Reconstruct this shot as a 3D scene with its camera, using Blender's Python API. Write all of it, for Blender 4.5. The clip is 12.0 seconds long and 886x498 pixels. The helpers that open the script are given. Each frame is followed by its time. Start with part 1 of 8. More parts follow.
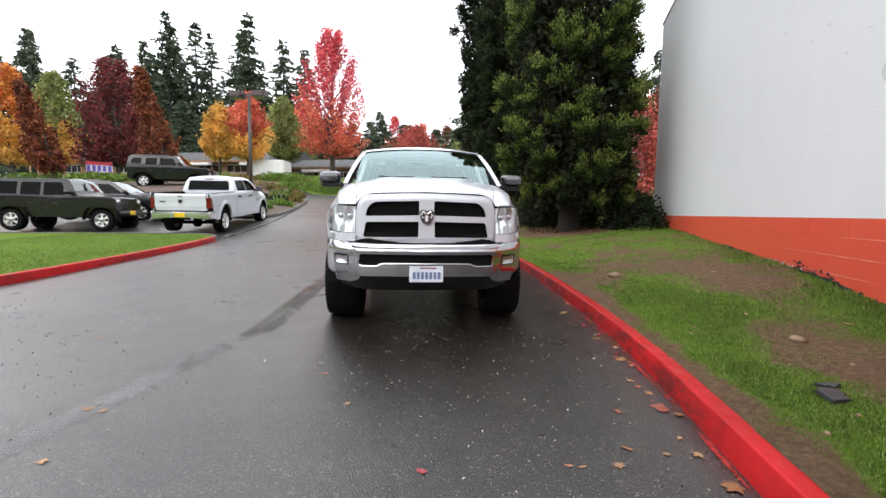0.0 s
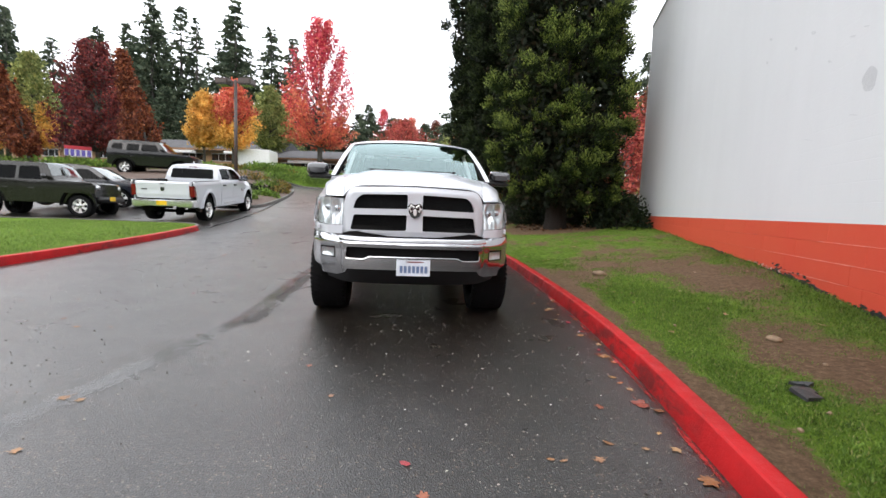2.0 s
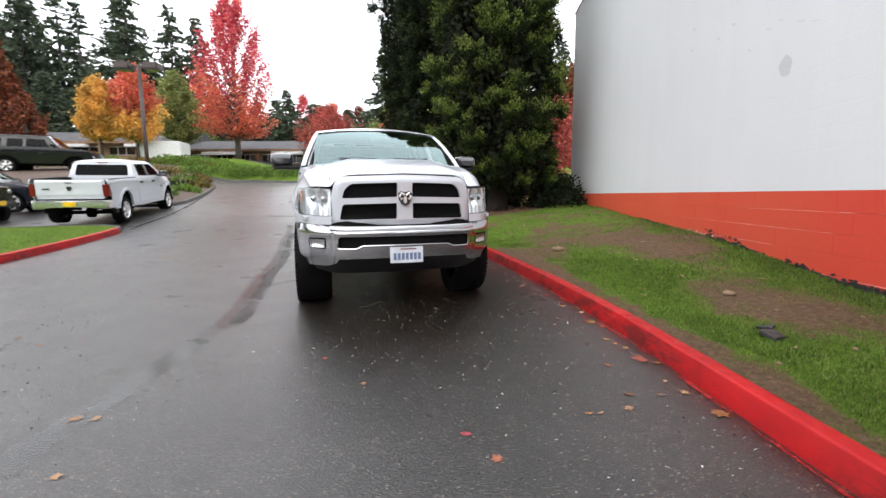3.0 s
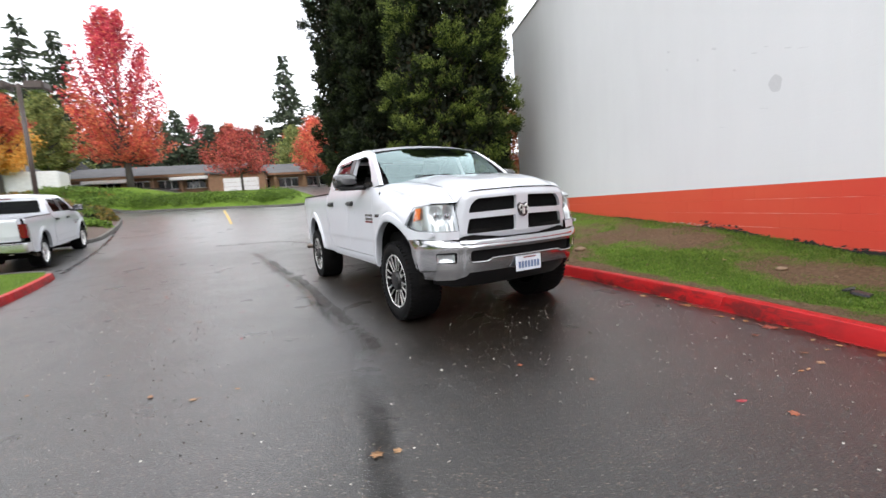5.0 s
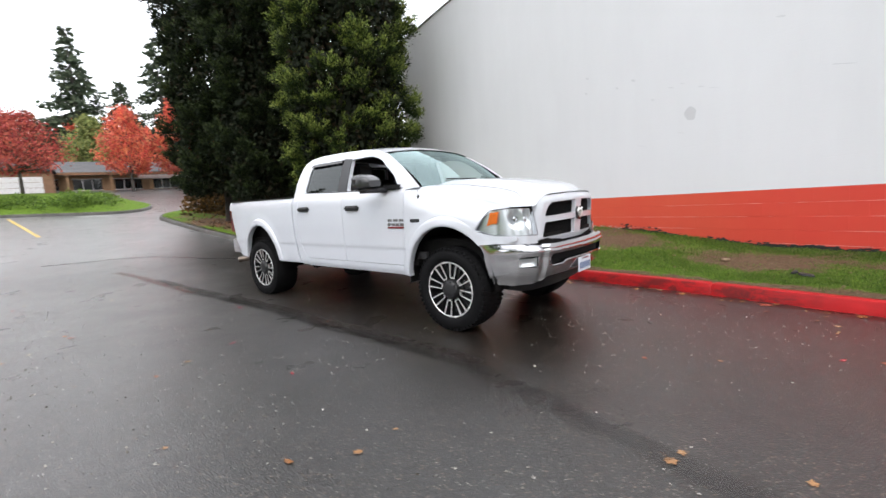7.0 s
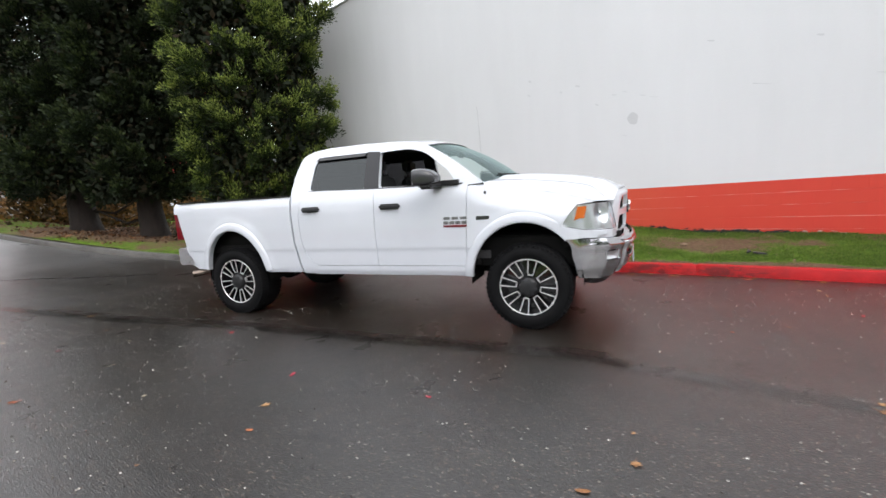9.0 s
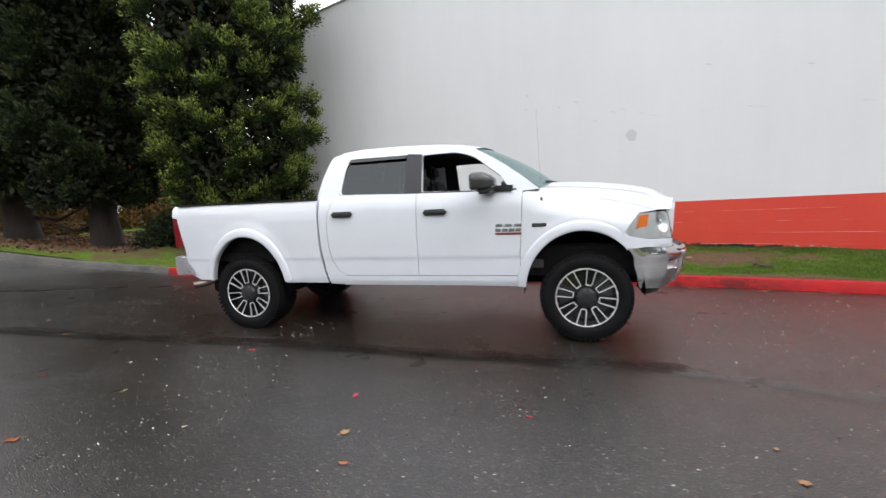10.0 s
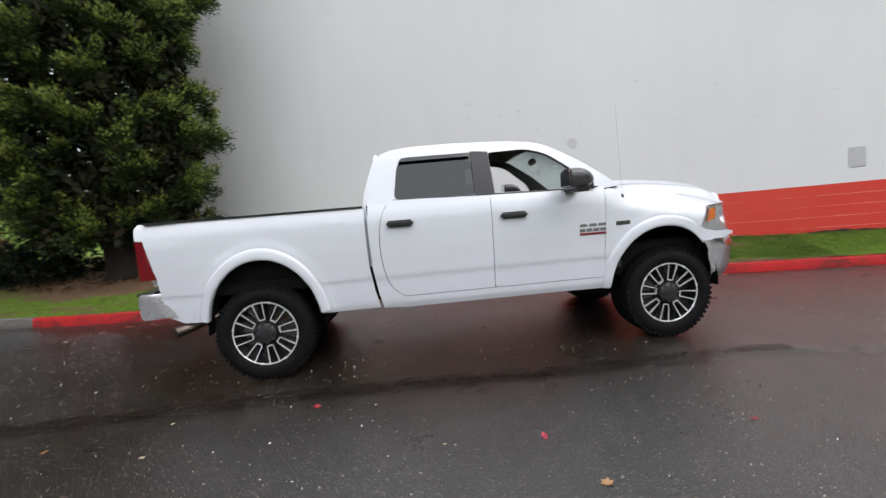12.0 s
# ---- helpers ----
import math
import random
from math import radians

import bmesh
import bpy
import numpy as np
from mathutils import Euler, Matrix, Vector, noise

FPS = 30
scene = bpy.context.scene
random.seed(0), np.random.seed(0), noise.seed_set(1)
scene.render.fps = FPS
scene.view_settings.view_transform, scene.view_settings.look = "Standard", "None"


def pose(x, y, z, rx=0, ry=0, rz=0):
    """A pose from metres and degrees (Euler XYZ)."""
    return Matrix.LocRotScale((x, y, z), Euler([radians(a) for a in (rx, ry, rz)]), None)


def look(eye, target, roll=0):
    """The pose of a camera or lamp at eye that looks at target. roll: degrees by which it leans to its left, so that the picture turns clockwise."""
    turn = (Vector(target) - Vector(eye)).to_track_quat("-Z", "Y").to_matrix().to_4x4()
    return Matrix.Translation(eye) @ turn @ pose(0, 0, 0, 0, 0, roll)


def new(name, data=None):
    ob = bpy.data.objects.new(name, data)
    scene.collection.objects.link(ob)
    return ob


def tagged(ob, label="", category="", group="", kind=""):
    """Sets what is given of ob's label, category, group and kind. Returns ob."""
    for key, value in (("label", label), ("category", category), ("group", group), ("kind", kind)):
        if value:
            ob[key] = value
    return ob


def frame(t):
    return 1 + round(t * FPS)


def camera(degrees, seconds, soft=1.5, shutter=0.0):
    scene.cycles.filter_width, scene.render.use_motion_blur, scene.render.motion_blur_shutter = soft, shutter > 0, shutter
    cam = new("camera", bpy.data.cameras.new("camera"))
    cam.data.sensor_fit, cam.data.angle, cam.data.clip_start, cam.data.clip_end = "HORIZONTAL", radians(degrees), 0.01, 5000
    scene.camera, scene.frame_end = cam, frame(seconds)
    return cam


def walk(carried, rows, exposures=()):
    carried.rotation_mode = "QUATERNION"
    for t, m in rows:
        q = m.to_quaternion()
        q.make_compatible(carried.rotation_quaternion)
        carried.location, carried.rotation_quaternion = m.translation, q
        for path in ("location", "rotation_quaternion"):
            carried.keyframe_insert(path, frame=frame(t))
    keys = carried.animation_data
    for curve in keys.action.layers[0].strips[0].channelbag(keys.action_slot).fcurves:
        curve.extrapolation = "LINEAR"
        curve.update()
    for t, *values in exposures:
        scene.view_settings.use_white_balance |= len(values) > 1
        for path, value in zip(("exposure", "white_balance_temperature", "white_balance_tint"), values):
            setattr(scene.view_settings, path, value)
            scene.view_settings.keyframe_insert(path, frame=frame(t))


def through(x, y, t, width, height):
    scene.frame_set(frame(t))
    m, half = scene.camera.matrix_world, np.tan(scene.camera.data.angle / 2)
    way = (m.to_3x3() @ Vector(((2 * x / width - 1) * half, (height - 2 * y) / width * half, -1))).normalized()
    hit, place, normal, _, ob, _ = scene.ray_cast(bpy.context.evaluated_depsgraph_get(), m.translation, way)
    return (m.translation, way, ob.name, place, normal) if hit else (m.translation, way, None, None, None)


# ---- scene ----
cam = camera(91.1, 12.0, shutter=0.5)
PATH = [
    (0, (0.139, -0.232, 1.184), (-0.095, 1.747, 1.016), 0.8),
    (0.5, (0.149, -0.227, 1.187), (-0.065, 1.756, 1.032), 0.9),
    (1, (0.150, -0.230, 1.198), (-0.056, 1.752, 1.024), 0.8),
    (1.5, (0.150, -0.214, 1.179), (-0.038, 1.769, 1.001), 0.9),
    (2, (0.129, -0.233, 1.177), (-0.042, 1.751, 0.989), 2.3),
    (2.5, (-0.130, -0.330, 1.170), (-0.129, 1.656, 0.932), 1.3),
    (2.7, (-0.244, -0.354, 1.158), (-0.175, 1.630, 0.911), 0.5),
    (4.3, (-1.757, -0.328, 1.241), (-1.342, 1.615, 1.011), -4.4),
    (4.5, (-1.968, -0.280, 1.211), (-1.530, 1.658, 0.982), -5.8),
    (5, (-2.509, -0.142, 1.233), (-1.935, 1.764, 1.034), -4.3),
    (5.5, (-3.060, 0.069, 1.233), (-2.273, 1.893, 0.995), -3.7),
    (6, (-3.525, 0.398, 1.271), (-2.590, 2.150, 1.026), -2.1),
    (6.5, (-4.014, 0.705, 1.311), (-2.862, 2.325, 1.095), -4.1),
    (7, (-4.432, 1.107, 1.356), (-3.191, 2.660, 1.138), -4.1),
    (7.5, (-4.862, 1.505, 1.381), (-3.439, 2.897, 1.187), -4.9),
    (7.7, (-5.015, 1.683, 1.387), (-3.549, 3.024, 1.164), -5.0),
    (9.3, (-5.747, 3.193, 1.495), (-4.047, 4.217, 1.249), -4.2),
    (9.5, (-5.794, 3.386, 1.452), (-4.081, 4.395, 1.237), -3.5),
    (10, (-5.927, 3.915, 1.452), (-4.139, 4.785, 1.236), -3.5),
    (10.5, (-5.961, 4.465, 1.479), (-4.144, 5.276, 1.277), -2.9),
    (11, (-6.025, 5.014, 1.477), (-4.127, 5.591, 1.226), -3.5),
    (11.5, (-5.987, 5.563, 1.486), (-4.054, 6.028, 1.272), -5.2),
    (12, (-5.992, 6.126, 1.498), (-4.015, 6.357, 1.300), -5.7),
]
walk(cam, [(t, look(eye, target, roll)) for t, eye, target, roll in PATH],
     exposures=[(0.0, 0.5), (2.7, 0.5), (5.5, 0.5), (7.5, 0.5), (9.5, 0.42), (11.0, 0.22), (12.0, 0.17)])

# world: an even, overcast sky, with one very soft sun behind it
scene.view_settings.exposure = 0.0
world = bpy.data.worlds.new("overcast")
scene.world = world
world.use_nodes = True
wt = world.node_tree
wt.nodes.clear()
w_out = wt.nodes.new("ShaderNodeOutputWorld")
w_bg = wt.nodes.new("ShaderNodeBackground")
w_sky = wt.nodes.new("ShaderNodeTexSky")
w_sky.sky_type, w_sky.sun_disc = "NISHITA", False
w_sky.sun_elevation, w_sky.sun_rotation = radians(48), radians(200)
w_sky.air_density, w_sky.dust_density, w_sky.ozone_density = 1.0, 6.0, 1.0
w_mul = wt.nodes.new("ShaderNodeMix")
w_mul.data_type, w_mul.blend_type = "RGBA", "MULTIPLY"
w_mul.inputs[0].default_value = 1.0
w_mul.inputs[7].default_value = (0.10, 0.10, 0.10, 1)
w_mix = wt.nodes.new("ShaderNodeMix")
w_mix.data_type = "RGBA"
w_mix.inputs[0].default_value = 0.9
w_mix.inputs[7].default_value = (0.962, 0.985, 1.035, 1)
wt.links.new(w_sky.outputs[0], w_mul.inputs[6])
wt.links.new(w_mul.outputs[2], w_mix.inputs[6])
wt.links.new(w_mix.outputs[2], w_bg.inputs[0])
w_bg.inputs[1].default_value = 1.85
wt.links.new(w_bg.outputs[0], w_out.inputs[0])
sun = new("sun", bpy.data.lights.new("sun", "SUN"))
sun.data.energy, sun.data.angle, sun.data.color = 0.55, radians(40), (1.0, 0.97, 0.93)
sun.matrix_world = look((-20, -25, 40), (0, 5, 0))

# ---- helpers of this scene ----


def smooth_step(a, b, v):
    t = max(0.0, min(1.0, (v - a) / (b - a)))
    return t * t * (3 - 2 * t)


def soft_plus(v, w):
    return w * math.log1p(math.exp(min(v / w, 40)))


def road_z(x, y):
    """Height of the paved ground: nearly level by the truck, climbing to the far plots."""
    yy = max(min(y, 60), -12)
    side = 1 - 0.9 * smooth_step(-1, 4, x) * (1 - smooth_step(26, 40, yy))
    rise = 0.118 * (soft_plus(yy - 14, 1.6) - soft_plus(yy - 58, 4))
    terrace = 0.75 * smooth_step(-12.5, -17, x) * smooth_step(18.5, 22.5, yy)
    return terrace - 0.08 + 0.0213 * min(yy, 14) + side * rise + (1 - side) * 0.0213 * max(min(yy, 40) - 14, 0)


WALL_A, WALL_K, WALL_Y0 = 3.682, 0.1613, 4.39


def wall_x(y):
    return WALL_A + WALL_K * (y - WALL_Y0)


def interp(pts, v):
    """Smooth piecewise value from (key, value) pairs."""
    if v <= pts[0][0]:
        return pts[0][1]
    for (a, p), (b, q) in zip(pts, pts[1:]):
        if v <= b:
            t = (v - a) / (b - a)
            return p + (q - p) * t
    return pts[-1][1]


def spline(pts, n):
    """Catmull-Rom points through pts, n to a span."""
    out = []
    P = [Vector(p) for p in pts]
    P = [2 * P[0] - P[1]] + P + [2 * P[-1] - P[-2]]
    for i in range(1, len(P) - 2):
        a, b, c, d = P[i - 1:i + 3]
        for k in range(n):
            t = k / n
            out.append(0.5 * ((2 * b) + (c - a) * t + (2 * a - 5 * b + 4 * c - d) * t * t + (3 * b - a - 3 * c + d) * t ** 3))
    out.append(P[-2])
    return out


def mesh_of(name, verts, faces, material, smooth=False, mats=None):
    me = bpy.data.meshes.new(name)
    me.from_pydata([tuple(v) for v in verts], [], faces)
    for m in (material if isinstance(material, (list, tuple)) else [material]):
        me.materials.append(m)
    if mats is not None:
        me.polygons.foreach_set("material_index", mats)
    if smooth:
        me.polygons.foreach_set("use_smooth", [True] * len(me.polygons))
    me.update()
    return me


def thing(name, label, category, group="", kind="", at=(0, 0, 0), rz=0.0, material=None):
    """An empty at the thing's base."""
    ob = new(name)
    ob.matrix_world = pose(*at, 0, 0, rz)
    return tagged(ob, label, category, group, kind)


def part(name, data, material, parent, label="", smooth=False, angle=None):
    """Link a bmesh (or a mesh) as one object under a thing or a part, in the thing's own frame."""
    if isinstance(data, bmesh.types.BMesh):
        me = bpy.data.meshes.new(name)
        data.to_mesh(me)
        data.free()
        me.materials.append(material)
        if smooth:
            me.polygons.foreach_set("use_smooth", [True] * len(me.polygons))
            if angle:
                me.set_sharp_from_angle(angle=radians(angle))
    else:
        me = data
    ob = new(name, me)
    if parent is not None:
        ob.parent = parent
    if label:
        ob["label"] = label
    return ob


def add_box(bm, lo, hi, bevel=0.0, seg=1):
    """A box from corner lo to corner hi in bm, its edges rounded."""
    lo, hi = Vector(lo), Vector(hi)
    r = bmesh.ops.create_cube(bm, size=1.0, matrix=Matrix.Translation((lo + hi) / 2) @ Matrix.Diagonal((*(hi - lo), 1)))
    if bevel:
        edges = list({e for v in r["verts"] for e in v.link_edges})
        bmesh.ops.bevel(bm, geom=edges, offset=bevel, segments=seg, affect="EDGES", clamp_overlap=True)
    return bm


def box(lo, hi, bevel=0.0, seg=1):
    return add_box(bmesh.new(), lo, hi, bevel, seg)


def add_tube(bm, pts, radii, sides=8, cap=True):
    """A tapered tube through pts."""
    pts = [Vector(p) for p in pts]
    if not isinstance(radii, (list, tuple)):
        radii = [radii] * len(pts)
    rings = []
    for i, p in enumerate(pts):
        d = (pts[min(i + 1, len(pts) - 1)] - pts[max(i - 1, 0)]).normalized()
        u = d.cross(Vector((0, 0, 1)) if abs(d.z) < 0.9 else Vector((1, 0, 0))).normalized()
        v = d.cross(u)
        rings.append([bm.verts.new(p + radii[i] * (math.cos(a) * u + math.sin(a) * v)) for a in (2 * math.pi * k / sides for k in range(sides))])
    for a, b in zip(rings, rings[1:]):
        for k in range(sides):
            bm.faces.new((a[k], a[(k + 1) % sides], b[(k + 1) % sides], b[k]))
    if cap:
        bm.faces.new(rings[0][::-1])
        bm.faces.new(rings[-1])
    return bm


def add_lathe(bm, profile, axis="x", sides=48, at=(0, 0, 0), close=True):
    """Turn (offset along the axis, radius) pairs round an axis."""
    at = Vector(at)
    rings = []
    for o, r in profile:
        ring = []
        for k in range(sides):
            a = 2 * math.pi * k / sides
            c, s = r * math.cos(a), r * math.sin(a)
            ring.append(bm.verts.new(at + (Vector((o, c, s)) if axis == "x" else Vector((c, s, o)))))
        rings.append(ring)
    for a, b in zip(rings, rings[1:]):
        for k in range(sides):
            bm.faces.new((a[k], a[(k + 1) % sides], b[(k + 1) % sides], b[k]))
    if close:
        bm.faces.new(rings[0][::-1])
        bm.faces.new(rings[-1])
    bmesh.ops.recalc_face_normals(bm, faces=bm.faces)
    return bm


# ---- materials ----


def node_mat(name):
    m = bpy.data.materials.new(name)
    m.use_nodes = True
    nt = m.node_tree
    return m, nt, nt.nodes["Principled BSDF"]


def n_noise(nt, scale, detail=4, rough=0.6, coord=None, dist=0.0):
    n = nt.nodes.new("ShaderNodeTexNoise")
    n.inputs["Scale"].default_value, n.inputs["Detail"].default_value, n.inputs["Roughness"].default_value = scale, detail, rough
    n.inputs["Distortion"].default_value = dist
    if coord is not None:
        nt.links.new(coord, n.inputs["Vector"])
    return n.outputs[0]


def n_ramp(nt, src, stops):
    r = nt.nodes.new("ShaderNodeValToRGB")
    e = r.color_ramp.elements
    while len(e) < len(stops):
        e.new(0.5)
    for k, (p, c) in zip(e, stops):
        k.position = p
        k.color = (*c, 1) if len(c) == 3 else c
    nt.links.new(src, r.inputs[0])
    return r.outputs[0]


def n_mix(nt, fac, a, b, blend="MIX"):
    m = nt.nodes.new("ShaderNodeMix")
    m.data_type, m.blend_type = "RGBA", blend
    for sock, v in ((m.inputs[0], fac), (m.inputs[6], a), (m.inputs[7], b)):
        if hasattr(v, "is_linked"):
            nt.links.new(v, sock)
        elif isinstance(v, (int, float)):
            sock.default_value = v
        else:
            sock.default_value = (*v, 1)
    return m.outputs[2]


def n_math(nt, op, a, b=0.0, clamp=False):
    m = nt.nodes.new("ShaderNodeMath")
    m.operation, m.use_clamp = op, clamp
    for sock, v in zip(m.inputs, (a, b)):
        if hasattr(v, "is_linked"):
            nt.links.new(v, sock)
        else:
            sock.default_value = v
    return m.outputs[0]


def n_pos(nt):
    return nt.nodes.new("ShaderNodeNewGeometry").outputs["Position"]


def n_obj(nt):
    return nt.nodes.new("ShaderNodeTexCoord").outputs["Object"]


def n_bump(nt, p, height, strength, dist):
    b = nt.nodes.new("ShaderNodeBump")
    b.inputs["Strength"].default_value, b.inputs["Distance"].default_value = strength, dist
    nt.links.new(height, b.inputs["Height"])
    nt.links.new(b.outputs[0], p.inputs["Normal"])
    return b


def grey(v):
    return (v, v, v)


def simple(name, col, rough=0.5, metal=0.0, vary=0.12, scale=8.0, bump=0.0, bump_scale=90.0, coat=0.0, spec=0.5, dirt=0.0, rvar=0.08):
    """A painted, moulded or metal surface with slight unevenness at two scales."""
    m, nt, p = node_mat(name)
    co = n_obj(nt)
    big, fine = n_noise(nt, scale, 3, 0.6, co), n_noise(nt, bump_scale, 3, 0.6, co)
    lo = tuple(c * (1 - vary) for c in col)
    hi = tuple(min(1, c * (1 + vary)) for c in col)
    c = n_ramp(nt, big, [(0.3, lo), (0.7, hi)])
    if dirt:
        c = n_mix(nt, n_math(nt, "MULTIPLY", n_ramp(nt, n_noise(nt, scale * 0.6, 6, 0.7, co), [(0.5, grey(0)), (0.8, grey(1))]), dirt), c, (0.09, 0.075, 0.06))
    nt.links.new(c, p.inputs["Base Color"])
    r = n_ramp(nt, fine, [(0.3, grey(max(0.02, rough - rvar))), (0.7, grey(min(1, rough + rvar)))])
    nt.links.new(r, p.inputs["Roughness"])
    p.inputs["Metallic"].default_value = metal
    p.inputs["Coat Weight"].default_value = coat
    p.inputs["Coat Roughness"].default_value = 0.04
    p.inputs["Specular IOR Level"].default_value = spec
    if bump:
        n_bump(nt, p, fine, bump, 0.004)
    return m


def leaf_mat(name, stops, rough=0.6, through=0.25):
    """Foliage: each leaf or spray takes its own shade."""
    m, nt, p = node_mat(name)
    g = nt.nodes.new("ShaderNodeNewGeometry")
    c = n_ramp(nt, g.outputs["Random Per Island"], stops)
    big = n_noise(nt, 0.9, 3, 0.6, g.outputs["Position"])
    c = n_mix(nt, 0.75, c, n_ramp(nt, big, [(0.25, grey(0.45)), (0.75, grey(1.45))]), "MULTIPLY")
    nt.links.new(c, p.inputs["Base Color"])
    p.inputs["Roughness"].default_value = rough
    p.inputs["Specular IOR Level"].default_value = 0.25
    tr = nt.nodes.new("ShaderNodeBsdfTranslucent")
    nt.links.new(c, tr.inputs[0])
    mx = nt.nodes.new("ShaderNodeMixShader")
    mx.inputs[0].default_value = through
    nt.links.new(p.outputs[0], mx.inputs[1])
    nt.links.new(tr.outputs[0], mx.inputs[2])
    nt.links.new(mx.outputs[0], nt.nodes["Material Output"].inputs[0])
    return m


def asphalt_mat():
    """Old, rain-wet asphalt: aggregate, worn paths and films of water."""
    m, nt, p = node_mat("wet_asphalt")
    co = n_pos(nt)
    vor = nt.nodes.new("ShaderNodeTexVoronoi")
    vor.inputs["Scale"].default_value = 120
    nt.links.new(co, vor.inputs["Vector"])
    pick = nt.nodes.new("ShaderNodeSeparateColor")
    nt.links.new(vor.outputs["Color"], pick.inputs[0])
    stones = n_ramp(nt, pick.outputs[0], [(0.0, grey(0.004)), (0.7, grey(0.010)), (0.92, grey(0.024)), (0.965, grey(0.04)), (0.99, grey(0.18))])
    cast = n_ramp(nt, n_noise(nt, 0.35, 4, 0.6, co), [(0.3, (1.05, 0.80, 0.64)), (0.7, (1.5, 1.15, 0.95))])
    sand = n_ramp(nt, n_noise(nt, 230, 3, 0.7, co), [(0.45, grey(0.0)), (0.62, grey(0.006)), (0.76, grey(0.05))])
    c = n_mix(nt, 1.0, n_mix(nt, 1.0, stones, sand, "ADD"), cast, "MULTIPLY")
    blot = n_ramp(nt, n_noise(nt, 2.2, 9, 0.8, co), [(0.35, grey(0.6)), (0.7, grey(1.5))])
    c = n_mix(nt, 1.0, n_mix(nt, 1.0, c, blot, "MULTIPLY"), (0.56, 0.53, 0.47), "MULTIPLY")
    grit = nt.nodes.new("ShaderNodeTexVoronoi")
    grit.inputs["Scale"].default_value = 66
    nt.links.new(co, grit.inputs["Vector"])
    gpick = nt.nodes.new("ShaderNodeSeparateColor")
    nt.links.new(grit.outputs["Color"], gpick.inputs[0])
    chip = n_math(nt, "MULTIPLY", n_ramp(nt, gpick.outputs[1], [(0.83, grey(0)), (0.88, grey(0.5)), (1.0, grey(1))]), n_ramp(nt, grit.outputs["Distance"], [(0.16, grey(1)), (0.36, grey(0))]))
    strewn = n_ramp(nt, n_noise(nt, 0.7, 4, 0.6, co), [(0.36, grey(0.25)), (0.56, grey(1))])
    # the paving grows paler up the slope
    sep = nt.nodes.new("ShaderNodeSeparateXYZ")
    nt.links.new(co, sep.inputs[0])
    upslope = n_math(nt, "ADD", n_math(nt, "MULTIPLY", sep.outputs[1], 0.05), n_math(nt, "MULTIPLY", n_noise(nt, 0.6, 5, 0.6, co), 0.35))
    c = n_mix(nt, n_ramp(nt, upslope, [(0.86, grey(0)), (1.10, grey(0.9))]), c, n_ramp(nt, n_noise(nt, 150, 4, 0.7, co), [(0.3, (0.045, 0.043, 0.042)), (0.7, (0.13, 0.127, 0.125))]))
    c = n_mix(nt, n_math(nt, "MULTIPLY", chip, strewn), c, (0.30, 0.275, 0.235))
    nt.links.new(c, p.inputs["Base Color"])
    film = n_noise(nt, 0.5, 5, 0.6, co)
    r = n_ramp(nt, film, [(0.35, grey(0.28)), (0.62, grey(0.42))])
    grain = n_noise(nt, 140, 2, 0.6, co)
    r2 = n_math(nt, "ADD", r, n_math(nt, "MULTIPLY", n_math(nt, "SUBTRACT", grain, 0.5), 0.3), True)
    nt.links.new(r2, p.inputs["Roughness"])
    h = n_math(nt, "ADD", vor.outputs["Distance"], n_math(nt, "MULTIPLY", n_noise(nt, 3.0, 3, 0.5, co), 3.0))
    n_bump(nt, p, h, 0.42, 0.006)
    p.inputs["Specular IOR Level"].default_value = 0.5
    p.inputs["Coat IOR"].default_value = 1.46
    wet = n_ramp(nt, n_noise(nt, 0.8, 6, 0.65, co), [(0.3, grey(0.78)), (0.66, grey(1.0))])
    pores = n_ramp(nt, n_noise(nt, 75, 4, 0.75, co), [(0.36, grey(0.6)), (0.58, grey(1.0))])
    nt.links.new(n_math(nt, "MULTIPLY", wet, pores), p.inputs["Coat Weight"])
    nt.links.new(n_ramp(nt, n_noise(nt, 1.7, 5, 0.6, co), [(0.3, grey(0.255)), (0.7, grey(0.385))]), p.inputs["Coat Roughness"])
    cb = nt.nodes.new("ShaderNodeBump")
    cb.inputs["Strength"].default_value, cb.inputs["Distance"].default_value = 0.26, 0.006
    nt.links.new(vor.outputs["Distance"], cb.inputs["Height"])
    nt.links.new(cb.outputs[0], p.inputs["Coat Normal"])
    return m


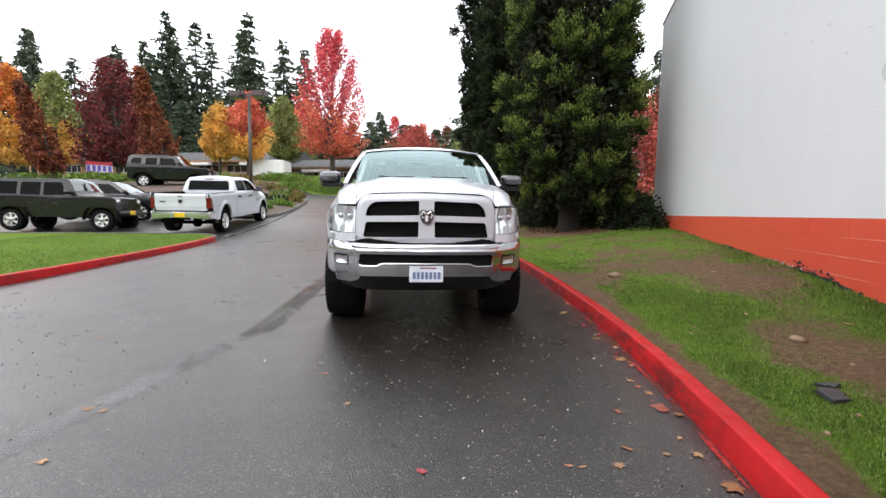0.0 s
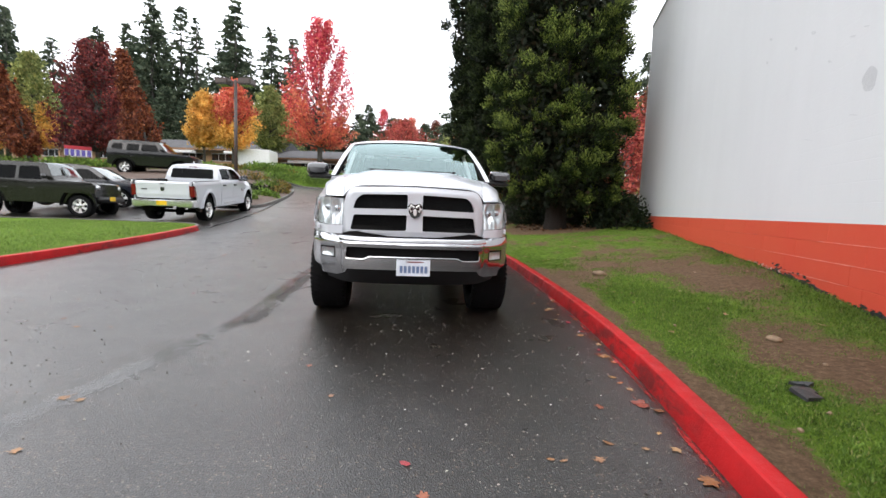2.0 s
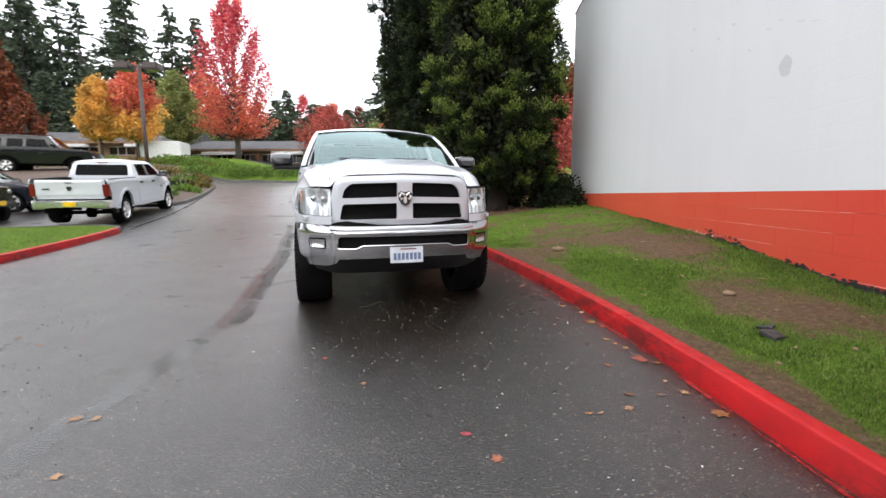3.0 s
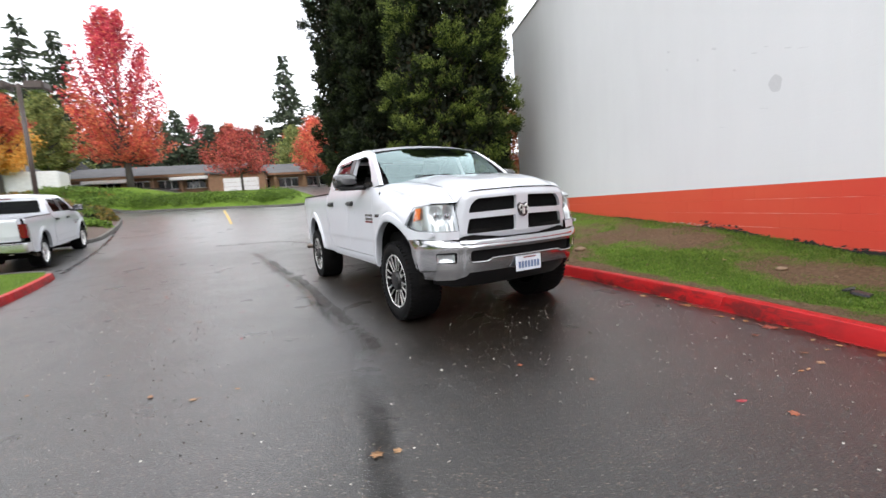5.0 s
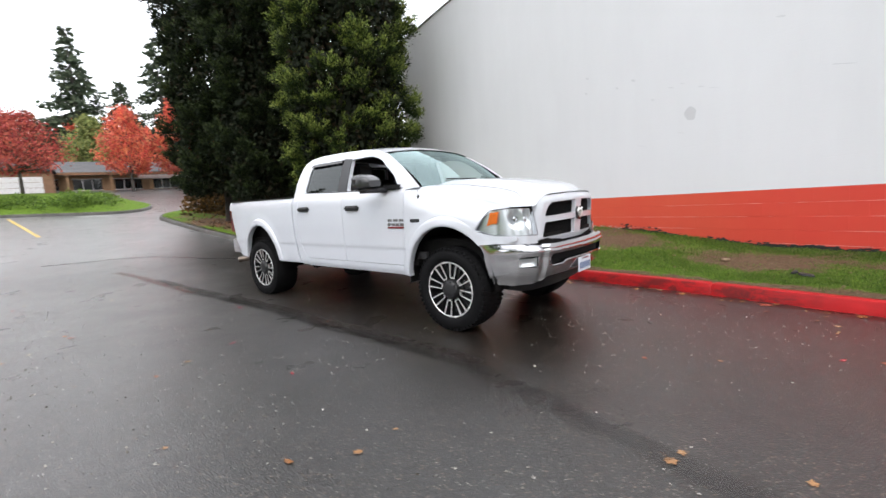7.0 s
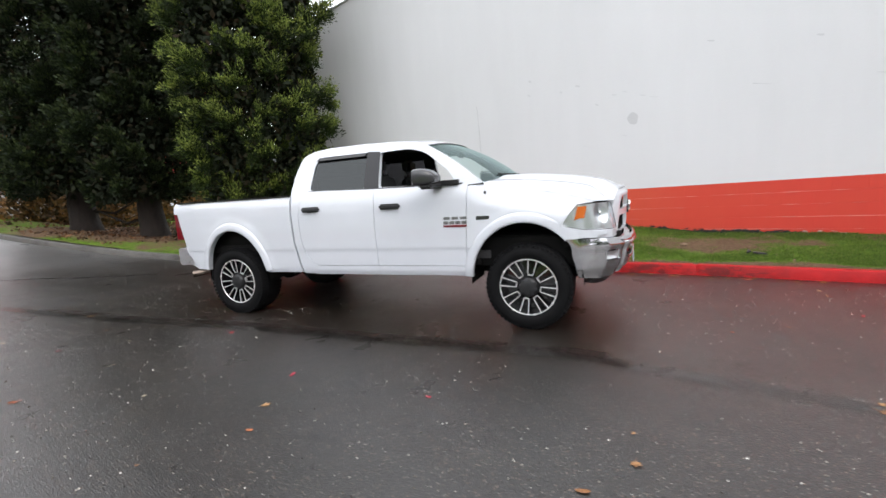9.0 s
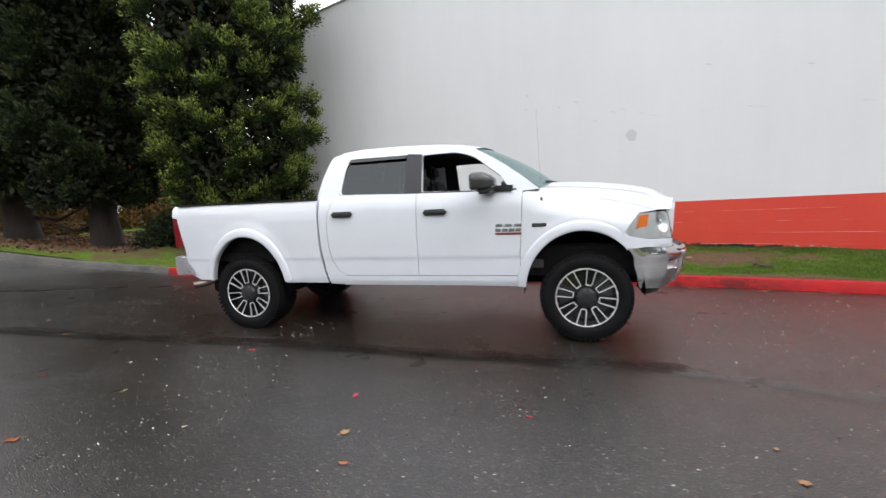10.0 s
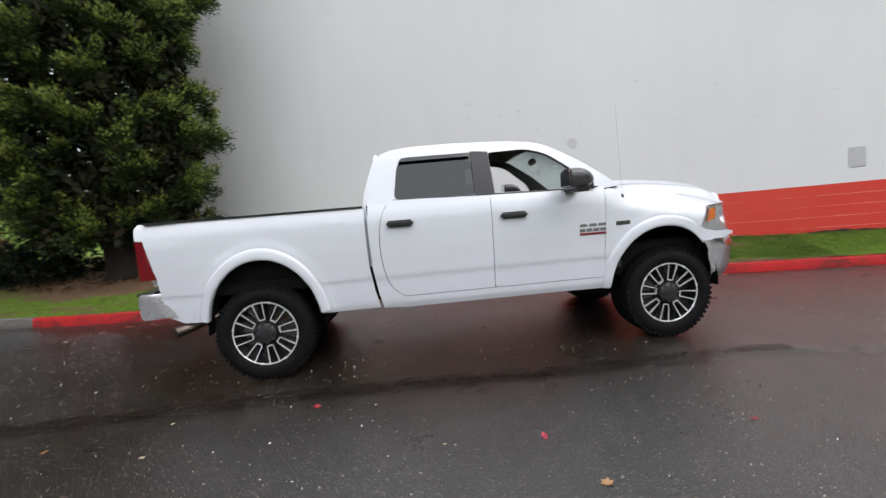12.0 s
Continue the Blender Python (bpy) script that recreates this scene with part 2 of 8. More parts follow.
def block_wall_mat(name, col, dark, bump=0.35, joints=0.0, faded=None):
    """Painted masonry, rolled on thick, with faint drips, stains and scuffs; joints: how far the block joints print through."""
    m, nt, p = node_mat(name)
    co = n_pos(nt)
    mp = nt.nodes.new("ShaderNodeMapping")
    mp.inputs["Scale"].default_value = (1, 1, 0.16)
    nt.links.new(co, mp.inputs["Vector"])
    streak = n_noise(nt, 2.5, 5, 0.6, mp.outputs[0])
    c = n_ramp(nt, streak, [(0.3, tuple(v * 0.97 for v in col)), (0.7, col)])
    if faded:
        # paint bleached along the wall, in soft patches
        sy = nt.nodes.new("ShaderNodeSeparateXYZ")
        nt.links.new(co, sy.inputs[0])
        age = n_math(nt, "ADD", n_math(nt, "MULTIPLY", sy.outputs[1], 0.07), n_math(nt, "MULTIPLY", n_noise(nt, 0.8, 5, 0.6, co), 0.55))
        c = n_mix(nt, n_ramp(nt, age, [(0.28, grey(0)), (0.72, grey(1))]), c, faded)
    spots = n_ramp(nt, n_noise(nt, 1.4, 8, 0.75, co), [(0.64, grey(0)), (0.78, grey(1))])
    c = n_mix(nt, n_math(nt, "MULTIPLY", spots, 0.14), c, dark)
    wash = n_ramp(nt, n_noise(nt, 0.33, 3, 0.5, co), [(0.35, grey(0.95)), (0.65, grey(1.0))])
    c = n_mix(nt, 1.0, c, wash, "MULTIPLY")
    nt.links.new(c, p.inputs["Base Color"])
    p.inputs["Roughness"].default_value = 0.5
    p.inputs["Specular IOR Level"].default_value = 0.28
    fine = n_noise(nt, 55, 4, 0.65, co)
    h = n_math(nt, "ADD", fine, n_math(nt, "MULTIPLY", n_noise(nt, 4, 3, 0.5, co), 2))
    if joints:
        sx = nt.nodes.new("ShaderNodeSeparateXYZ")
        nt.links.new(co, sx.inputs[0])
        cx = nt.nodes.new("ShaderNodeCombineXYZ")
        nt.links.new(n_math(nt, "ADD", n_math(nt, "MULTIPLY", sx.outputs[0], 0.159), n_math(nt, "MULTIPLY", sx.outputs[1], 0.987)), cx.inputs[0])
        nt.links.new(n_math(nt, "ADD", sx.outputs[2], 0.017), cx.inputs[1])
        br = nt.nodes.new("ShaderNodeTexBrick")
        br.inputs["Scale"].default_value = 1.0
        br.inputs["Brick Width"].default_value, br.inputs["Row Height"].default_value = 0.406, 0.2
        br.inputs["Mortar Size"].default_value, br.inputs["Mortar Smooth"].default_value = 0.008, 0.8
        nt.links.new(cx.outputs[0], br.inputs["Vector"])
        gate = n_ramp(nt, n_noise(nt, 0.9, 4, 0.6, co), [(0.42, grey(0.15)), (0.62, grey(1))])
        h = n_math(nt, "SUBTRACT", h, n_math(nt, "MULTIPLY", n_math(nt, "MULTIPLY", br.outputs["Fac"], gate), joints))
    n_bump(nt, p, h, bump, 0.004)
    return m


def kerb_mat(name, col, scuff_shade):
    """Concrete kerb under thick paint, scuffed black by tyres; the scuffs also carry the face's shade."""
    m, nt, p = node_mat(name)
    co = n_pos(nt)
    c = n_ramp(nt, n_noise(nt, 3, 5, 0.65, co), [(0.3, tuple(v * 0.72 for v in col)), (0.7, col)])
    mp = nt.nodes.new("ShaderNodeMapping")
    mp.inputs["Scale"].default_value = (2.2, 0.8, 2.2)
    nt.links.new(co, mp.inputs["Vector"])
    s = n_ramp(nt, n_noise(nt, 4.5, 9, 0.8, mp.outputs[0], 0.5), [(0.43, grey(0)), (0.56, grey(1))])
    s = n_math(nt, "MULTIPLY", s, n_ramp(nt, n_noise(nt, 0.9, 3, 0.6, co), [(0.43, grey(0.16)), (0.55, grey(1))]))
    g = nt.nodes.new("ShaderNodeSeparateXYZ")
    nt.links.new(nt.nodes.new("ShaderNodeNewGeometry").outputs["Normal"], g.inputs[0])
    # only upright faces: tyre scuffs, deepened to paint the face's shade
    flank = n_math(nt, "SUBTRACT", 1.0, n_math(nt, "ABSOLUTE", g.outputs[2]), True)
    c = n_mix(nt, n_math(nt, "MULTIPLY", n_math(nt, "MULTIPLY", s, flank), scuff_shade), c, (0.02, 0.015, 0.014))
    nt.links.new(c, p.inputs["Base Color"])
    nt.links.new(n_ramp(nt, n_noise(nt, 9, 4, 0.6, co), [(0.3, grey(0.38)), (0.7, grey(0.62))]), p.inputs["Roughness"])
    p.inputs["Specular IOR Level"].default_value = 0.2
    n_bump(nt, p, n_math(nt, "ADD", n_noise(nt, 70, 4, 0.7, co), n_math(nt, "MULTIPLY", n_noise(nt, 9, 5, 0.7, co), 1.5)), 0.5, 0.005)
    return m


def turf_mat():
    """Thin turf over wet soil; the soil shows where the mesh says it is bare."""
    m, nt, p = node_mat("turf")
    co = n_pos(nt)
    at = nt.nodes.new("ShaderNodeAttribute")
    at.attribute_name = "bare"
    soil = n_ramp(nt, n_noise(nt, 22, 10, 0.82, co), [(0.32, (0.05, 0.031, 0.019)), (0.52, (0.145, 0.092, 0.056)), (0.70, (0.25, 0.175, 0.11))])
    green = n_ramp(nt, n_noise(nt, 7, 7, 0.75, co), [(0.3, (0.042, 0.076, 0.010)), (0.55, (0.112, 0.188, 0.020)), (0.8, (0.18, 0.26, 0.036))])
    f = n_math(nt, "ADD", at.outputs["Fac"], n_math(nt, "MULTIPLY", n_math(nt, "SUBTRACT", n_noise(nt, 22, 5, 0.7, co), 0.5), 1.1))
    fac = n_ramp(nt, f, [(0.38, grey(0)), (0.62, grey(1))])
    nt.links.new(n_mix(nt, fac, green, soil), p.inputs["Base Color"])
    p.inputs["Roughness"].default_value = 0.85
    p.inputs["Specular IOR Level"].default_value = 0.1
    n_bump(nt, p, n_noise(nt, 40, 9, 0.8, co), 1.0, 0.03)
    return m


def bark_mat(name, col):
    m, nt, p = node_mat(name)
    co = n_pos(nt)
    mp = nt.nodes.new("ShaderNodeMapping")
    mp.inputs["Scale"].default_value = (1, 1, 0.15)
    nt.links.new(co, mp.inputs["Vector"])
    f = n_noise(nt, 12, 6, 0.7, mp.outputs[0])
    nt.links.new(n_ramp(nt, f, [(0.3, tuple(c * 0.4 for c in col)), (0.7, col)]), p.inputs["Base Color"])
    p.inputs["Roughness"].default_value = 0.85
    n_bump(nt, p, f, 1.0, 0.05)
    return m


def glass_mat(name, tint, gain=1.0, floor=0.0, sheen=(0.95, 1.0, 1.0), f0=0.045):
    """Thin glass: a tinted view through, with a mirror sheen that grows at grazing angles."""
    m, nt, p = node_mat(name)
    tr = nt.nodes.new("ShaderNodeBsdfTransparent")
    tr.inputs[0].default_value = (*tint, 1)
    gl = nt.nodes.new("ShaderNodeBsdfGlossy")
    gl.inputs["Roughness"].default_value = 0.0
    gl.inputs["Color"].default_value = (*sheen, 1)
    lw = nt.nodes.new("ShaderNodeLayerWeight")
    lw.inputs[0].default_value = 0.5
    f5 = n_math(nt, "POWER", lw.outputs["Facing"], 5.0)
    fac = n_math(nt, "ADD", n_math(nt, "MULTIPLY", f5, 0.95 * gain), f0 + floor, True)
    mx = nt.nodes.new("ShaderNodeMixShader")
    nt.links.new(fac, mx.inputs[0])
    nt.links.new(tr.outputs[0], mx.inputs[1])
    nt.links.new(gl.outputs[0], mx.inputs[2])
    nt.links.new(mx.outputs[0], nt.nodes["Material Output"].inputs[0])
    return m


ASPHALT = asphalt_mat()
WALL_WHITE = block_wall_mat("white_block_paint", (0.70, 0.70, 0.715), (0.42, 0.42, 0.43), 0.35, 0.45)
WALL_RED = block_wall_mat("red_block_paint", (0.61, 0.052, 0.036), (0.27, 0.03, 0.02), faded=(0.63, 0.092, 0.048))
KERB_RED = kerb_mat("red_kerb_paint", (0.45, 0.012, 0.014), 0.85)
KERB_GREY = kerb_mat("kerb_concrete", (0.13, 0.125, 0.115), 0.7)
TURF = turf_mat()
BARK = bark_mat("bark", (0.024, 0.015, 0.011))
BARK_GREY = bark_mat("grey_bark", (0.10, 0.09, 0.08))

# ---- large structure: ground, kerbs, lawns, the painted wall ----


def axis(lo, hi, fine_lo, fine_hi, step):
    """Grid lines: even within the fine stretch, growing outside it."""
    v = list(np.arange(fine_lo, fine_hi + step / 2, step))
    s = step
    while v[-1] < hi:
        s *= 1.35
        v.append(min(hi, v[-1] + s))
    s = step
    while v[0] > lo:
        s *= 1.35
        v.insert(0, max(lo, v[0] - s))
    return v


def build_ground():
    xs, ys = axis(-900, 900, -24, 8, 0.5), axis(-900, 1200, -4, 62, 0.5)
    verts = [(x, y, road_z(x, y) + 0.012 * noise.noise((x * 0.3, y * 0.3, 1.7))) for y in ys for x in xs]
    n = len(xs)
    faces = [(j * n + i, j * n + i + 1, (j + 1) * n + i + 1, (j + 1) * n + i) for j in range(len(ys) - 1) for i in range(n - 1)]
    ob = new("ground", mesh_of("ground", verts, faces, ASPHALT, True))
    tagged(ob, "rain-wet dark grey asphalt, worn, with a film of water", "asphalt", kind="structure")


KERB_R = [(1.42, -9), (1.39, -4), (1.36, -1), (1.335, 0.8), (1.335, 2.0), (1.325, 3.2), (1.245, 4.4), (1.09, 5.7), (0.69, 8.3), (0.15, 10.7), (-0.22, 12.4), (-0.315, 13.1), (-0.52, 14.6),
          (-0.95, 17.2), (-1.45, 20.2), (-1.9, 23.2), (-2.0, 24.6), (-1.5, 25.9), (-0.2, 27.3), (2.5, 29.2), (7.0, 32.0), (13.0, 36.0)]
KERB_L = [(-7.35, -9), (-7.1, 0.0), (-6.93, 4.0), (-7.02, 5.8), (-7.34, 7.9), (-7.67, 9.7), (-8.05, 11.4), (-8.2, 11.95)]
KERB_L_END = [(-8.2, 11.95), (-8.45, 12.4), (-9.0, 12.72), (-10.0, 12.75), (-14.0, 12.2), (-22.0, 10.8), (-34.0, 8.6)]
KERB_I = [(-40.0, 20.0), (-22.0, 19.2), (-13.0, 18.7), (-10.9, 18.6), (-10.2, 19.3), (-10.35, 21.0), (-11.0, 24.0), (-12.0, 27.0), (-13.3, 29.6), (-15.0, 32.5), (-17.0, 36.0)]
KERB_H = [(-40.0, 35.2), (-17.5, 31.6), (-12.5, 30.7), (-7.3, 29.3), (-4.0, 28.2), (-2.6, 28.4), (-1.9, 29.4), (-1.6, 31.5), (-2.4, 36.0), (-3.5, 42.0)]


def path2(pts, n=6):
    return [Vector((p.x, p.y)) for p in spline([(*p, 0) for p in pts], n)]


def normals2(pts):
    out = []
    for i in range(len(pts)):
        d = (pts[min(i + 1, len(pts) - 1)] - pts[max(i - 1, 0)]).normalized()
        out.append(Vector((d.y, -d.x)))
    return out


def kerb(name, pts, material, label, inner, high=0.14, wide=0.155, joints=3.0, first=3.2):
    """A cast kerb along pts: battered face, rounded arris, a joint every few metres. inner: +1 when the lawn is on the right of the line."""
    line = path2(pts)
    fine = [line[0]]
    for a, b in zip(line, line[1:]):
        k = max(1, int((b - a).length / 0.04))
        fine += [a.lerp(b, j / k) for j in range(1, k + 1)]
    nn = normals2(fine)
    start = sum((b - a).length for a, b in zip(fine, fine[1:]) if b.y < first)
    prof = [(0.0, -0.08), (0.004, 0.0), (0.032, high - 0.022), (0.038, high - 0.008), (0.05, high), (wide - 0.02, high), (wide - 0.004, high - 0.006), (wide, high - 0.03), (wide, -0.08)]
    verts, faces, run = [], [], 0.0
    m = len(prof)
    for i, (p, q) in enumerate(zip(fine, nn)):
        run += (p - fine[i - 1]).length if i else 0
        dip = 0.014 if abs(((run - start) / joints + 0.5) % 1 - 0.5) < 0.0075 else 0.0
        for o, z in prof:
            w = 0.004 * noise.noise((p.x * 3, p.y * 3, z * 9))
            v = p + q * inner * (o + (dip + w if z > 0 and o < 0.1 else 0))
            verts.append((v.x, v.y, road_z(p.x, p.y) + z - (dip if z > 0.05 else 0) + (0.5 * w if z > 0.05 else 0)))
        if i:
            for k in range(m - 1):
                a, b = (i - 1) * m + k, i * m + k
                faces.append((a, a + 1, b + 1, b) if inner < 0 else (a, b, b + 1, a + 1))
    ob = new(name, mesh_of(name, verts, faces, material, True))
    ob.data.set_sharp_from_angle(angle=radians(24))
    return tagged(ob, label, "kerb", kind="structure")


def at_y(line, y):
    """x of the first crossing of a line with y."""
    for a, b in zip(line, line[1:]):
        if (a.y - y) * (b.y - y) <= 0 and a.y != b.y:
            t = (y - a.y) / (b.y - a.y)
            return a.x + (b.x - a.x) * t
    return line[-1].x


WALL_FOOT = [(-9, 0.24), (-1, 0.27), (1.4, 0.295), (3.1, 0.31), (4.2, 0.40), (5.5, 0.53), (6.5, 0.58), (8.6, 0.66), (10.4, 0.76), (13.4, 0.84), (16, 0.86)]
KERB_R_LINE = path2(KERB_R)


def bare_at(x, y):
    """How bare the turf is, 0 to 1: trodden behind the kerb, thin in patches."""
    a = noise.noise((x * 0.75, y * 0.42, 3.1)) + 0.7 * noise.noise((x * 2.1, y * 1.7, 8.0)) + 0.45 * noise.noise((x * 6.0, y * 4.5, 1.0))
    k = x - at_y(KERB_R_LINE, min(y, 23))
    strip = 0.62 * math.exp(-((k - 0.22) / 0.15) ** 2) * smooth_step(9, 6.5, y) * smooth_step(-0.5, 1.2, y)
    v = 0.42 + 0.55 * (a - 0.10) + strip
    # trodden hollows along the middle of the slope, and the firm turf between them and the kerb
    for cx, cy, rx, ry, up in ((2.45, 3.2, 0.42, 0.75, 0.62), (3.05, 5.6, 0.55, 0.9, 0.62), (2.9, 7.6, 0.5, 1.5, 0.50), (2.9, 2.6, 0.45, 0.6, 0.35), (2.25, 8.8, 0.4, 0.8, 0.3), (1.85, 2.4, 0.30, 1.2, -0.45), (2.1, 4.6, 0.33, 1.2, -0.40), (3.6, 4.4, 0.35, 1.6, -0.25), (2.2, 0.8, 0.6, 0.9, -0.4)):
        v += up * math.exp(-((x - cx) / rx) ** 2 - ((y - cy) / ry) ** 2)
    for cx, cy, r in ((1.3, 18.4, 2.6), (0.2, 20.8, 2.4), (2.4, 13.9, 2.2), (3.4, 16.0, 2.4)):
        d = math.hypot(x - cx, (y - cy))
        v = max(v, 0.95 * smooth_step(r, r * 0.45, d + 0.4 * a))
    return max(0.0, min(1.0, v))


def lawn_z(x, y):
    """Height of the turf between the kerb and the wall, and of the park beyond the wall's end."""
    k = at_y(KERB_R_LINE, min(y, 24.0))
    top = road_z(k, y) + 0.125
    if y < 16:
        t = max(0.0, min(1.0, (x - k) / max(0.3, wall_x(y) - k)))
        s = smooth_step(0, 1, t) * 0.5 + t * 0.5
        z = top + (interp(WALL_FOOT, y) - top) * s
    else:
        z = top + (road_z(x, y) - road_z(k, y)) * 0.8 + 0.04
    return z + 0.022 * noise.noise((x * 1.5, y * 1.5, 0.3)) + 0.012 * noise.noise((x * 6, y * 6, 2.3))


def set_bare(me, vals):
    me.attributes.new("bare", "FLOAT", "POINT").data.foreach_set("value", vals)


def build_lawn_right():
    verts, faces, vals = [], [], []
    ys = list(np.arange(-9, 0, 0.5)) + list(np.arange(0, 15.9, 0.1)) + [15.95]
    n = 32
    for y in ys:
        k = at_y(KERB_R_LINE, y) + 0.135
        for i in range(n + 1):
            x = k + (wall_x(y) + 0.06 - k) * i / n
            verts.append((x, y, lawn_z(x, y)))
            vals.append(bare_at(x, y))
    for j in range(len(ys) - 1):
        for i in range(n):
            a = j * (n + 1) + i
            faces.append((a, a + 1, a + n + 2, a + n + 1))
    ob = new("lawn", mesh_of("lawn", verts, faces, TURF, True))
    set_bare(ob.data, vals)
    tagged(ob, "patchy wet green lawn with bare muddy soil beside the painted wall", "lawn", kind="structure")
    # the park beyond the end of the wall
    verts, faces, vals = [], [], []
    ys = list(np.arange(15.9, 28.0, 0.3)) + list(np.arange(28, 60, 1.0))
    n = 60
    for y in ys:
        if y <= 24.6:
            k = at_y(KERB_R_LINE, y) + 0.135
        else:
            far = [p for p in KERB_R_LINE if p.y > 24.5 and p.x > -2.01]
            k = at_y(far, min(y, 35.9)) + 0.2
        for i in range(n + 1):
            t = i / n
            x = k + (t ** 1.6) * 46
            verts.append((x, y, lawn_z(x, y) if y < 27 else road_z(x, y) + 0.12))
            vals.append(bare_at(x, y) if y < 26 else 0.3)
    for j in range(len(ys) - 1):
        for i in range(n):
            a = j * (n + 1) + i
            faces.append((a, a + 1, a + n + 2, a + n + 1))
    ob = new("park_lawn", mesh_of("park_lawn", verts, faces, TURF, True))
    set_bare(ob.data, vals)
    tagged(ob, "mown park grass littered with fallen leaves under conifers", "lawn", kind="structure")


def lawn_in(name, loop, up, label, bump=0.0, material=None, steps=26):
    """A lawn or bed filling a closed loop of plan points, crowned by bump."""
    bm = bmesh.new()
    f = bm.faces.new([bm.verts.new((x, y, 0)) for x, y in loop])
    lo = [min(p[k] for p in loop) for k in (0, 1)]
    hi = [max(p[k] for p in loop) for k in (0, 1)]
    for k in (0, 1):
        for i in range(1, steps):
            v = lo[k] + (hi[k] - lo[k]) * i / steps
            co = (v, 0, 0) if k == 0 else (0, v, 0)
            no = (1, 0, 0) if k == 0 else (0, 1, 0)
            bmesh.ops.bisect_plane(bm, geom=list(bm.verts) + list(bm.edges) + list(bm.faces), plane_co=co, plane_no=no)
    ring = [Vector((*p, 0)) for p in loop]
    for v in bm.verts:
        d = min((v.co.xy - a.xy.lerp(b.xy, max(0, min(1, (v.co.xy - a.xy).dot(b.xy - a.xy) / max(1e-6, (b.xy - a.xy).length_squared))))).length for a, b in zip(ring, ring[1:] + ring[:1]))
        v.co.z = road_z(v.co.x, v.co.y) + up + bump * (1 - math.exp(-d / 0.9)) + 0.02 * noise.noise(v.co * 1.7)
    bmesh.ops.recalc_face_normals(bm, faces=bm.faces)
    if sum(f.normal.z for f in bm.faces) < 0:
        bmesh.ops.reverse_faces(bm, faces=bm.faces)
    vals = [max(0, min(1, 0.10 + 0.6 * noise.noise((v.co.x * 0.8, v.co.y * 0.8, 5)))) for v in bm.verts]
    ob = part(name, bm, material or TURF, None, smooth=True)
    set_bare(ob.data, vals)
    return tagged(ob, label, "lawn", kind="structure")


def build_wall():
    """The long side wall of a store: painted block, white above a red base, with a metal coping."""
    y0, y1, top, red = -14.0, 15.2, 7.35, 1.183
    d = Vector((WALL_K, 1, 0)).normalized()
    n = Vector((d.y, -d.x, 0))
    base = Vector((wall_x(y0), y0, 0))
    L = (y1 - y0) / d.y
    m = Matrix(((d.x, n.x, 0, base.x), (d.y, n.y, 0, base.y), (0, 0, 1, 0), (0, 0, 0, 1)))
    bm = box((0, 0.0, red), (L, 0.30, top))
    bm.transform(m)
    tagged(part("wall_east", bm, WALL_WHITE, None), "tall windowless block wall painted white", "wall", kind="structure")
    bm = box((0, 0.004, -0.8), (L, 0.30, red))
    bm.transform(m)
    ob = tagged(part("wall_base", bm, WALL_RED, None), "brick-red painted base of a block wall", "wall", kind="structure")
    bm = box((-0.02, -0.03, top), (L + 0.03, 0.34, top + 0.05), 0.006)
    bm.transform(m)
    tagged(part("wall_coping", bm, simple("coping_metal", (0.45, 0.45, 0.46), 0.4, 0.6), None), "thin grey metal coping along the wall", "trim", kind="structure")
    # the rest of the store behind this wall
    bm = box((0, 0.30, -0.8), (L, 16.0, top - 0.3))
    bm.transform(m)
    tagged(part("store_body", bm, WALL_WHITE, None), "flat-roofed body of the white store", "building", kind="structure")
    return m, L


build_ground()
kerb("kerb_red", [p for p in KERB_R if p[1] < 13.2], KERB_RED, "red-painted concrete kerb, scuffed and wet", 1)
kerb("kerb_plain", [p for p in KERB_R if p[1] > 13], KERB_GREY, "bare grey concrete kerb, wet", 1)
kerb("kerb_left_red", KERB_L, KERB_RED, "red-painted concrete kerb of a lawn strip", -1)
kerb("kerb_left_end", KERB_L_END, KERB_GREY, "bare concrete nose of a lawn strip", -1)
kerb("kerb_island", KERB_I, KERB_GREY, "dark wet concrete kerb round a planted island", -1)
kerb("kerb_hedge", KERB_H, KERB_GREY, "dark concrete kerb below a hedge bank", -1)
build_lawn_right()
L_LOOP = [(p.x - 0.14, p.y) for p in path2(KERB_L, 3)] + [(p.x, p.y - 0.14) for p in path2(KERB_L_END, 3)[2:]] + [(-40, 7.5), (-40, -9)]
lawn_in("lawn_strip", L_LOOP, 0.125, "short green lawn strip with thin muddy patches", 0.03)
WALL_M, WALL_L = build_wall()

# ---- the pickups ----
PAINT_WHITE = simple("white_car_paint", (0.60, 0.62, 0.668), 0.30, 0.0, 0.015, 2.0, coat=0.8, rvar=0.03, dirt=0.03)
STEP_CHROME = simple("dulled_chrome", (0.76, 0.76, 0.79), 0.30, 1.0, 0.05, rvar=0.06)
CHROME = simple("chrome", (0.57, 0.57, 0.59), 0.15, 1.0, 0.03, rvar=0.03)
MILLED = simple("milled_alloy", (0.88, 0.87, 0.86), 0.42, 0.85, 0.04)
RUBBER = simple("tyre_rubber", (0.0045, 0.0045, 0.005), 0.72, 0.0, 0.25, 6.0, 0.3, 160, spec=0.14)
BLACK_PLASTIC = simple("black_plastic", (0.012, 0.012, 0.013), 0.42, 0.0, 0.2, 10, 0.25, 260)
BLACK_GLOSS = simple("gloss_black", (0.010, 0.010, 0.011), 0.16, 0.0, 0.1, coat=0.6)
GREY_GLOSS = simple("grey_gloss", (0.030, 0.030, 0.033), 0.24, 0.0, 0.1, coat=0.6, rvar=0.02)
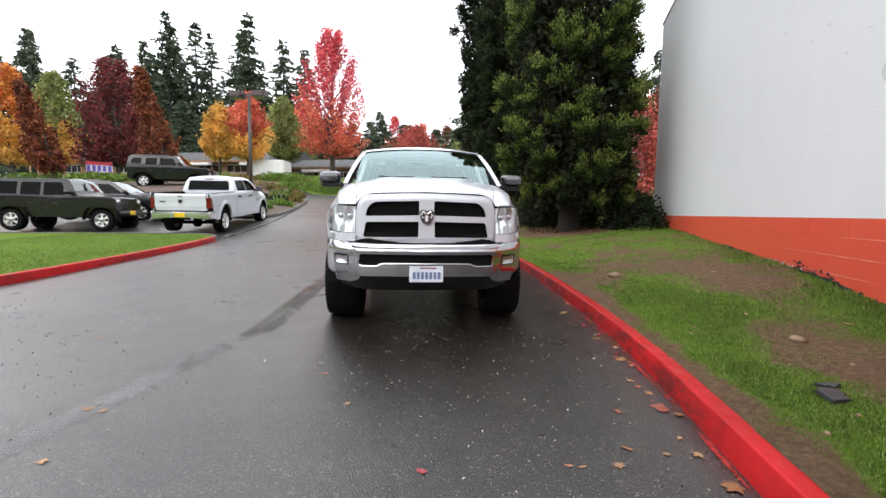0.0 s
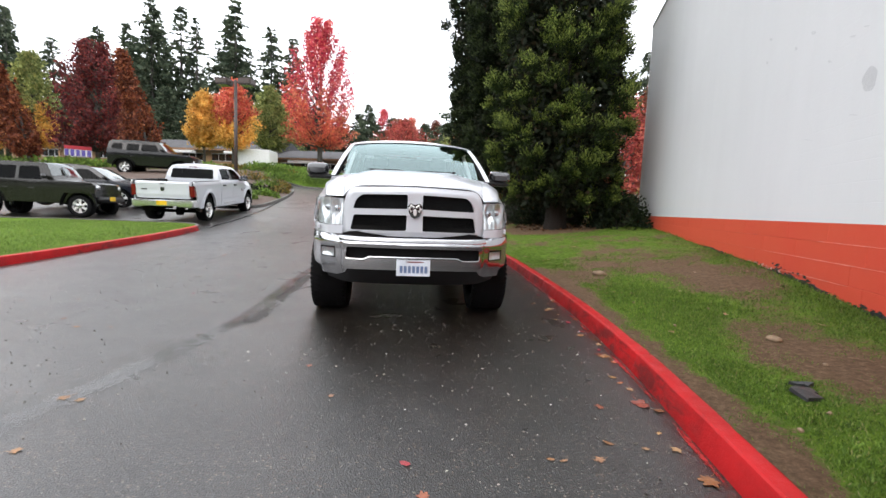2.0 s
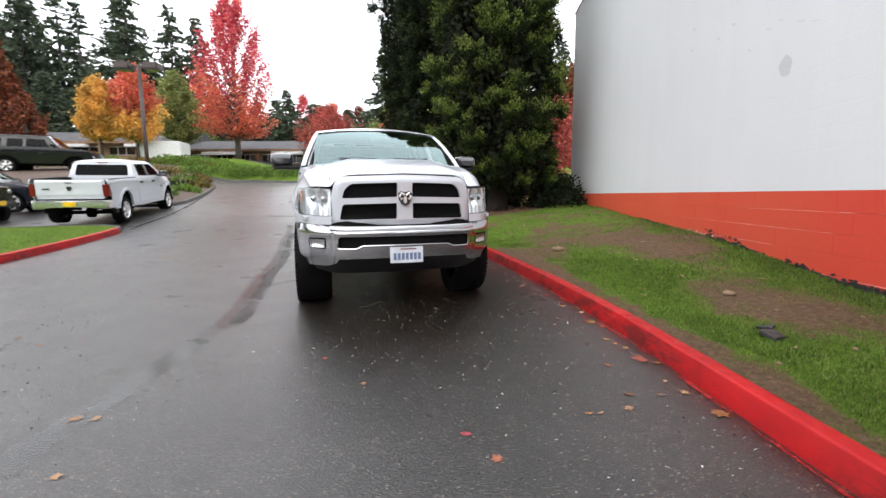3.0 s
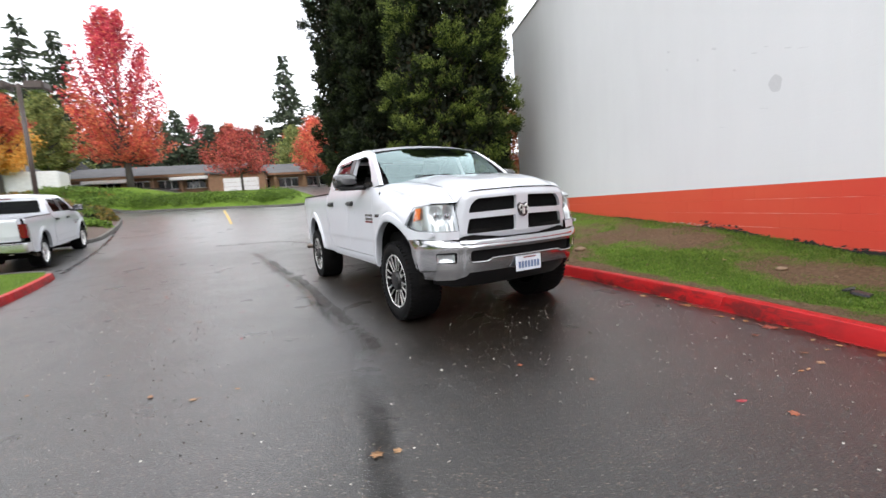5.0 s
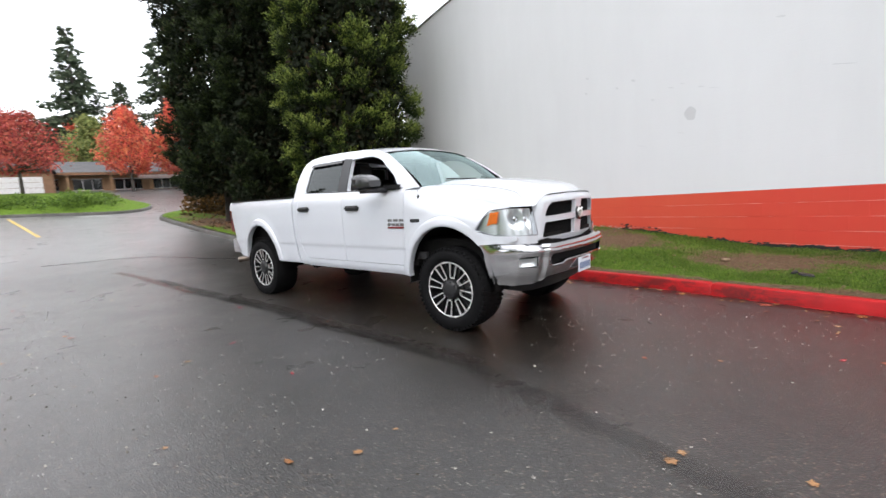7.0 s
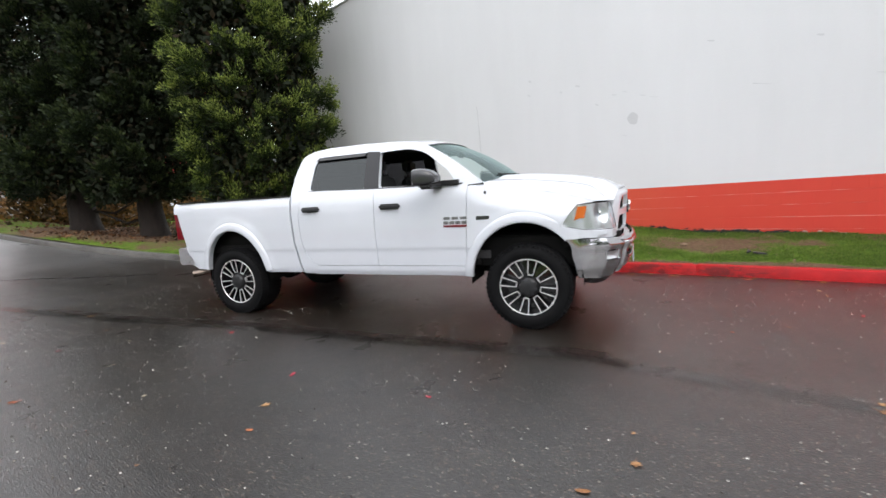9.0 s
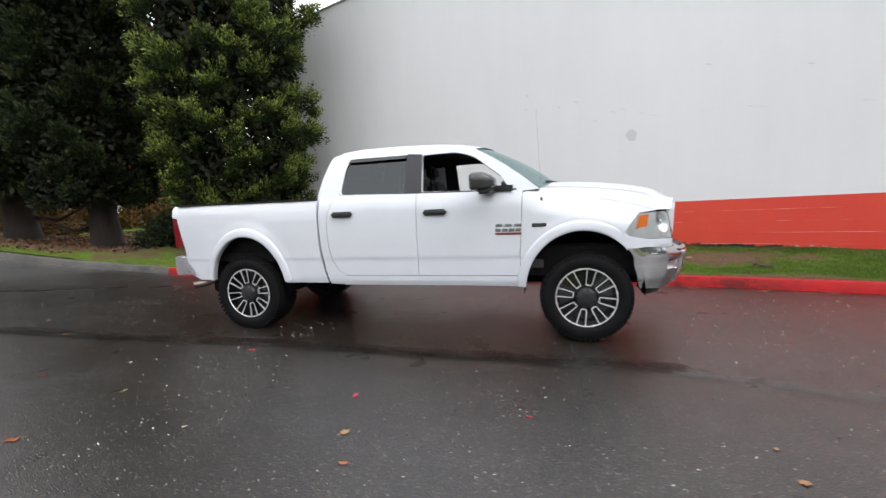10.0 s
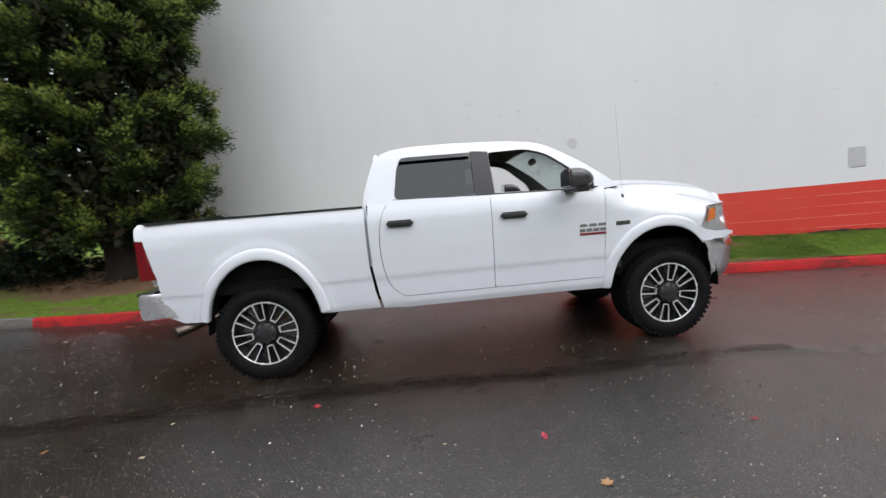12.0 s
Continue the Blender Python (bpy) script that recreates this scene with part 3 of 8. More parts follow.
PILLAR_BLACK = simple("black_pillar_film", (0.013, 0.013, 0.015), 0.34, 0.0, 0.05, rvar=0.01)
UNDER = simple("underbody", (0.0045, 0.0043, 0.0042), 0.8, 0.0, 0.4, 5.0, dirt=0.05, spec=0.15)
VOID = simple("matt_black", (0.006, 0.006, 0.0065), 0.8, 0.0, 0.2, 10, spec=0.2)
CLOTH = simple("dark_seat_cloth", (0.035, 0.034, 0.036), 0.85, 0.0, 0.15, 20, 0.5, 300)
LAMP_CHROME = simple("lamp_reflector", (0.74, 0.75, 0.76), 0.34, 1.0, 0.06, 18, rvar=0.04)
AMBER = simple("amber_lens", (0.72, 0.17, 0.03), 0.12, 0.0, 0.15, 30, coat=1.0)
RED_LENS = simple("red_lens", (0.14, 0.003, 0.007), 0.14, 0.0, 0.15, 30, coat=0.4)
GLASS_CLEAR = glass_mat("windscreen_glass", (0.80, 0.90, 0.87), 1.4, 0.22, (0.56, 0.72, 0.72))
CAR_GLASS = glass_mat("dark_car_glass", (0.03, 0.03, 0.034), 0.5, 0.0, (0.35, 0.37, 0.38), 0.02)
GLASS_LENS = glass_mat("lens_glass", (0.94, 0.96, 0.97))
GLASS_TINT = glass_mat("tinted_glass", (0.05, 0.05, 0.055), 1.2, 0.015)
PLATE_WHITE = simple("plate_white", (0.70, 0.75, 0.82), 0.35)
PLATE_YELLOW = simple("plate_yellow", (0.78, 0.50, 0.02), 0.4)
INK_BLUE = simple("plate_ink", (0.14, 0.20, 0.34), 0.5)
BADGE = simple("dull_chrome", (0.24, 0.24, 0.25), 0.3, 0.7)
INK_RED = simple("badge_red", (0.16, 0.008, 0.012), 0.4)


def fill2d(outline, holes, us, vs):
    """A flat bmesh in (u, v), with holes, cut along the lines u in us and v in vs, at x = 0, y = u, z = v."""
    bm = bmesh.new()
    for loop in (outline, *holes):
        vv = [bm.verts.new((0, u, v)) for u, v in loop]
        for a, b in zip(vv, vv[1:] + vv[:1]):
            bm.edges.new((a, b))
    bmesh.ops.triangle_fill(bm, use_beauty=True, use_dissolve=False, edges=bm.edges)
    for vals, no in ((us, (0, 1, 0)), (vs, (0, 0, 1))):
        for s in vals:
            co = tuple(s * k for k in no)
            bmesh.ops.bisect_plane(bm, geom=list(bm.verts) + list(bm.edges) + list(bm.faces), dist=1e-5, plane_co=co, plane_no=no)
    bmesh.ops.join_triangles(bm, faces=bm.faces, angle_face_threshold=3.1, angle_shape_threshold=3.1)
    return bm


def skin(outline, holes, us, vs, place, depth, away):
    """Map a filled outline through place(u, v), and turn its rims inwards by depth along the vector away."""
    bm = fill2d(outline, holes, us, vs)
    uv = {v: (v.co.y, v.co.z) for v in bm.verts}
    for v, (a, b) in uv.items():
        v.co = place(a, b)
    bmesh.ops.recalc_face_normals(bm, faces=bm.faces)
    tot = sum((f.normal * f.calc_area() for f in bm.faces), Vector())
    if tot.dot(Vector(away)) > 0:
        bmesh.ops.reverse_faces(bm, faces=bm.faces)
    if depth:
        rim = [e for e in bm.edges if e.is_boundary]
        r = bmesh.ops.extrude_edge_only(bm, edges=rim)
        for v in r["geom"]:
            if isinstance(v, bmesh.types.BMVert):
                v.co += Vector(away) * depth
        bmesh.ops.recalc_face_normals(bm, faces=bm.faces)
        tot = sum((f.normal * f.calc_area() for f in bm.faces), Vector())
        if tot.dot(Vector(away)) > 0:
            bmesh.ops.reverse_faces(bm, faces=bm.faces)
    return bm


def grid_skin(nu, nv, place, flip=False):
    bm = bmesh.new()
    vv = [[bm.verts.new(place(i / nu, j / nv)) for i in range(nu + 1)] for j in range(nv + 1)]
    for j in range(nv):
        for i in range(nu):
            q = (vv[j][i], vv[j][i + 1], vv[j + 1][i + 1], vv[j + 1][i])
            bm.faces.new(q[::-1] if flip else q)
    return bm


def arc(cx, cy, a, b, t0, t1, n):
    return [(cx + a * math.cos(radians(t0 + (t1 - t0) * i / n)), cy + b * math.sin(radians(t0 + (t1 - t0) * i / n))) for i in range(n + 1)]


def rounded(pts, r, n=4):
    """A polygon with rounded corners; r: one radius or one to a corner."""
    out = []
    m = len(pts)
    for i, p in enumerate(pts):
        rr = r[i] if isinstance(r, (list, tuple)) else r
        p, a, b = Vector(p), Vector(pts[i - 1]), Vector(pts[(i + 1) % m])
        if rr <= 0:
            out.append(tuple(p))
            continue
        u, w = (a - p).normalized(), (b - p).normalized()
        d = min(rr, 0.45 * (a - p).length, 0.45 * (b - p).length)
        for k in range(n + 1):
            t = k / n
            q = (p + u * d) * (1 - t) ** 2 + p * 2 * t * (1 - t) + (p + w * d) * t * t
            out.append(tuple(q))
    return out


SIDE_X = [(0.40, 0.90), (0.55, 0.955), (0.60, 0.975), (0.70, 0.983), (0.835, 0.990), (0.852, 0.997), (1.1, 1.006), (1.28, 1.004), (1.38, 0.997), (1.44, 0.984), (1.48, 0.968), (1.52, 0.948)]
GREEN_X = [(1.44, 0.965), (1.5, 0.95), (1.6, 0.922), (1.8, 0.855), (1.93, 0.80), (2.0, 0.755), (2.05, 0.71)]
ARCH_F, ARCH_R = (-0.03, 0.50, 0.545, 0.60), (-3.775, 0.50, 0.50, 0.615)
CREST = [(-0.6, 1.478), (-0.2, 1.44), (0.2, 1.378), (0.5, 1.305), (0.72, 1.245), (0.9, 1.19)]
HOOD_Z = [(-0.5, 1.585), (-0.27, 1.58), (0.0, 1.567), (0.2, 1.55), (0.45, 1.518), (0.62, 1.486), (0.74, 1.455), (0.84, 1.42), (0.92, 1.38), (0.97, 1.34)]


def side_x(y, z):
    x = interp(SIDE_X, z) - 0.125 * smooth_step(0.15, 0.95, y) - 0.018 * smooth_step(-4.3, -4.8, y)
    if y > -0.62:
        x -= 0.088 * smooth_step(-0.62, -0.15, y) * smooth_step(0.20, 0.0, interp(CREST, y) - z)
    for cy, cz, a, b in (ARCH_F, ARCH_R):
        e = math.hypot((y - cy) / a, (z - cz) / b)
        x += 0.010 * smooth_step(1.30, 1.16, e)
    return x


def lines(a, b, step):
    n = max(1, int(round((b - a) / step)))
    return [a + (b - a) * i / n for i in range(1, n)]


def front_y(x, z):
    """The bowed, slightly raked plane of the grille."""
    return 0.925 - 0.27 * x * x + 0.06 * (z - 1.1)


def wheel_meshes(r, rim_r, style):
    """Meshes of one road wheel, its hub along x, outside towards +x, its rim lip at x = 0."""
    M = {}
    w = 0.315 if style == "milled" else 0.27
    s = -w
    bm = bmesh.new()
    prof = [(0.0, rim_r), (0.012, rim_r + 0.012), (0.022, rim_r + 0.05), (0.018, r - 0.06), (0.0, r - 0.028), (-0.03, r - 0.012), (s / 2, r - 0.008), (s + 0.03, r - 0.012), (s, r - 0.028), (s - 0.018, r - 0.06), (s - 0.02, rim_r + 0.05), (s, rim_r), (s + 0.02, rim_r - 0.02)]
    add_lathe(bm, prof, "x", 72, close=False)
    # tread lugs
    n = 54 if style == "milled" else 56
    deep = 0.006
    for k in range(n):
        a = 2 * math.pi * k / n
        for lane, (c, half, off) in enumerate(((-0.026, 0.042, 0.0), (s * 0.36, 0.036, 0.5), (s * 0.64, 0.036, 0.0), (s + 0.026, 0.042, 0.5))):
            aa = a + off * 2 * math.pi / n
            tw = 2 * math.pi * r / n * 0.36
            vs = []
            for rr in (r - 0.03, r - 0.012 + deep):
                for dx, dt in ((-half, -tw), (half, -tw * 0.6), (half, tw), (-half, tw * 0.6)):
                    t = aa + dt / r
                    drop = 0.012 if (lane == 0 and dx > 0) or (lane == 3 and dx < 0) else 0.0
                    vs.append(bm.verts.new((c + dx, (rr - drop) * math.cos(t), (rr - drop) * math.sin(t))))
            bm.faces.new(vs[4:8])
            for i in range(4):
                bm.faces.new((vs[i], vs[(i + 1) % 4], vs[4 + (i + 1) % 4], vs[4 + i]))
    bmesh.ops.recalc_face_normals(bm, faces=bm.faces)
    M["tyre"] = (bm, RUBBER)
    bm = bmesh.new()
    if style == "milled":
        add_lathe(bm, [(s + 0.02, rim_r - 0.005), (s + 0.05, rim_r - 0.03), (-0.09, rim_r - 0.032), (-0.075, 0.11), (-0.055, 0.09), (-0.05, 0.0)], "x", 64, close=False)
        M["barrel"] = (bm, BLACK_GLOSS)
        bm = bmesh.new()
        add_lathe(bm, [(-0.09, rim_r - 0.033), (-0.012, rim_r - 0.014), (0.004, rim_r - 0.012)], "x", 64, close=False)
        M["rim"] = (bm, BLACK_GLOSS)
        bm = bmesh.new()
        add_lathe(bm, [(0.004, rim_r - 0.013), (0.008, rim_r - 0.010), (0.008, rim_r - 0.003), (0.002, rim_r + 0.001)], "x", 96, close=False)
        for k in range(8):
            a = 2 * math.pi * (k + 0.5) / 8
            v = Vector((0.005, math.cos(a) * (rim_r - 0.006), math.sin(a) * (rim_r - 0.006)))
            add_box(bm, v - Vector((0.006, 0.011, 0.011)), v + Vector((0.006, 0.011, 0.011)), 0.004)
        M["rim_ring"] = (bm, MILLED)
        # one window loop, a U open to the rim, repeated eight times
        bm = bmesh.new()
        r0, r1 = 0.116, rim_r - 0.012
        h0, h1, t = 0.029, 0.048, 0.0058
        outl = [(h1, r1), (h0, r0 + 0.004), (h0 - 0.006, r0), (-h0 + 0.006, r0), (-h0, r0 + 0.004), (-h1, r1)]
        inl = [(h1 - t * 1.6, r1), (h0 - t * 1.2, r0 + t * 1.6), (-h0 + t * 1.2, r0 + t * 1.6), (-h1 + t * 1.6, r1)]
        us = skin(outl + inl[::-1], (), (), (), lambda a, b: Vector((-0.012 + 0.014 * (b - r0) / (r1 - r0), a, b)), 0.03, (-1, 0, 0))
        M["spoke"] = (us, MILLED)
        bm = bmesh.new()
        for sgn in (-1, 1):
            pts = [(sgn * h0, r0 - 0.004), (sgn * (h0 - t * 2), r0 - 0.004), (sgn * (h1 - t * 3.4), r1), (sgn * h1, r1)]
            vv = [[bm.verts.new((x, a, b)) for a, b in pts] for x in (-0.016, -0.06)]
            bm.faces.new(vv[0])
            for i in range(4):
                bm.faces.new((vv[0][i], vv[0][(i + 1) % 4], vv[1][(i + 1) % 4], vv[1][i]))
        bmesh.ops.recalc_face_normals(bm, faces=bm.faces)
        M["spoke_core"] = (bm, BLACK_GLOSS)
        bm = bmesh.new()
        add_lathe(bm, [(-0.06, 0.104), (-0.004, 0.098), (0.012, 0.088), (0.02, 0.07), (0.024, 0.03), (0.024, 0.0)], "x", 40, close=False)
        for k in range(8):
            a = 2 * math.pi * k / 8
            add_lathe(bm, [(0.005, 0.012), (0.022, 0.011), (0.024, 0.006)], "x", 8, (0, 0.083 * math.cos(a), 0.083 * math.sin(a)))
        M["hub_cap"] = (bm, BLACK_PLASTIC)
    else:
        add_lathe(bm, [(s + 0.02, rim_r - 0.005), (s + 0.05, rim_r - 0.03), (-0.07, rim_r - 0.03), (-0.01, rim_r - 0.012), (0.006, rim_r - 0.004), (0.002, rim_r + 0.004)], "x", 48, close=False)
        M["rim"] = (bm, MILLED)
        bm = bmesh.new()
        add_lathe(bm, [(-0.11, rim_r - 0.03), (-0.11, 0.0)], "x", 32, close=False)
        M["barrel"] = (bm, UNDER)
        n = 5 if style == "five" else 6
        r0, r1 = 0.05, rim_r - 0.012
        h0, h1 = 0.03, (0.062 if style == "five" else 0.042)
        us = skin([(h0, r0), (h1, r1), (-h1, r1), (-h0, r0)], (), lines(-h1, h1, 0.03), (), lambda a, b: Vector((-0.006 - 0.10 * (0.5 - abs((b - r0) / (r1 - r0) - 0.5)) ** 2 - 3.0 * a * a, a, b)), 0.04, (-1, 0, 0))
        M["spoke"] = (us, MILLED if style != "dark" else GREY_GLOSS)
        bm = bmesh.new()
        add_lathe(bm, [(-0.05, 0.075), (0.002, 0.07), (0.01, 0.05), (0.012, 0.0)], "x", 24, close=False)
        M["hub_cap"] = (bm, CHROME)
    out = {}
    for k, (b, m) in M.items():
        me = bpy.data.meshes.new(k)
        b.to_mesh(me)
        b.free()
        me.materials.append(m)
        me.polygons.foreach_set("use_smooth", [True] * len(me.polygons))
        me.set_sharp_from_angle(angle=radians(35))
        out[k] = me
    return out


def add_wheel(parent, meshes, m, spokes, label):
    """One wheel under a vehicle: the rim, with tyre, spokes and cap as its parts."""
    w = part("wheel", meshes["rim"], None, parent, label)
    w.matrix_local = m
    for k in ("tyre", "barrel", "rim_ring", "hub_cap"):
        if k in meshes:
            part(k, meshes[k], None, w)
    for k in range(spokes):
        for nm in ("spoke", "spoke_core"):
            if nm in meshes:
                o = part(nm, meshes[nm], None, w)
                o.matrix_local = Matrix.Rotation(2 * math.pi * k / spokes, 4, "X")
    return w


def pickup(label, m, lifted, rear_plate):
    """A white crew-cab pickup; x to its right, y ahead, z up, origin on the ground below the middle of the front axle."""
    T = new("pickup_truck")
    T.matrix_world = m
    tagged(T, label, "truck")
    dz = 0.0 if lifted else -0.115

    def put(name, bm, mat, parent=None, lab="", smooth=True, angle=35):
        if isinstance(bm, bmesh.types.BMesh) and dz:
            bm.transform(Matrix.Translation((0, 0, dz)))
        return part(name, bm, mat, parent or T, lab, smooth, angle)

    zl = [0.57, 0.6, 0.65, 0.7, 0.76, 0.80, 0.83, 0.845, 0.86, 0.89, 0.93, 0.97, 1.01, 1.05, 1.09, 1.125, 1.16, 1.195, 1.23, 1.27, 1.3, 1.34, 1.38, 1.41, 1.44, 1.46, 1.48]
    for sg in (1, -1):
        side = lambda u, v, sg=sg: Vector((sg * side_x(u, v), u, v))
        green = lambda u, v, sg=sg: Vector((sg * interp(GREEN_X, v), u, v))
        inw = (-sg, 0, 0)
        cy, cz, a, b = ARCH_F
        # front fender
        t0 = math.degrees(math.asin((0.56 - cz) / b))
        arch = arc(cy, cz, a, b, 180 - t0, 42, 26)
        top = [(y, interp(CREST, y)) for y in (0.66, 0.58, 0.5, 0.4, 0.3, 0.15, 0.0, -0.15, -0.3, -0.45, -0.58)]
        nose = [(0.40, 0.908), (0.44, 0.912), (0.63, 0.93), (0.74, 0.95), (0.74, 0.98), (0.70, 0.982), (0.42, 0.998), (0.345, 1.03), (0.34, 1.06), (0.40, 1.15), (0.475, 1.24), (0.60, 1.25)]
        out = [(-0.612, 0.56)] + arch + nose + top + [(-0.585, 1.40), (-0.60, 1.1), (-0.618, 0.85)]
        put("front_fender", skin(out, (), lines(-0.62, 0.74, 0.035), zl, side, 0.025, inw), PAINT_WHITE)
        for (ay, az, aa, ab), a0, a1 in ((ARCH_F, 176, 42), (ARCH_R, 8, 171)):
            def lip(s, t, sg=sg, ay=ay, az=az, aa=aa, ab=ab, a0=a0, a1=a1):
                ang = radians(a0 + (a1 - a0) * s)
                e = interp([(0, 1.0), (0.12, 0.985), (0.22, 0.99), (0.45, 1.03), (0.8, 1.12), (0.92, 1.145), (1, 1.16)], t)
                up = interp([(0, -0.05), (0.12, 0.006), (0.22, 0.024), (0.45, 0.029), (0.8, 0.022), (0.92, 0.013), (1, -0.004)], t)
                y, z = ay + aa * e * math.cos(ang), az + ab * e * math.sin(ang)
                end = smooth_step(1.0, 0.84, s) if a0 > a1 else 1.0
                return Vector((sg * (side_x(y, z) - 0.004 + (up + 0.004) * (1 - 0.9 * smooth_step(0.0, 0.42, y)) * end), y, z))
            put("wheel_flare", grid_skin(40, 12, lip, (sg > 0) == (a0 > a1)), PAINT_WHITE, None, "", True, 60)
        # doors
        out = rounded([(-0.620, 0.66), (-0.623, 0.85), (-0.605, 1.1), (-0.590, 1.40), (-0.580, 1.505), (-1.665, 1.525), (-1.675, 0.66)], [0.03, 0, 0, 0, 0, 0, 0.03])
        d = put("front_door", skin(out, (), lines(-1.67, -0.57, 0.18), zl, side, 0.03, inw), PAINT_WHITE)
        hb = box((-0.035, -1.345, 1.285), (0.03, -1.59, 1.345), 0.018, 3)
        hb.transform(Matrix.Translation((sg * (side_x(-1.4, 1.3) + 0.012), 0, 0)))
        put("door_handle", hb, BLACK_PLASTIC, d, "black plastic handle")
        # maker's badge on the door, as plain bars
        bm = bmesh.new()
        for y in (-0.60, -0.69, -0.78):
            add_box(bm, (sg * 1.004 - 0.006, y - 0.07, 1.148), (sg * 1.004 + 0.009, y, 1.176), 0.004)
        for i in range(4):
            y = -0.60 - i * 0.066
            add_box(bm, (sg * 1.004 - 0.006, y - 0.055, 1.10), (sg * 1.004 + 0.009, y, 1.132), 0.004)
        put("badge", bm, BADGE, d, "chrome maker's badge", False)
        put("badge_strip", box((sg * 1.004 - 0.006, -0.855, 1.07), (sg * 1.004 + 0.009, -0.60, 1.09), 0.003), INK_RED, d, "dark red strip", False)
        put("fender_badge", box((sg * 1.0 - 0.006, -0.50, 1.135), (sg * 1.0 + 0.012, -0.36, 1.175), 0.005), GREY_GLOSS, None, "small chrome and red badge", False)
        rear = [(p.x, p.y) for p in spline([(-2.585, 1.535, 0), (-2.66, 1.42, 0), (-2.70, 1.22, 0), (-2.69, 0.96, 0), (-2.63, 0.76, 0), (-2.52, 0.66, 0)], 4)]
        out = [(-1.6805, 0.66), (-1.6705, 1.525)] + rear
        d = put("rear_door", skin(out, (), lines(-2.7, -1.68, 0.18), zl, side, 0.03, inw), PAINT_WHITE)
        hb = box((-0.035, -2.39, 1.295), (0.03, -2.63, 1.355), 0.018, 3)
        hb.transform(Matrix.Translation((sg * (side_x(-2.5, 1.3) + 0.012), 0, 0)))
        put("door_handle", hb, BLACK_PLASTIC, d, "black plastic handle")
        # cab corner between the rear door and the bed
        edge = [(u - 0.006, v - 0.003) for u, v in rear[::-1]]
        out = edge + [(-2.785, 1.532), (-2.80, 1.30), (-2.79, 0.96), (-2.755, 0.72), (-2.72, 0.56), (-2.55, 0.555)]
        put("cab_corner", skin(out, (), lines(-2.8, -2.53, 0.09), zl, side, 0.05, inw), PAINT_WHITE)
        put("sill", skin([(-0.63, 0.55), (-0.63, 0.654), (-2.53, 0.654), (-2.55, 0.55)], (), lines(-2.5, -0.6, 0.4), [0.58, 0.6, 0.625], lambda u, v, sg=sg: Vector((sg * (side_x(u, v) + 0.008), u, v)), 0.08, inw), PAINT_WHITE)
        # bed side
        cy, cz, a, b = ARCH_R
        t0 = math.degrees(math.asin((0.60 - cz) / b))
        t1 = math.degrees(math.asin((0.57 - cz) / b))
        arch = arc(cy, cz, a, b, t1, 180 - t0, 26)
        out = [(-2.748, 0.57)] + arch + [(-4.47, 0.60), (-4.60, 0.66), (-4.64, 0.90), (-4.65, 1.003), (-4.731, 1.352), (-4.795, 1.36), (-4.80, 1.46), (-4.775, 1.497), (-2.822, 1.487), (-2.826, 1.28), (-2.818, 0.96), (-2.783, 0.72)]
        put("bed_side", skin(out, (), lines(-4.80, -2.735, 0.04), zl, side, 0.03, inw), PAINT_WHITE)
        put("bed_rail_cap", box((sg * 0.962 - 0.055, -4.72, 1.488), (sg * 0.962 + 0.02, -2.83, 1.506), 0.008, 2), BLACK_PLASTIC, None, "black bed rail cap")
        put("bed_inner_wall", box((sg * 0.86 - 0.01, -4.70, 0.92), (sg * 0.86 + 0.01, -2.83, 1.488)), UNDER)
        # tail lamp wrapping the corner
        lamp = lambda u, v, sg=sg: Vector((sg * (0.995 - 0.018 * smooth_step(-4.3, -4.8, u)) if u > -4.80 else sg * (0.972 - (-4.80 - u) * 1.0), max(u, -4.825), v))
        out = [(-4.655, 1.008), (-4.735, 1.347), (-4.95, 1.355), (-4.93, 1.01)]
        put("tail_lamp", skin(out, (), [-4.74, -4.76, -4.78, -4.795, -4.805, -4.815, -4.83, -4.86, -4.9], [1.1, 1.2, 1.3], lamp, 0.05, (-sg * 0.7, 0.7, 0)), RED_LENS, None, "red tail lamp")
        # greenhouse side with both window openings
        out = [(-0.42, 1.505), (-0.58, 1.635), (-0.75, 1.76), (-0.92, 1.865), (-1.06, 1.945), (-1.20, 1.99), (-1.45, 2.02), (-1.95, 2.035), (-2.35, 2.03), (-2.56, 2.005), (-2.67, 1.955), (-2.72, 1.88), (-2.785, 1.70), (-2.80, 1.505), (-2.5, 1.49), (-1.6, 1.48), (-0.8, 1.475)]
        fw = rounded([(-0.70, 1.51), (-1.615, 1.53), (-1.63, 1.915), (-1.27, 1.925), (-1.08, 1.87), (-0.80, 1.655)], [0.02, 0.02, 0.03, 0.08, 0.08, 0.03])
        rw = rounded([(-1.80, 1.53), (-2.545, 1.54), (-2.50, 1.84), (-2.44, 1.925), (-1.795, 1.93)], [0.02, 0.05, 0.05, 0.06, 0.02])
        put("cab_side", skin(out, (fw, rw), lines(-2.8, -0.42, 0.14), [1.55, 1.6, 1.66, 1.72, 1.78, 1.84, 1.88, 1.91, 1.94, 1.97, 2.0, 2.02], green, 0.05, inw), PAINT_WHITE)
        put("pillar_lining", skin(out, (fw, rw), (), [1.6, 1.7, 1.8, 1.88, 1.94, 2.0], lambda u, v, sg=sg: Vector((sg * (interp(GREEN_X, v) - 0.052), u, v - 0.01)), 0, inw), CLOTH)
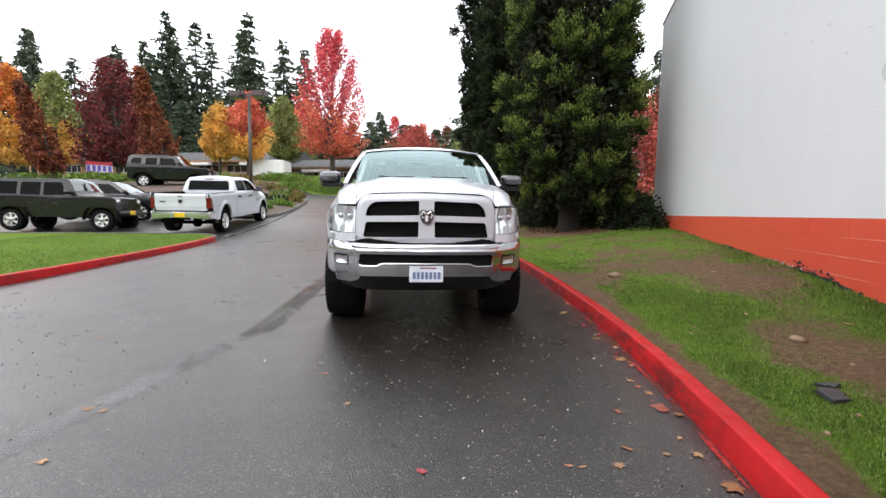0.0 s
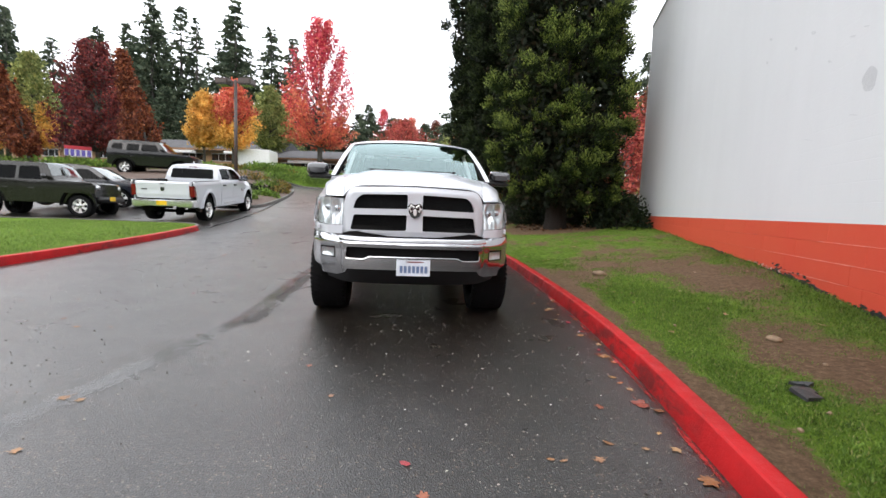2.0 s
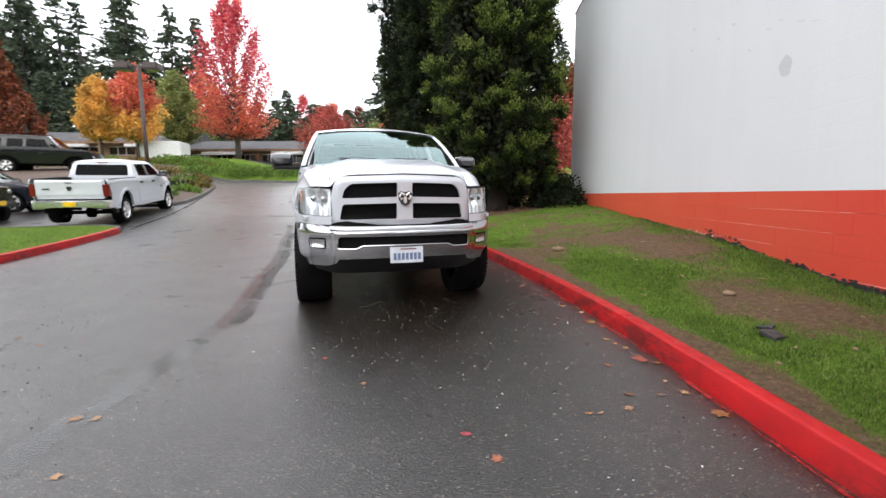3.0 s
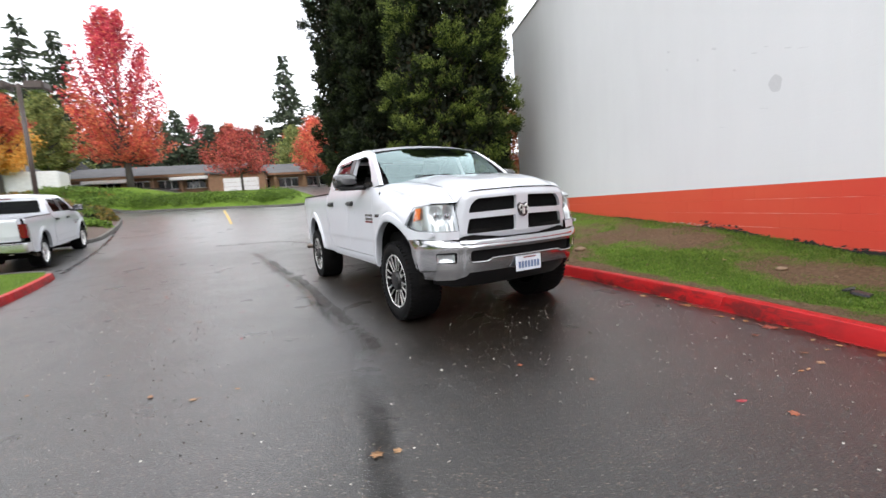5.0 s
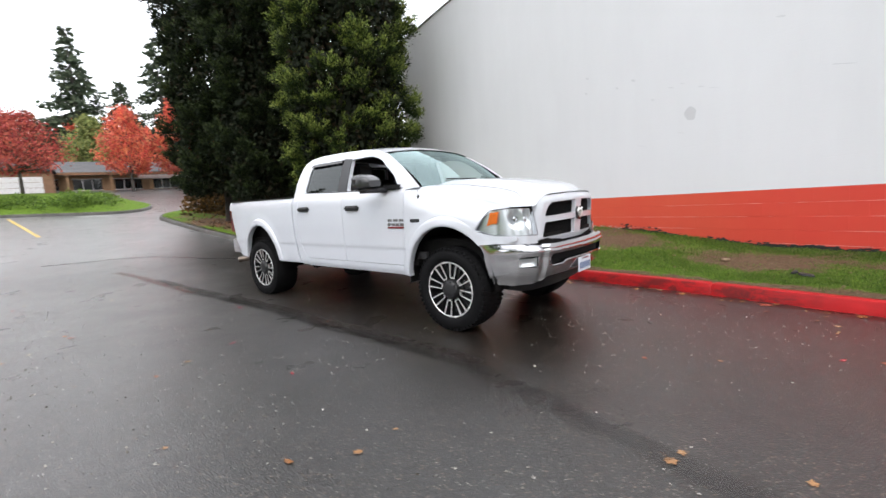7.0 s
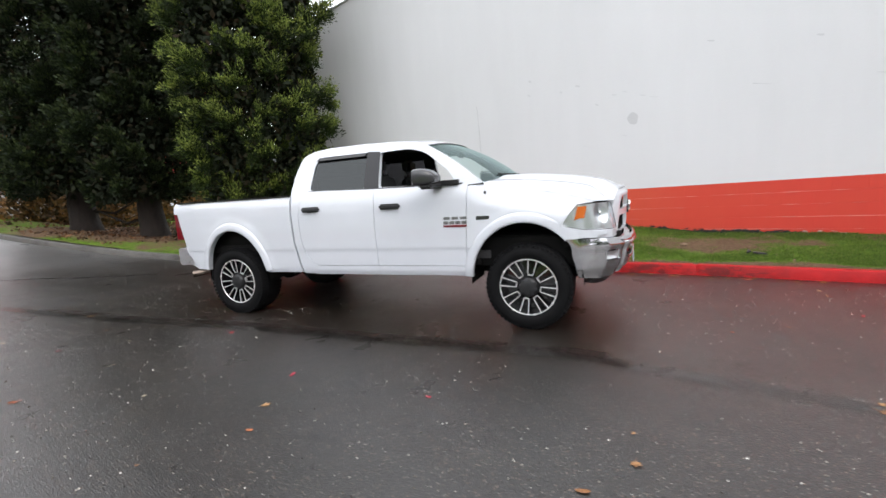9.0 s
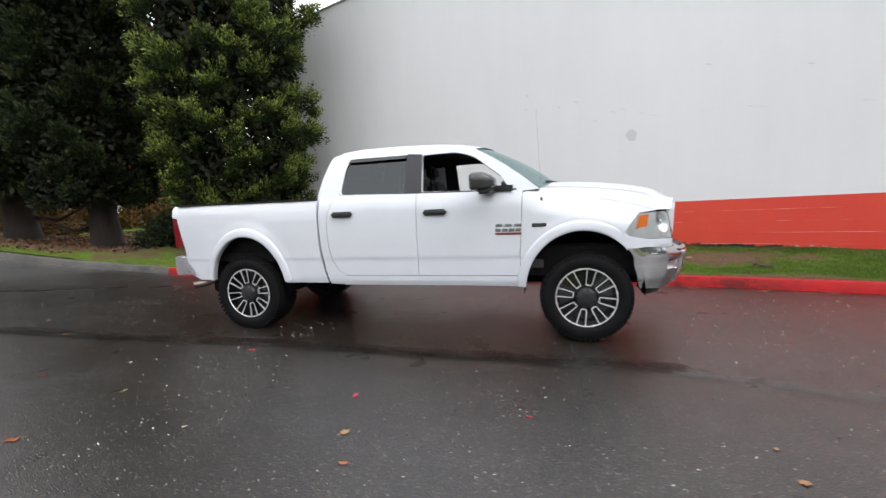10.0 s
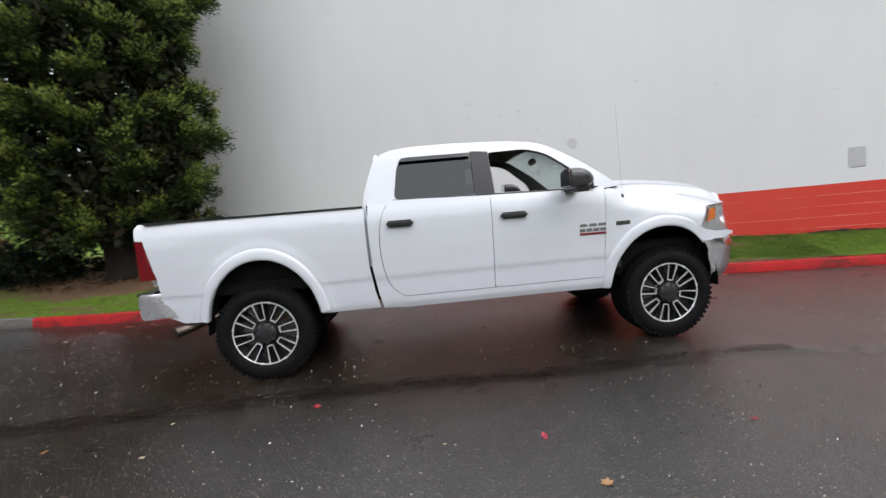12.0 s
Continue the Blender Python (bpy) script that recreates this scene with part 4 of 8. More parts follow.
        put("pillar_trim", skin([(-1.617, 1.515), (-1.632, 1.925), (-1.797, 1.94), (-1.802, 1.52)], (), (), [1.6, 1.7, 1.8, 1.88], lambda u, v, sg=sg: Vector((sg * (interp(GREEN_X, v) + 0.006), u, v)), 0.01, inw), PILLAR_BLACK, None, "dark pillar trim")
        put("rear_window", skin(rw, (), (), [1.6, 1.7, 1.8, 1.88], lambda u, v, sg=sg: Vector((sg * (interp(GREEN_X, v) - 0.012), u, v)), 0, inw), GLASS_TINT if lifted else CAR_GLASS, None, "dark tinted window")
        if not lifted:
            put("front_window", skin(fw, (), (), [1.6, 1.7, 1.8, 1.88], lambda u, v, sg=sg: Vector((sg * (interp(GREEN_X, v) - 0.012), u, v)), 0, inw), CAR_GLASS, None, "dark tinted window")
        put("rain_visor", skin([(-1.81, 1.925), (-2.445, 1.918), (-2.48, 1.885), (-1.81, 1.893)], (), (), (1.905,), lambda u, v, sg=sg: Vector((sg * (interp(GREEN_X, v) + 0.022), u, v)), 0.025, inw), BLACK_GLOSS, None, "smoked rain visor")
        put("belt_strip", skin([(-0.66, 1.497), (-0.68, 1.512), (-2.55, 1.541), (-2.56, 1.528)], (), (), (), lambda u, v, sg=sg: Vector((sg * (interp(GREEN_X, v) + 0.007), u, v)), 0.02, inw), BLACK_PLASTIC)
        # tow mirror
        mir = part("door_mirror", None, None, T)
        bm = bmesh.new()
        rings = []
        for y, x0, x1, z0, z1 in ((-1.035, 1.075, 1.315, 1.515, 1.668), (-1.025, 1.060, 1.325, 1.505, 1.680), (-0.96, 1.055, 1.328, 1.505, 1.684), (-0.90, 1.060, 1.320, 1.512, 1.672), (-0.85, 1.075, 1.300, 1.525, 1.645), (-0.815, 1.10, 1.265, 1.545, 1.61)):
            cx, cz, hx, hz = (x0 + x1) / 2, (z0 + z1) / 2, (x1 - x0) / 2, (z1 - z0) / 2
            rings.append([bm.verts.new((cx + hx * math.copysign(abs(math.cos(q)) ** 0.5, math.cos(q)), y, cz + hz * math.copysign(abs(math.sin(q)) ** 0.5, math.sin(q)))) for q in (2 * math.pi * (k + 0.5) / 24 for k in range(24))])
        for ra, rb in zip(rings, rings[1:]):
            for k in range(24):
                bm.faces.new((ra[k], ra[(k + 1) % 24], rb[(k + 1) % 24], rb[k]))
        bm.faces.new(rings[0])
        bm.faces.new(rings[-1])
        bmesh.ops.scale(bm, vec=(sg, 1, 1), verts=bm.verts)
        bm.transform(Matrix.Translation((0, 0, dz)))
        me = bpy.data.meshes.new("door_mirror")
        bmesh.ops.recalc_face_normals(bm, faces=bm.faces)
        bm.to_mesh(me)
        bm.free()
        me.materials.append(GREY_GLOSS)
        me.polygons.foreach_set("use_smooth", [True] * len(me.polygons))
        me.set_sharp_from_angle(angle=radians(40))
        bpy.data.objects.remove(mir)
        mir = part("door_mirror", me, None, T, "black and grey folding tow mirror")
        bm = bmesh.new()
        add_box(bm, (0.92, -0.985, 1.474), (1.30, -0.84, 1.535), 0.024, 3)
        add_box(bm, (0.885, -0.96, 1.470), (0.995, -0.64, 1.555), 0.036, 4)
        bmesh.ops.scale(bm, vec=(sg, 1, 1), verts=bm.verts)
        bmesh.ops.recalc_face_normals(bm, faces=bm.faces)
        put("mirror_arm", bm, BLACK_PLASTIC, mir)
        bm = box((1.085, -1.043, 1.525), (1.30, -1.034, 1.66), 0.003)
        bmesh.ops.scale(bm, vec=(sg, 1, 1), verts=bm.verts)
        bmesh.ops.recalc_face_normals(bm, faces=bm.faces)
        put("mirror_glass", bm, CHROME, mir, "", False)
        # headlamp
        def lampface(s, t, push=0.0, sg=sg):
            xs = [(0, 0.655), (0.4, 0.792), (0.7, 0.897), (0.86, 0.945), (1, 0.982)]
            ys = [(0, 0.805), (0.4, 0.77), (0.7, 0.66), (0.86, 0.515), (1, 0.345)]
            lo = interp([(0, 0.985), (0.5, 0.99), (0.86, 1.0), (1, 1.04)], s)
            hi = interp([(0, 1.236), (0.4, 1.245), (0.7, 1.245), (0.86, 1.234), (0.93, 1.15), (1, 1.062)], s)
            return Vector((sg * (interp(xs, s) + push * s), interp(ys, s) - 0.05 * (t - 0.3) + push * (1 - 0.5 * s), lo + (hi - lo) * t))
        put("lamp_gasket", add_tube(bmesh.new(), [lampface(k / 14, 1.0, 0.004) for k in range(15)] + [lampface(1.0 - k / 14, 0.0, 0.004) for k in range(15)] + [lampface(0, 1.0, 0.004)], 0.0028, 6, False), GREY_GLOSS, None, "", True)
        def bowl(s, t):
            """Depth of the reflector: two bowls side by side."""
            d = 0.030 + 0.005 * math.sin(s * 40)
            for c in (0.22, 0.52):
                d += 0.045 * max(0.0, 1 - ((s - c) / 0.15) ** 2 - ((t - 0.60) / 0.36) ** 2)
            return d - 0.022 * math.exp(-((s - 0.37) / 0.02) ** 2)
        hl = put("headlamp", grid_skin(44, 20, lambda s, t: lampface(s, t, -bowl(s, t)), sg < 0), LAMP_CHROME, None, "clear headlamp with amber corner", True, 50)
        put("lens", grid_skin(16, 8, lampface, sg < 0), GLASS_LENS, hl)
        put("indicator", grid_skin(4, 5, lambda s, t: lampface(0.79 + 0.09 * s - 0.05 * (t - 0.5), 0.46 + 0.46 * t, -0.012), sg < 0), AMBER, hl, "amber indicator")
        for s, t in ((0.22, 0.60), (0.52, 0.60)):
            bm = add_lathe(bmesh.new(), [(0.0, 0.0), (0.018, 0.012), (0.014, 0.026), (0.0, 0.032)], "z", 20, close=False)
            bm.transform(Matrix.Translation(lampface(s, t, -0.055)) @ Matrix.Rotation(radians(-90), 4, "X"))
            put("projector", bm, CHROME, hl)
        put("lamp_surround", grid_skin(16, 2, lambda s, t: (lampface(s, 0.0) + Vector((0, 0, -0.078 * t - 0.002)) + Vector((sg * 0.004, 0.004, 0))), sg > 0), PAINT_WHITE)
        # fog lamp
        fog = lambda e, z, d, sg=sg: Vector((sg * (0.705 + 0.185 * e), 0.872 - 0.155 * e - d, z))
        put("fog_surround", grid_skin(6, 4, lambda e, t: fog(e - 0.04 + 0.08 * e, 0.672 + 0.128 * t, 0.045), sg < 0), VOID, None, "black recess of the fog lamp")
        fg = put("fog_lamp", grid_skin(14, 8, lambda e, t: fog(0.12 + 0.70 * e, 0.695 + 0.075 * t, 0.018 + 0.022 * math.sin(math.pi * e) * math.sin(math.pi * t) - 0.004 * math.cos(30 * e)), sg < 0), LAMP_CHROME, None, "clear fog lamp")
        put("fog_lens", grid_skin(6, 4, lambda e, t: fog(0.10 + 0.74 * e, 0.690 + 0.085 * t, 0.006), sg < 0), GLASS_LENS, fg)
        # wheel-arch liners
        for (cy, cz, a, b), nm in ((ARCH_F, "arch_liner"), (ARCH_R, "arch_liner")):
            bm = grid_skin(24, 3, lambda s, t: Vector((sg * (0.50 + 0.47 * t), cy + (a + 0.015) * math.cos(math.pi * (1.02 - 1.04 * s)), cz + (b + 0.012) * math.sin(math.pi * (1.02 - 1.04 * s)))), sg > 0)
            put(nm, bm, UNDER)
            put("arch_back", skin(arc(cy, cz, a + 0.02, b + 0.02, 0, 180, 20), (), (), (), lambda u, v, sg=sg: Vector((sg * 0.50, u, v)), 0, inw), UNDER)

    # hood
    HOOD_END = [(0, 1.376), (0.4, 1.366), (0.5, 1.36), (0.56, 1.345), (0.61, 1.315), (0.64, 1.275), (0.655, 1.252), (0.70, 1.25)]

    def hood(s, t):
        x = -0.70 + 1.4 * s
        ax = abs(x) * (1 - 0.07 * smooth_step(0.55, 1, t))
        y0 = -0.235 - 0.21 * (x / 0.8) ** 2
        ze = interp(HOOD_END, ax)
        y1 = front_y(ax, ze) - 0.016
        y = y0 + (y1 - y0) * t
        z = interp(HOOD_Z, y + 0.25 * x * x) - 0.04 * smooth_step(0.42, 0.70, abs(x)) - 0.015 * (x / 0.7) ** 2
        z += 0.006 * math.exp(-((abs(x) - 0.38) / 0.07) ** 2) * smooth_step(0, 0.2, t)
        z += (ze - z) * smooth_step(0.80, 1.0, t) ** 1.5
        return Vector((math.copysign(ax, x), y, z))
    put("hood", grid_skin(56, 44, hood), PAINT_WHITE)
    # fender tops, from the hood's shut line over the shoulder to the crest
    for sg in (1, -1):
        def ftop(s, t, sg=sg):
            a = hood(1.0, t)
            y = -0.58 + t * 1.24
            zc = interp(CREST, y)
            xc = side_x(y, zc)
            x = a.x + 0.003 + (xc - a.x - 0.003) * math.sin(s * math.pi / 2) ** 0.85
            z = a.z - 0.002 + (zc - a.z + 0.002) * (0.45 * smooth_step(0.0, 0.6, s) + 0.55 * (1 - math.cos(s * math.pi / 2)))
            return Vector((sg * x, a.y + (y - a.y) * smooth_step(0, 1, s) + 0.02 * math.sin(math.pi * s) * t ** 8, z))
        put("fender_top", grid_skin(16, 36, ftop, sg > 0), PAINT_WHITE)
    # grille surround
    outer = rounded([(-0.672, 0.899), (0.672, 0.899), (0.662, 1.14), (0.612, 1.345), (0.0, 1.368), (-0.612, 1.345), (-0.662, 1.14)], [0.05, 0.05, 0.12, 0.17, 0.4, 0.17, 0.12], 6)
    holes = []
    for sg in (1, -1):
        u = rounded([(sg * 0.068, 1.160), (sg * 0.562, 1.147), (sg * 0.535, 1.232), (sg * 0.48, 1.280), (sg * 0.068, 1.292)], [0.015, 0.02, 0.045, 0.045, 0.015])
        w = rounded([(sg * 0.075, 0.955), (sg * 0.585, 0.949), (sg * 0.556, 1.092), (sg * 0.072, 1.102)], [0.015, 0.025, 0.025, 0.015])
        holes += [u, w]
    og = [Vector(p) for p in outer]

    def rim_dist(x, z):
        q = Vector((x, z))
        best = 9.0
        for a, b in zip(og, og[1:] + og[:1]):
            d = b - a
            t = max(0.0, min(1.0, (q - a).dot(d) / max(1e-9, d.length_squared)))
            best = min(best, (q - a - d * t).length)
        return best

    gm = lambda u, v: Vector((u, front_y(u, v) + 0.012 - 0.03 * (1 - smooth_step(0, 0.05, rim_dist(u, v))), v))
    g = put("grille", skin(outer, holes, lines(-0.66, 0.66, 0.026), lines(0.885, 1.37, 0.022), gm, 0.04, (0, -1, 0)), PAINT_WHITE)
    put("grille_mesh", skin(outer, (), lines(-0.66, 0.66, 0.1), lines(0.9, 1.36, 0.1), lambda u, v: Vector((u, front_y(u, v) - 0.04, v)), 0, (0, -1, 0)), VOID, g, "black mesh", True)
    bm = bmesh.new()
    for i in range(-44, 45):
        x = i * 0.0125
        if abs(x) > 0.07:
            z1 = 1.275 if abs(x) < 0.44 else 1.24
            for lo, hi in ((0.957, 1.095), (1.152, z1)):
                add_box(bm, (x - 0.002, front_y(x, 1.1) - 0.036, lo), (x + 0.002, front_y(x, 1.1) - 0.028, hi))
    tagged(put("grille_mesh_rib", bm, VOID, g, "", False), kind="stuff")
    shield = [(0, 1.075), (0.035, 1.09), (0.055, 1.13), (0.064, 1.19), (0.04, 1.215), (0.0, 1.20), (-0.04, 1.215), (-0.064, 1.19), (-0.055, 1.13), (-0.035, 1.09)]
    em = put("emblem", skin([(u, v) for u, v in shield], (), (), (), lambda u, v: Vector((u, 0.958 - 1.2 * u * u, v)), 0.03, (0, -1, 0)), BLACK_GLOSS, g, "dark shield emblem", False)
    bm = bmesh.new()
    for sg in (1, -1):
        add_tube(bm, [(sg * 0.008, 0.966, 1.175), (sg * 0.035, 0.966, 1.195), (sg * 0.05, 0.962, 1.165), (sg * 0.038, 0.964, 1.135), (sg * 0.026, 0.966, 1.15)], [0.011, 0.012, 0.011, 0.008, 0.005], 8)
    add_box(bm, (-0.015, 0.95, 1.10), (0.015, 0.972, 1.165), 0.008, 2)
    bmesh.ops.recalc_face_normals(bm, faces=bm.faces)
    put("emblem_shape", bm, MILLED, em)

    # chrome front bumper, in plan run s and height
    PX = [(0, 0.0), (0.30, 0.30), (0.555, 0.55), (0.74, 0.715), (0.92, 0.860), (1.10, 0.955), (1.28, 0.992)]
    PY = [(0, 0.985), (0.30, 0.972), (0.555, 0.935), (0.74, 0.868), (0.92, 0.755), (1.10, 0.595), (1.28, 0.395)]

    def bump(u, v):
        s = abs(u)
        x, y = interp(PX, s), interp(PY, s)
        roll = 0.045 * (max(0.0, v - 0.835) / 0.055) ** 1.6 * smooth_step(0.95, 0.70, s) + 0.016 * (max(0.0, v - 0.82) / 0.075) ** 2 + 0.012 * smooth_step(0.83, 0.76, v) + 0.040 * (max(0.0, 0.72 - v) / 0.17) ** 2
        lip = 0.030 * smooth_step(0.685, 0.655, s) * smooth_step(0.885, 0.845, v) + 0.008 * smooth_step(0.80, 0.83, v) * smooth_step(0.72, 0.62, s)
        return Vector((math.copysign(x * (1 - 0.02 * smooth_step(0.62, 0.55, v)), u), y - roll + lip + 0.12 * (min(v, 0.83) - 0.74), v))

    out = [(-1.25, 0.915), (-0.80, 0.905), (-0.68, 0.884), (-0.3, 0.884), (0.3, 0.884), (0.68, 0.884), (0.80, 0.905), (1.25, 0.915), (1.19, 0.72), (1.13, 0.59), (1.08, 0.528), (0.92, 0.512), (0.74, 0.512), (0.67, 0.535), (0.62, 0.585), (0.30, 0.59), (-0.30, 0.59), (-0.62, 0.585), (-0.67, 0.535), (-0.74, 0.512), (-0.92, 0.512), (-1.08, 0.528), (-1.13, 0.59), (-1.19, 0.72)]
    slot = rounded([(-0.62, 0.800), (0.62, 0.800), (0.62, 0.695), (0.44, 0.695), (0.40, 0.722), (-0.40, 0.722), (-0.44, 0.695), (-0.62, 0.695)], [0.03, 0.03, 0.03, 0.01, 0.01, 0.01, 0.01, 0.03])
    fogs = [rounded([(sg * 0.735, 0.682), (sg * 0.925, 0.690), (sg * 0.935, 0.785), (sg * 0.74, 0.790)], 0.02) for sg in (1, -1)]
    fb = put("front_bumper", skin(out, [slot] + fogs, sorted(lines(-1.25, 1.25, 0.06) + [g * e for g in (1, -1) for e in (0.635, 0.65, 0.658, 0.666, 0.674, 0.682, 0.695)]), [0.53, 0.56, 0.58, 0.60, 0.62, 0.64, 0.66, 0.69, 0.72, 0.76, 0.78, 0.80, 0.815, 0.83, 0.845, 0.853, 0.861, 0.868, 0.875, 0.88], bump, 0.045, (0, -1, 0)), CHROME, None, "chrome front bumper")
    put("bumper_top", grid_skin(40, 5, lambda a, t: bump(-0.70 + 1.40 * a, 0.855) + Vector((0, 0.006 - 0.030 * t * t, 0.044 * math.sin(1.45 * t))), False), CHROME, fb, "", True)
    put("slot_lip", add_tube(bmesh.new(), [bump(u, v) + Vector((0, 0.004, -0.004)) for u, v in ((-0.63, 0.74), (-0.625, 0.70), (-0.60, 0.69), (-0.45, 0.69), (-0.40, 0.716), (-0.2, 0.718), (0, 0.718), (0.2, 0.718), (0.40, 0.716), (0.45, 0.69), (0.60, 0.69), (0.625, 0.70), (0.63, 0.74))], 0.011, 8), CHROME, fb, "", True)
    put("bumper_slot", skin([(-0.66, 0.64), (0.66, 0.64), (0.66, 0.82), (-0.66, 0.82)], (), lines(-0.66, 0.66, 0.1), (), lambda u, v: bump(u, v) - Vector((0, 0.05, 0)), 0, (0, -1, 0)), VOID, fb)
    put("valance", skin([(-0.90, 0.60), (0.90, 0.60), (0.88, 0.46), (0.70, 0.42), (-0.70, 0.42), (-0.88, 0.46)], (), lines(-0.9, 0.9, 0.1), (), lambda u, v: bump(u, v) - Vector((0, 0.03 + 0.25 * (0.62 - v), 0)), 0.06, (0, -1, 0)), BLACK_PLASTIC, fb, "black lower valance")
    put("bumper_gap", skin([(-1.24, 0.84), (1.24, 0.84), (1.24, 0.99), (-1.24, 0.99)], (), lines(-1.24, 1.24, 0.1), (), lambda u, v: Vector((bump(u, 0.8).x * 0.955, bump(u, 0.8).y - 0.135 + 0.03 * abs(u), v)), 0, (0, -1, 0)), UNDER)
    if lifted:
        pl = put("number_plate", box((-0.153, 0.995, 0.545), (0.153, 1.003, 0.697), 0.003), PLATE_WHITE, None, "white number plate", False)
        bm = bmesh.new()
        for i in range(7):
            x = -0.128 + i * 0.0375
            add_box(bm, (x, 1.003, 0.575), (x + 0.026, 1.006, 0.64))
        put("plate_bars", bm, INK_BLUE, pl, "", False)
        put("plate_heading", box((-0.09, 1.003, 0.672), (0.06, 1.006, 0.682)), INK_RED, pl, "", False)
    # roof, windscreen, rear glass
    RZ = [(-1.06, 1.945), (-1.20, 1.99), (-1.45, 2.02), (-1.95, 2.035), (-2.35, 2.03), (-2.56, 2.005), (-2.67, 1.955)]

    def roof(s, t):
        y = -1.06 - 1.61 * t
        e = -1 + 2 * s
        z = interp(RZ[::-1], y)
        hx = interp(GREEN_X, z) - 0.004
        crown = 0.055 * (1 - e * e) * smooth_step(0, 0.2, t) * smooth_step(1, 0.85, t) + 0.05 * (1 - abs(e) ** 2.5) * (1 - smooth_step(0, 0.2, t)) + 0.035 * (1 - e * e) * (1 - smooth_step(1, 0.85, t))
        return Vector((hx * e, y + 0.075 * (1 - e * e) * (1 - smooth_step(0, 0.3, t)), z + crown))
    put("roof", grid_skin(24, 26, roof), PAINT_WHITE)

    def screen(s, t):
        e = -1 + 2 * s
        top = roof(s, 0.0)
        low = Vector((0.825 * e, -0.245 - 0.20 * e * e, 1.572 - 0.055 * e * e))
        p = low.lerp(top, t)
        return Vector((p.x * 0.985, p.y + 0.03 * math.sin(math.pi * t) * (1 - 0.4 * e * e) - 0.01, p.z + 0.022 * math.sin(math.pi * t) - 0.006))
    put("windscreen", grid_skin(16, 10, screen), GLASS_CLEAR, None, "sky-reflecting windscreen")
    bm = bmesh.new()
    for sg in (1, -1):
        add_tube(bm, [screen(0.5 + 0.06 * sg, 0.02) + Vector((0, 0.01, 0.01)), screen(0.5 + 0.32 * sg, 0.07) + Vector((0, 0.012, 0.012))], 0.008, 6)
    put("wipers", bm, BLACK_PLASTIC)
    put("cowl", grid_skin(16, 3, lambda s, t: (screen(s, 0.0) * (1 - t) + Vector((1.0 * (hood(s, 0.0).x * 1.16), hood(s, 0.0).y + 0.02, hood(s, 0.0).z - 0.02)) * t) - Vector((0, 0, 0.012))), BLACK_PLASTIC)
    put("back_window", grid_skin(10, 6, lambda s, t: Vector(((-1 + 2 * s) * (0.80 - 0.07 * t), -2.815 + 0.11 * t + 0.0, 1.52 + 0.41 * t)), True), GLASS_TINT if lifted else CAR_GLASS, None, "dark rear window")
    fr = rounded([(-0.77, 1.55), (0.77, 1.55), (0.72, 1.895), (-0.72, 1.895)], 0.06)
    put("cab_back", skin([(-0.955, 0.95), (0.955, 0.95), (0.955, 1.5), (0.90, 1.66), (0.80, 1.93), (0.70, 1.985), (-0.70, 1.985), (-0.80, 1.93), (-0.90, 1.66), (-0.955, 1.5)], [fr], lines(-0.9, 0.9, 0.2), [1.2, 1.5, 1.6, 1.7, 1.8, 1.9, 1.95], lambda u, v: Vector((u * 0.985, -2.83 + 0.13 * smooth_step(1.5, 2.0, v), v)), 0.03, (0, 1, 0)), PAINT_WHITE)
    put("stop_lamp", box((-0.14, -2.72, 1.945), (0.14, -2.68, 1.97), 0.006), RED_LENS, None, "red high stop lamp", False)
    # bed, tailgate and rear bumper
    put("bed_floor", box((-0.87, -4.70, 0.90), (0.87, -2.84, 0.935)), UNDER)
    put("bed_front", box((-0.95, -2.845, 0.62), (0.95, -2.825, 1.485), 0.004), PAINT_WHITE)
    tg = put("tailgate", skin(rounded([(-0.815, 0.93), (0.815, 0.93), (0.815, 1.475), (-0.815, 1.475)], 0.03), (), lines(-0.8, 0.8, 0.1), [0.97, 1.04, 1.08, 1.2, 1.34, 1.38, 1.43, 1.455], lambda u, v: Vector((u, -4.785 - 0.045 * smooth_step(0.95, 1.06, v) * smooth_step(1.485, 1.44, v) + 0.016 * math.exp(-((v - 1.21) / 0.10) ** 2), v)), 0.06, (0, 1, 0)), PAINT_WHITE, None, "white tailgate")
    put("tailgate_handle", box((-0.09, -4.84, 1.37), (0.09, -4.81, 1.42), 0.012, 2), BLACK_PLASTIC, tg)
    put("tailgate_badge", skin([(u, v + 0.08) for u, v in shield], (), (), (), lambda u, v: Vector((u, -4.84, v)), 0.02, (0, 1, 0)), GREY_GLOSS, tg, "", False)
    put("tailgate_name", box((-0.66, -4.836, 1.20), (-0.48, -4.816, 1.235), 0.003), GREY_GLOSS, tg, "", False)
    rb = put("rear_bumper", skin(rounded([(-1.07, 0.885), (1.07, 0.885), (1.22, 0.665), (0.80, 0.645), (0.40, 0.70), (-0.40, 0.70), (-0.80, 0.645), (-1.22, 0.665)], 0.025), (), lines(-1.2, 1.2, 0.08), [0.68, 0.72, 0.78, 0.84, 0.865], lambda u, v: Vector((math.copysign(abs(u) if abs(u) < 0.95 else 0.95 + 0.04 * (min(abs(u), 1.25) - 0.95) / 0.3, u), -4.93 + 0.05 * (abs(u) / 0.9) ** 2 + 0.75 * max(0, abs(u) - 0.93) + 0.03 * smooth_step(0.86, 0.89, v) + 0.02 * smooth_step(0.70, 0.64, v), v)), 0.10, (0, 1, 0)), STEP_CHROME, None, "chrome rear step bumper")
    put("bumper_step", box((-0.88, -4.915, 0.865), (0.88, -4.78, 0.88), 0.004), BLACK_PLASTIC, rb, "", False)
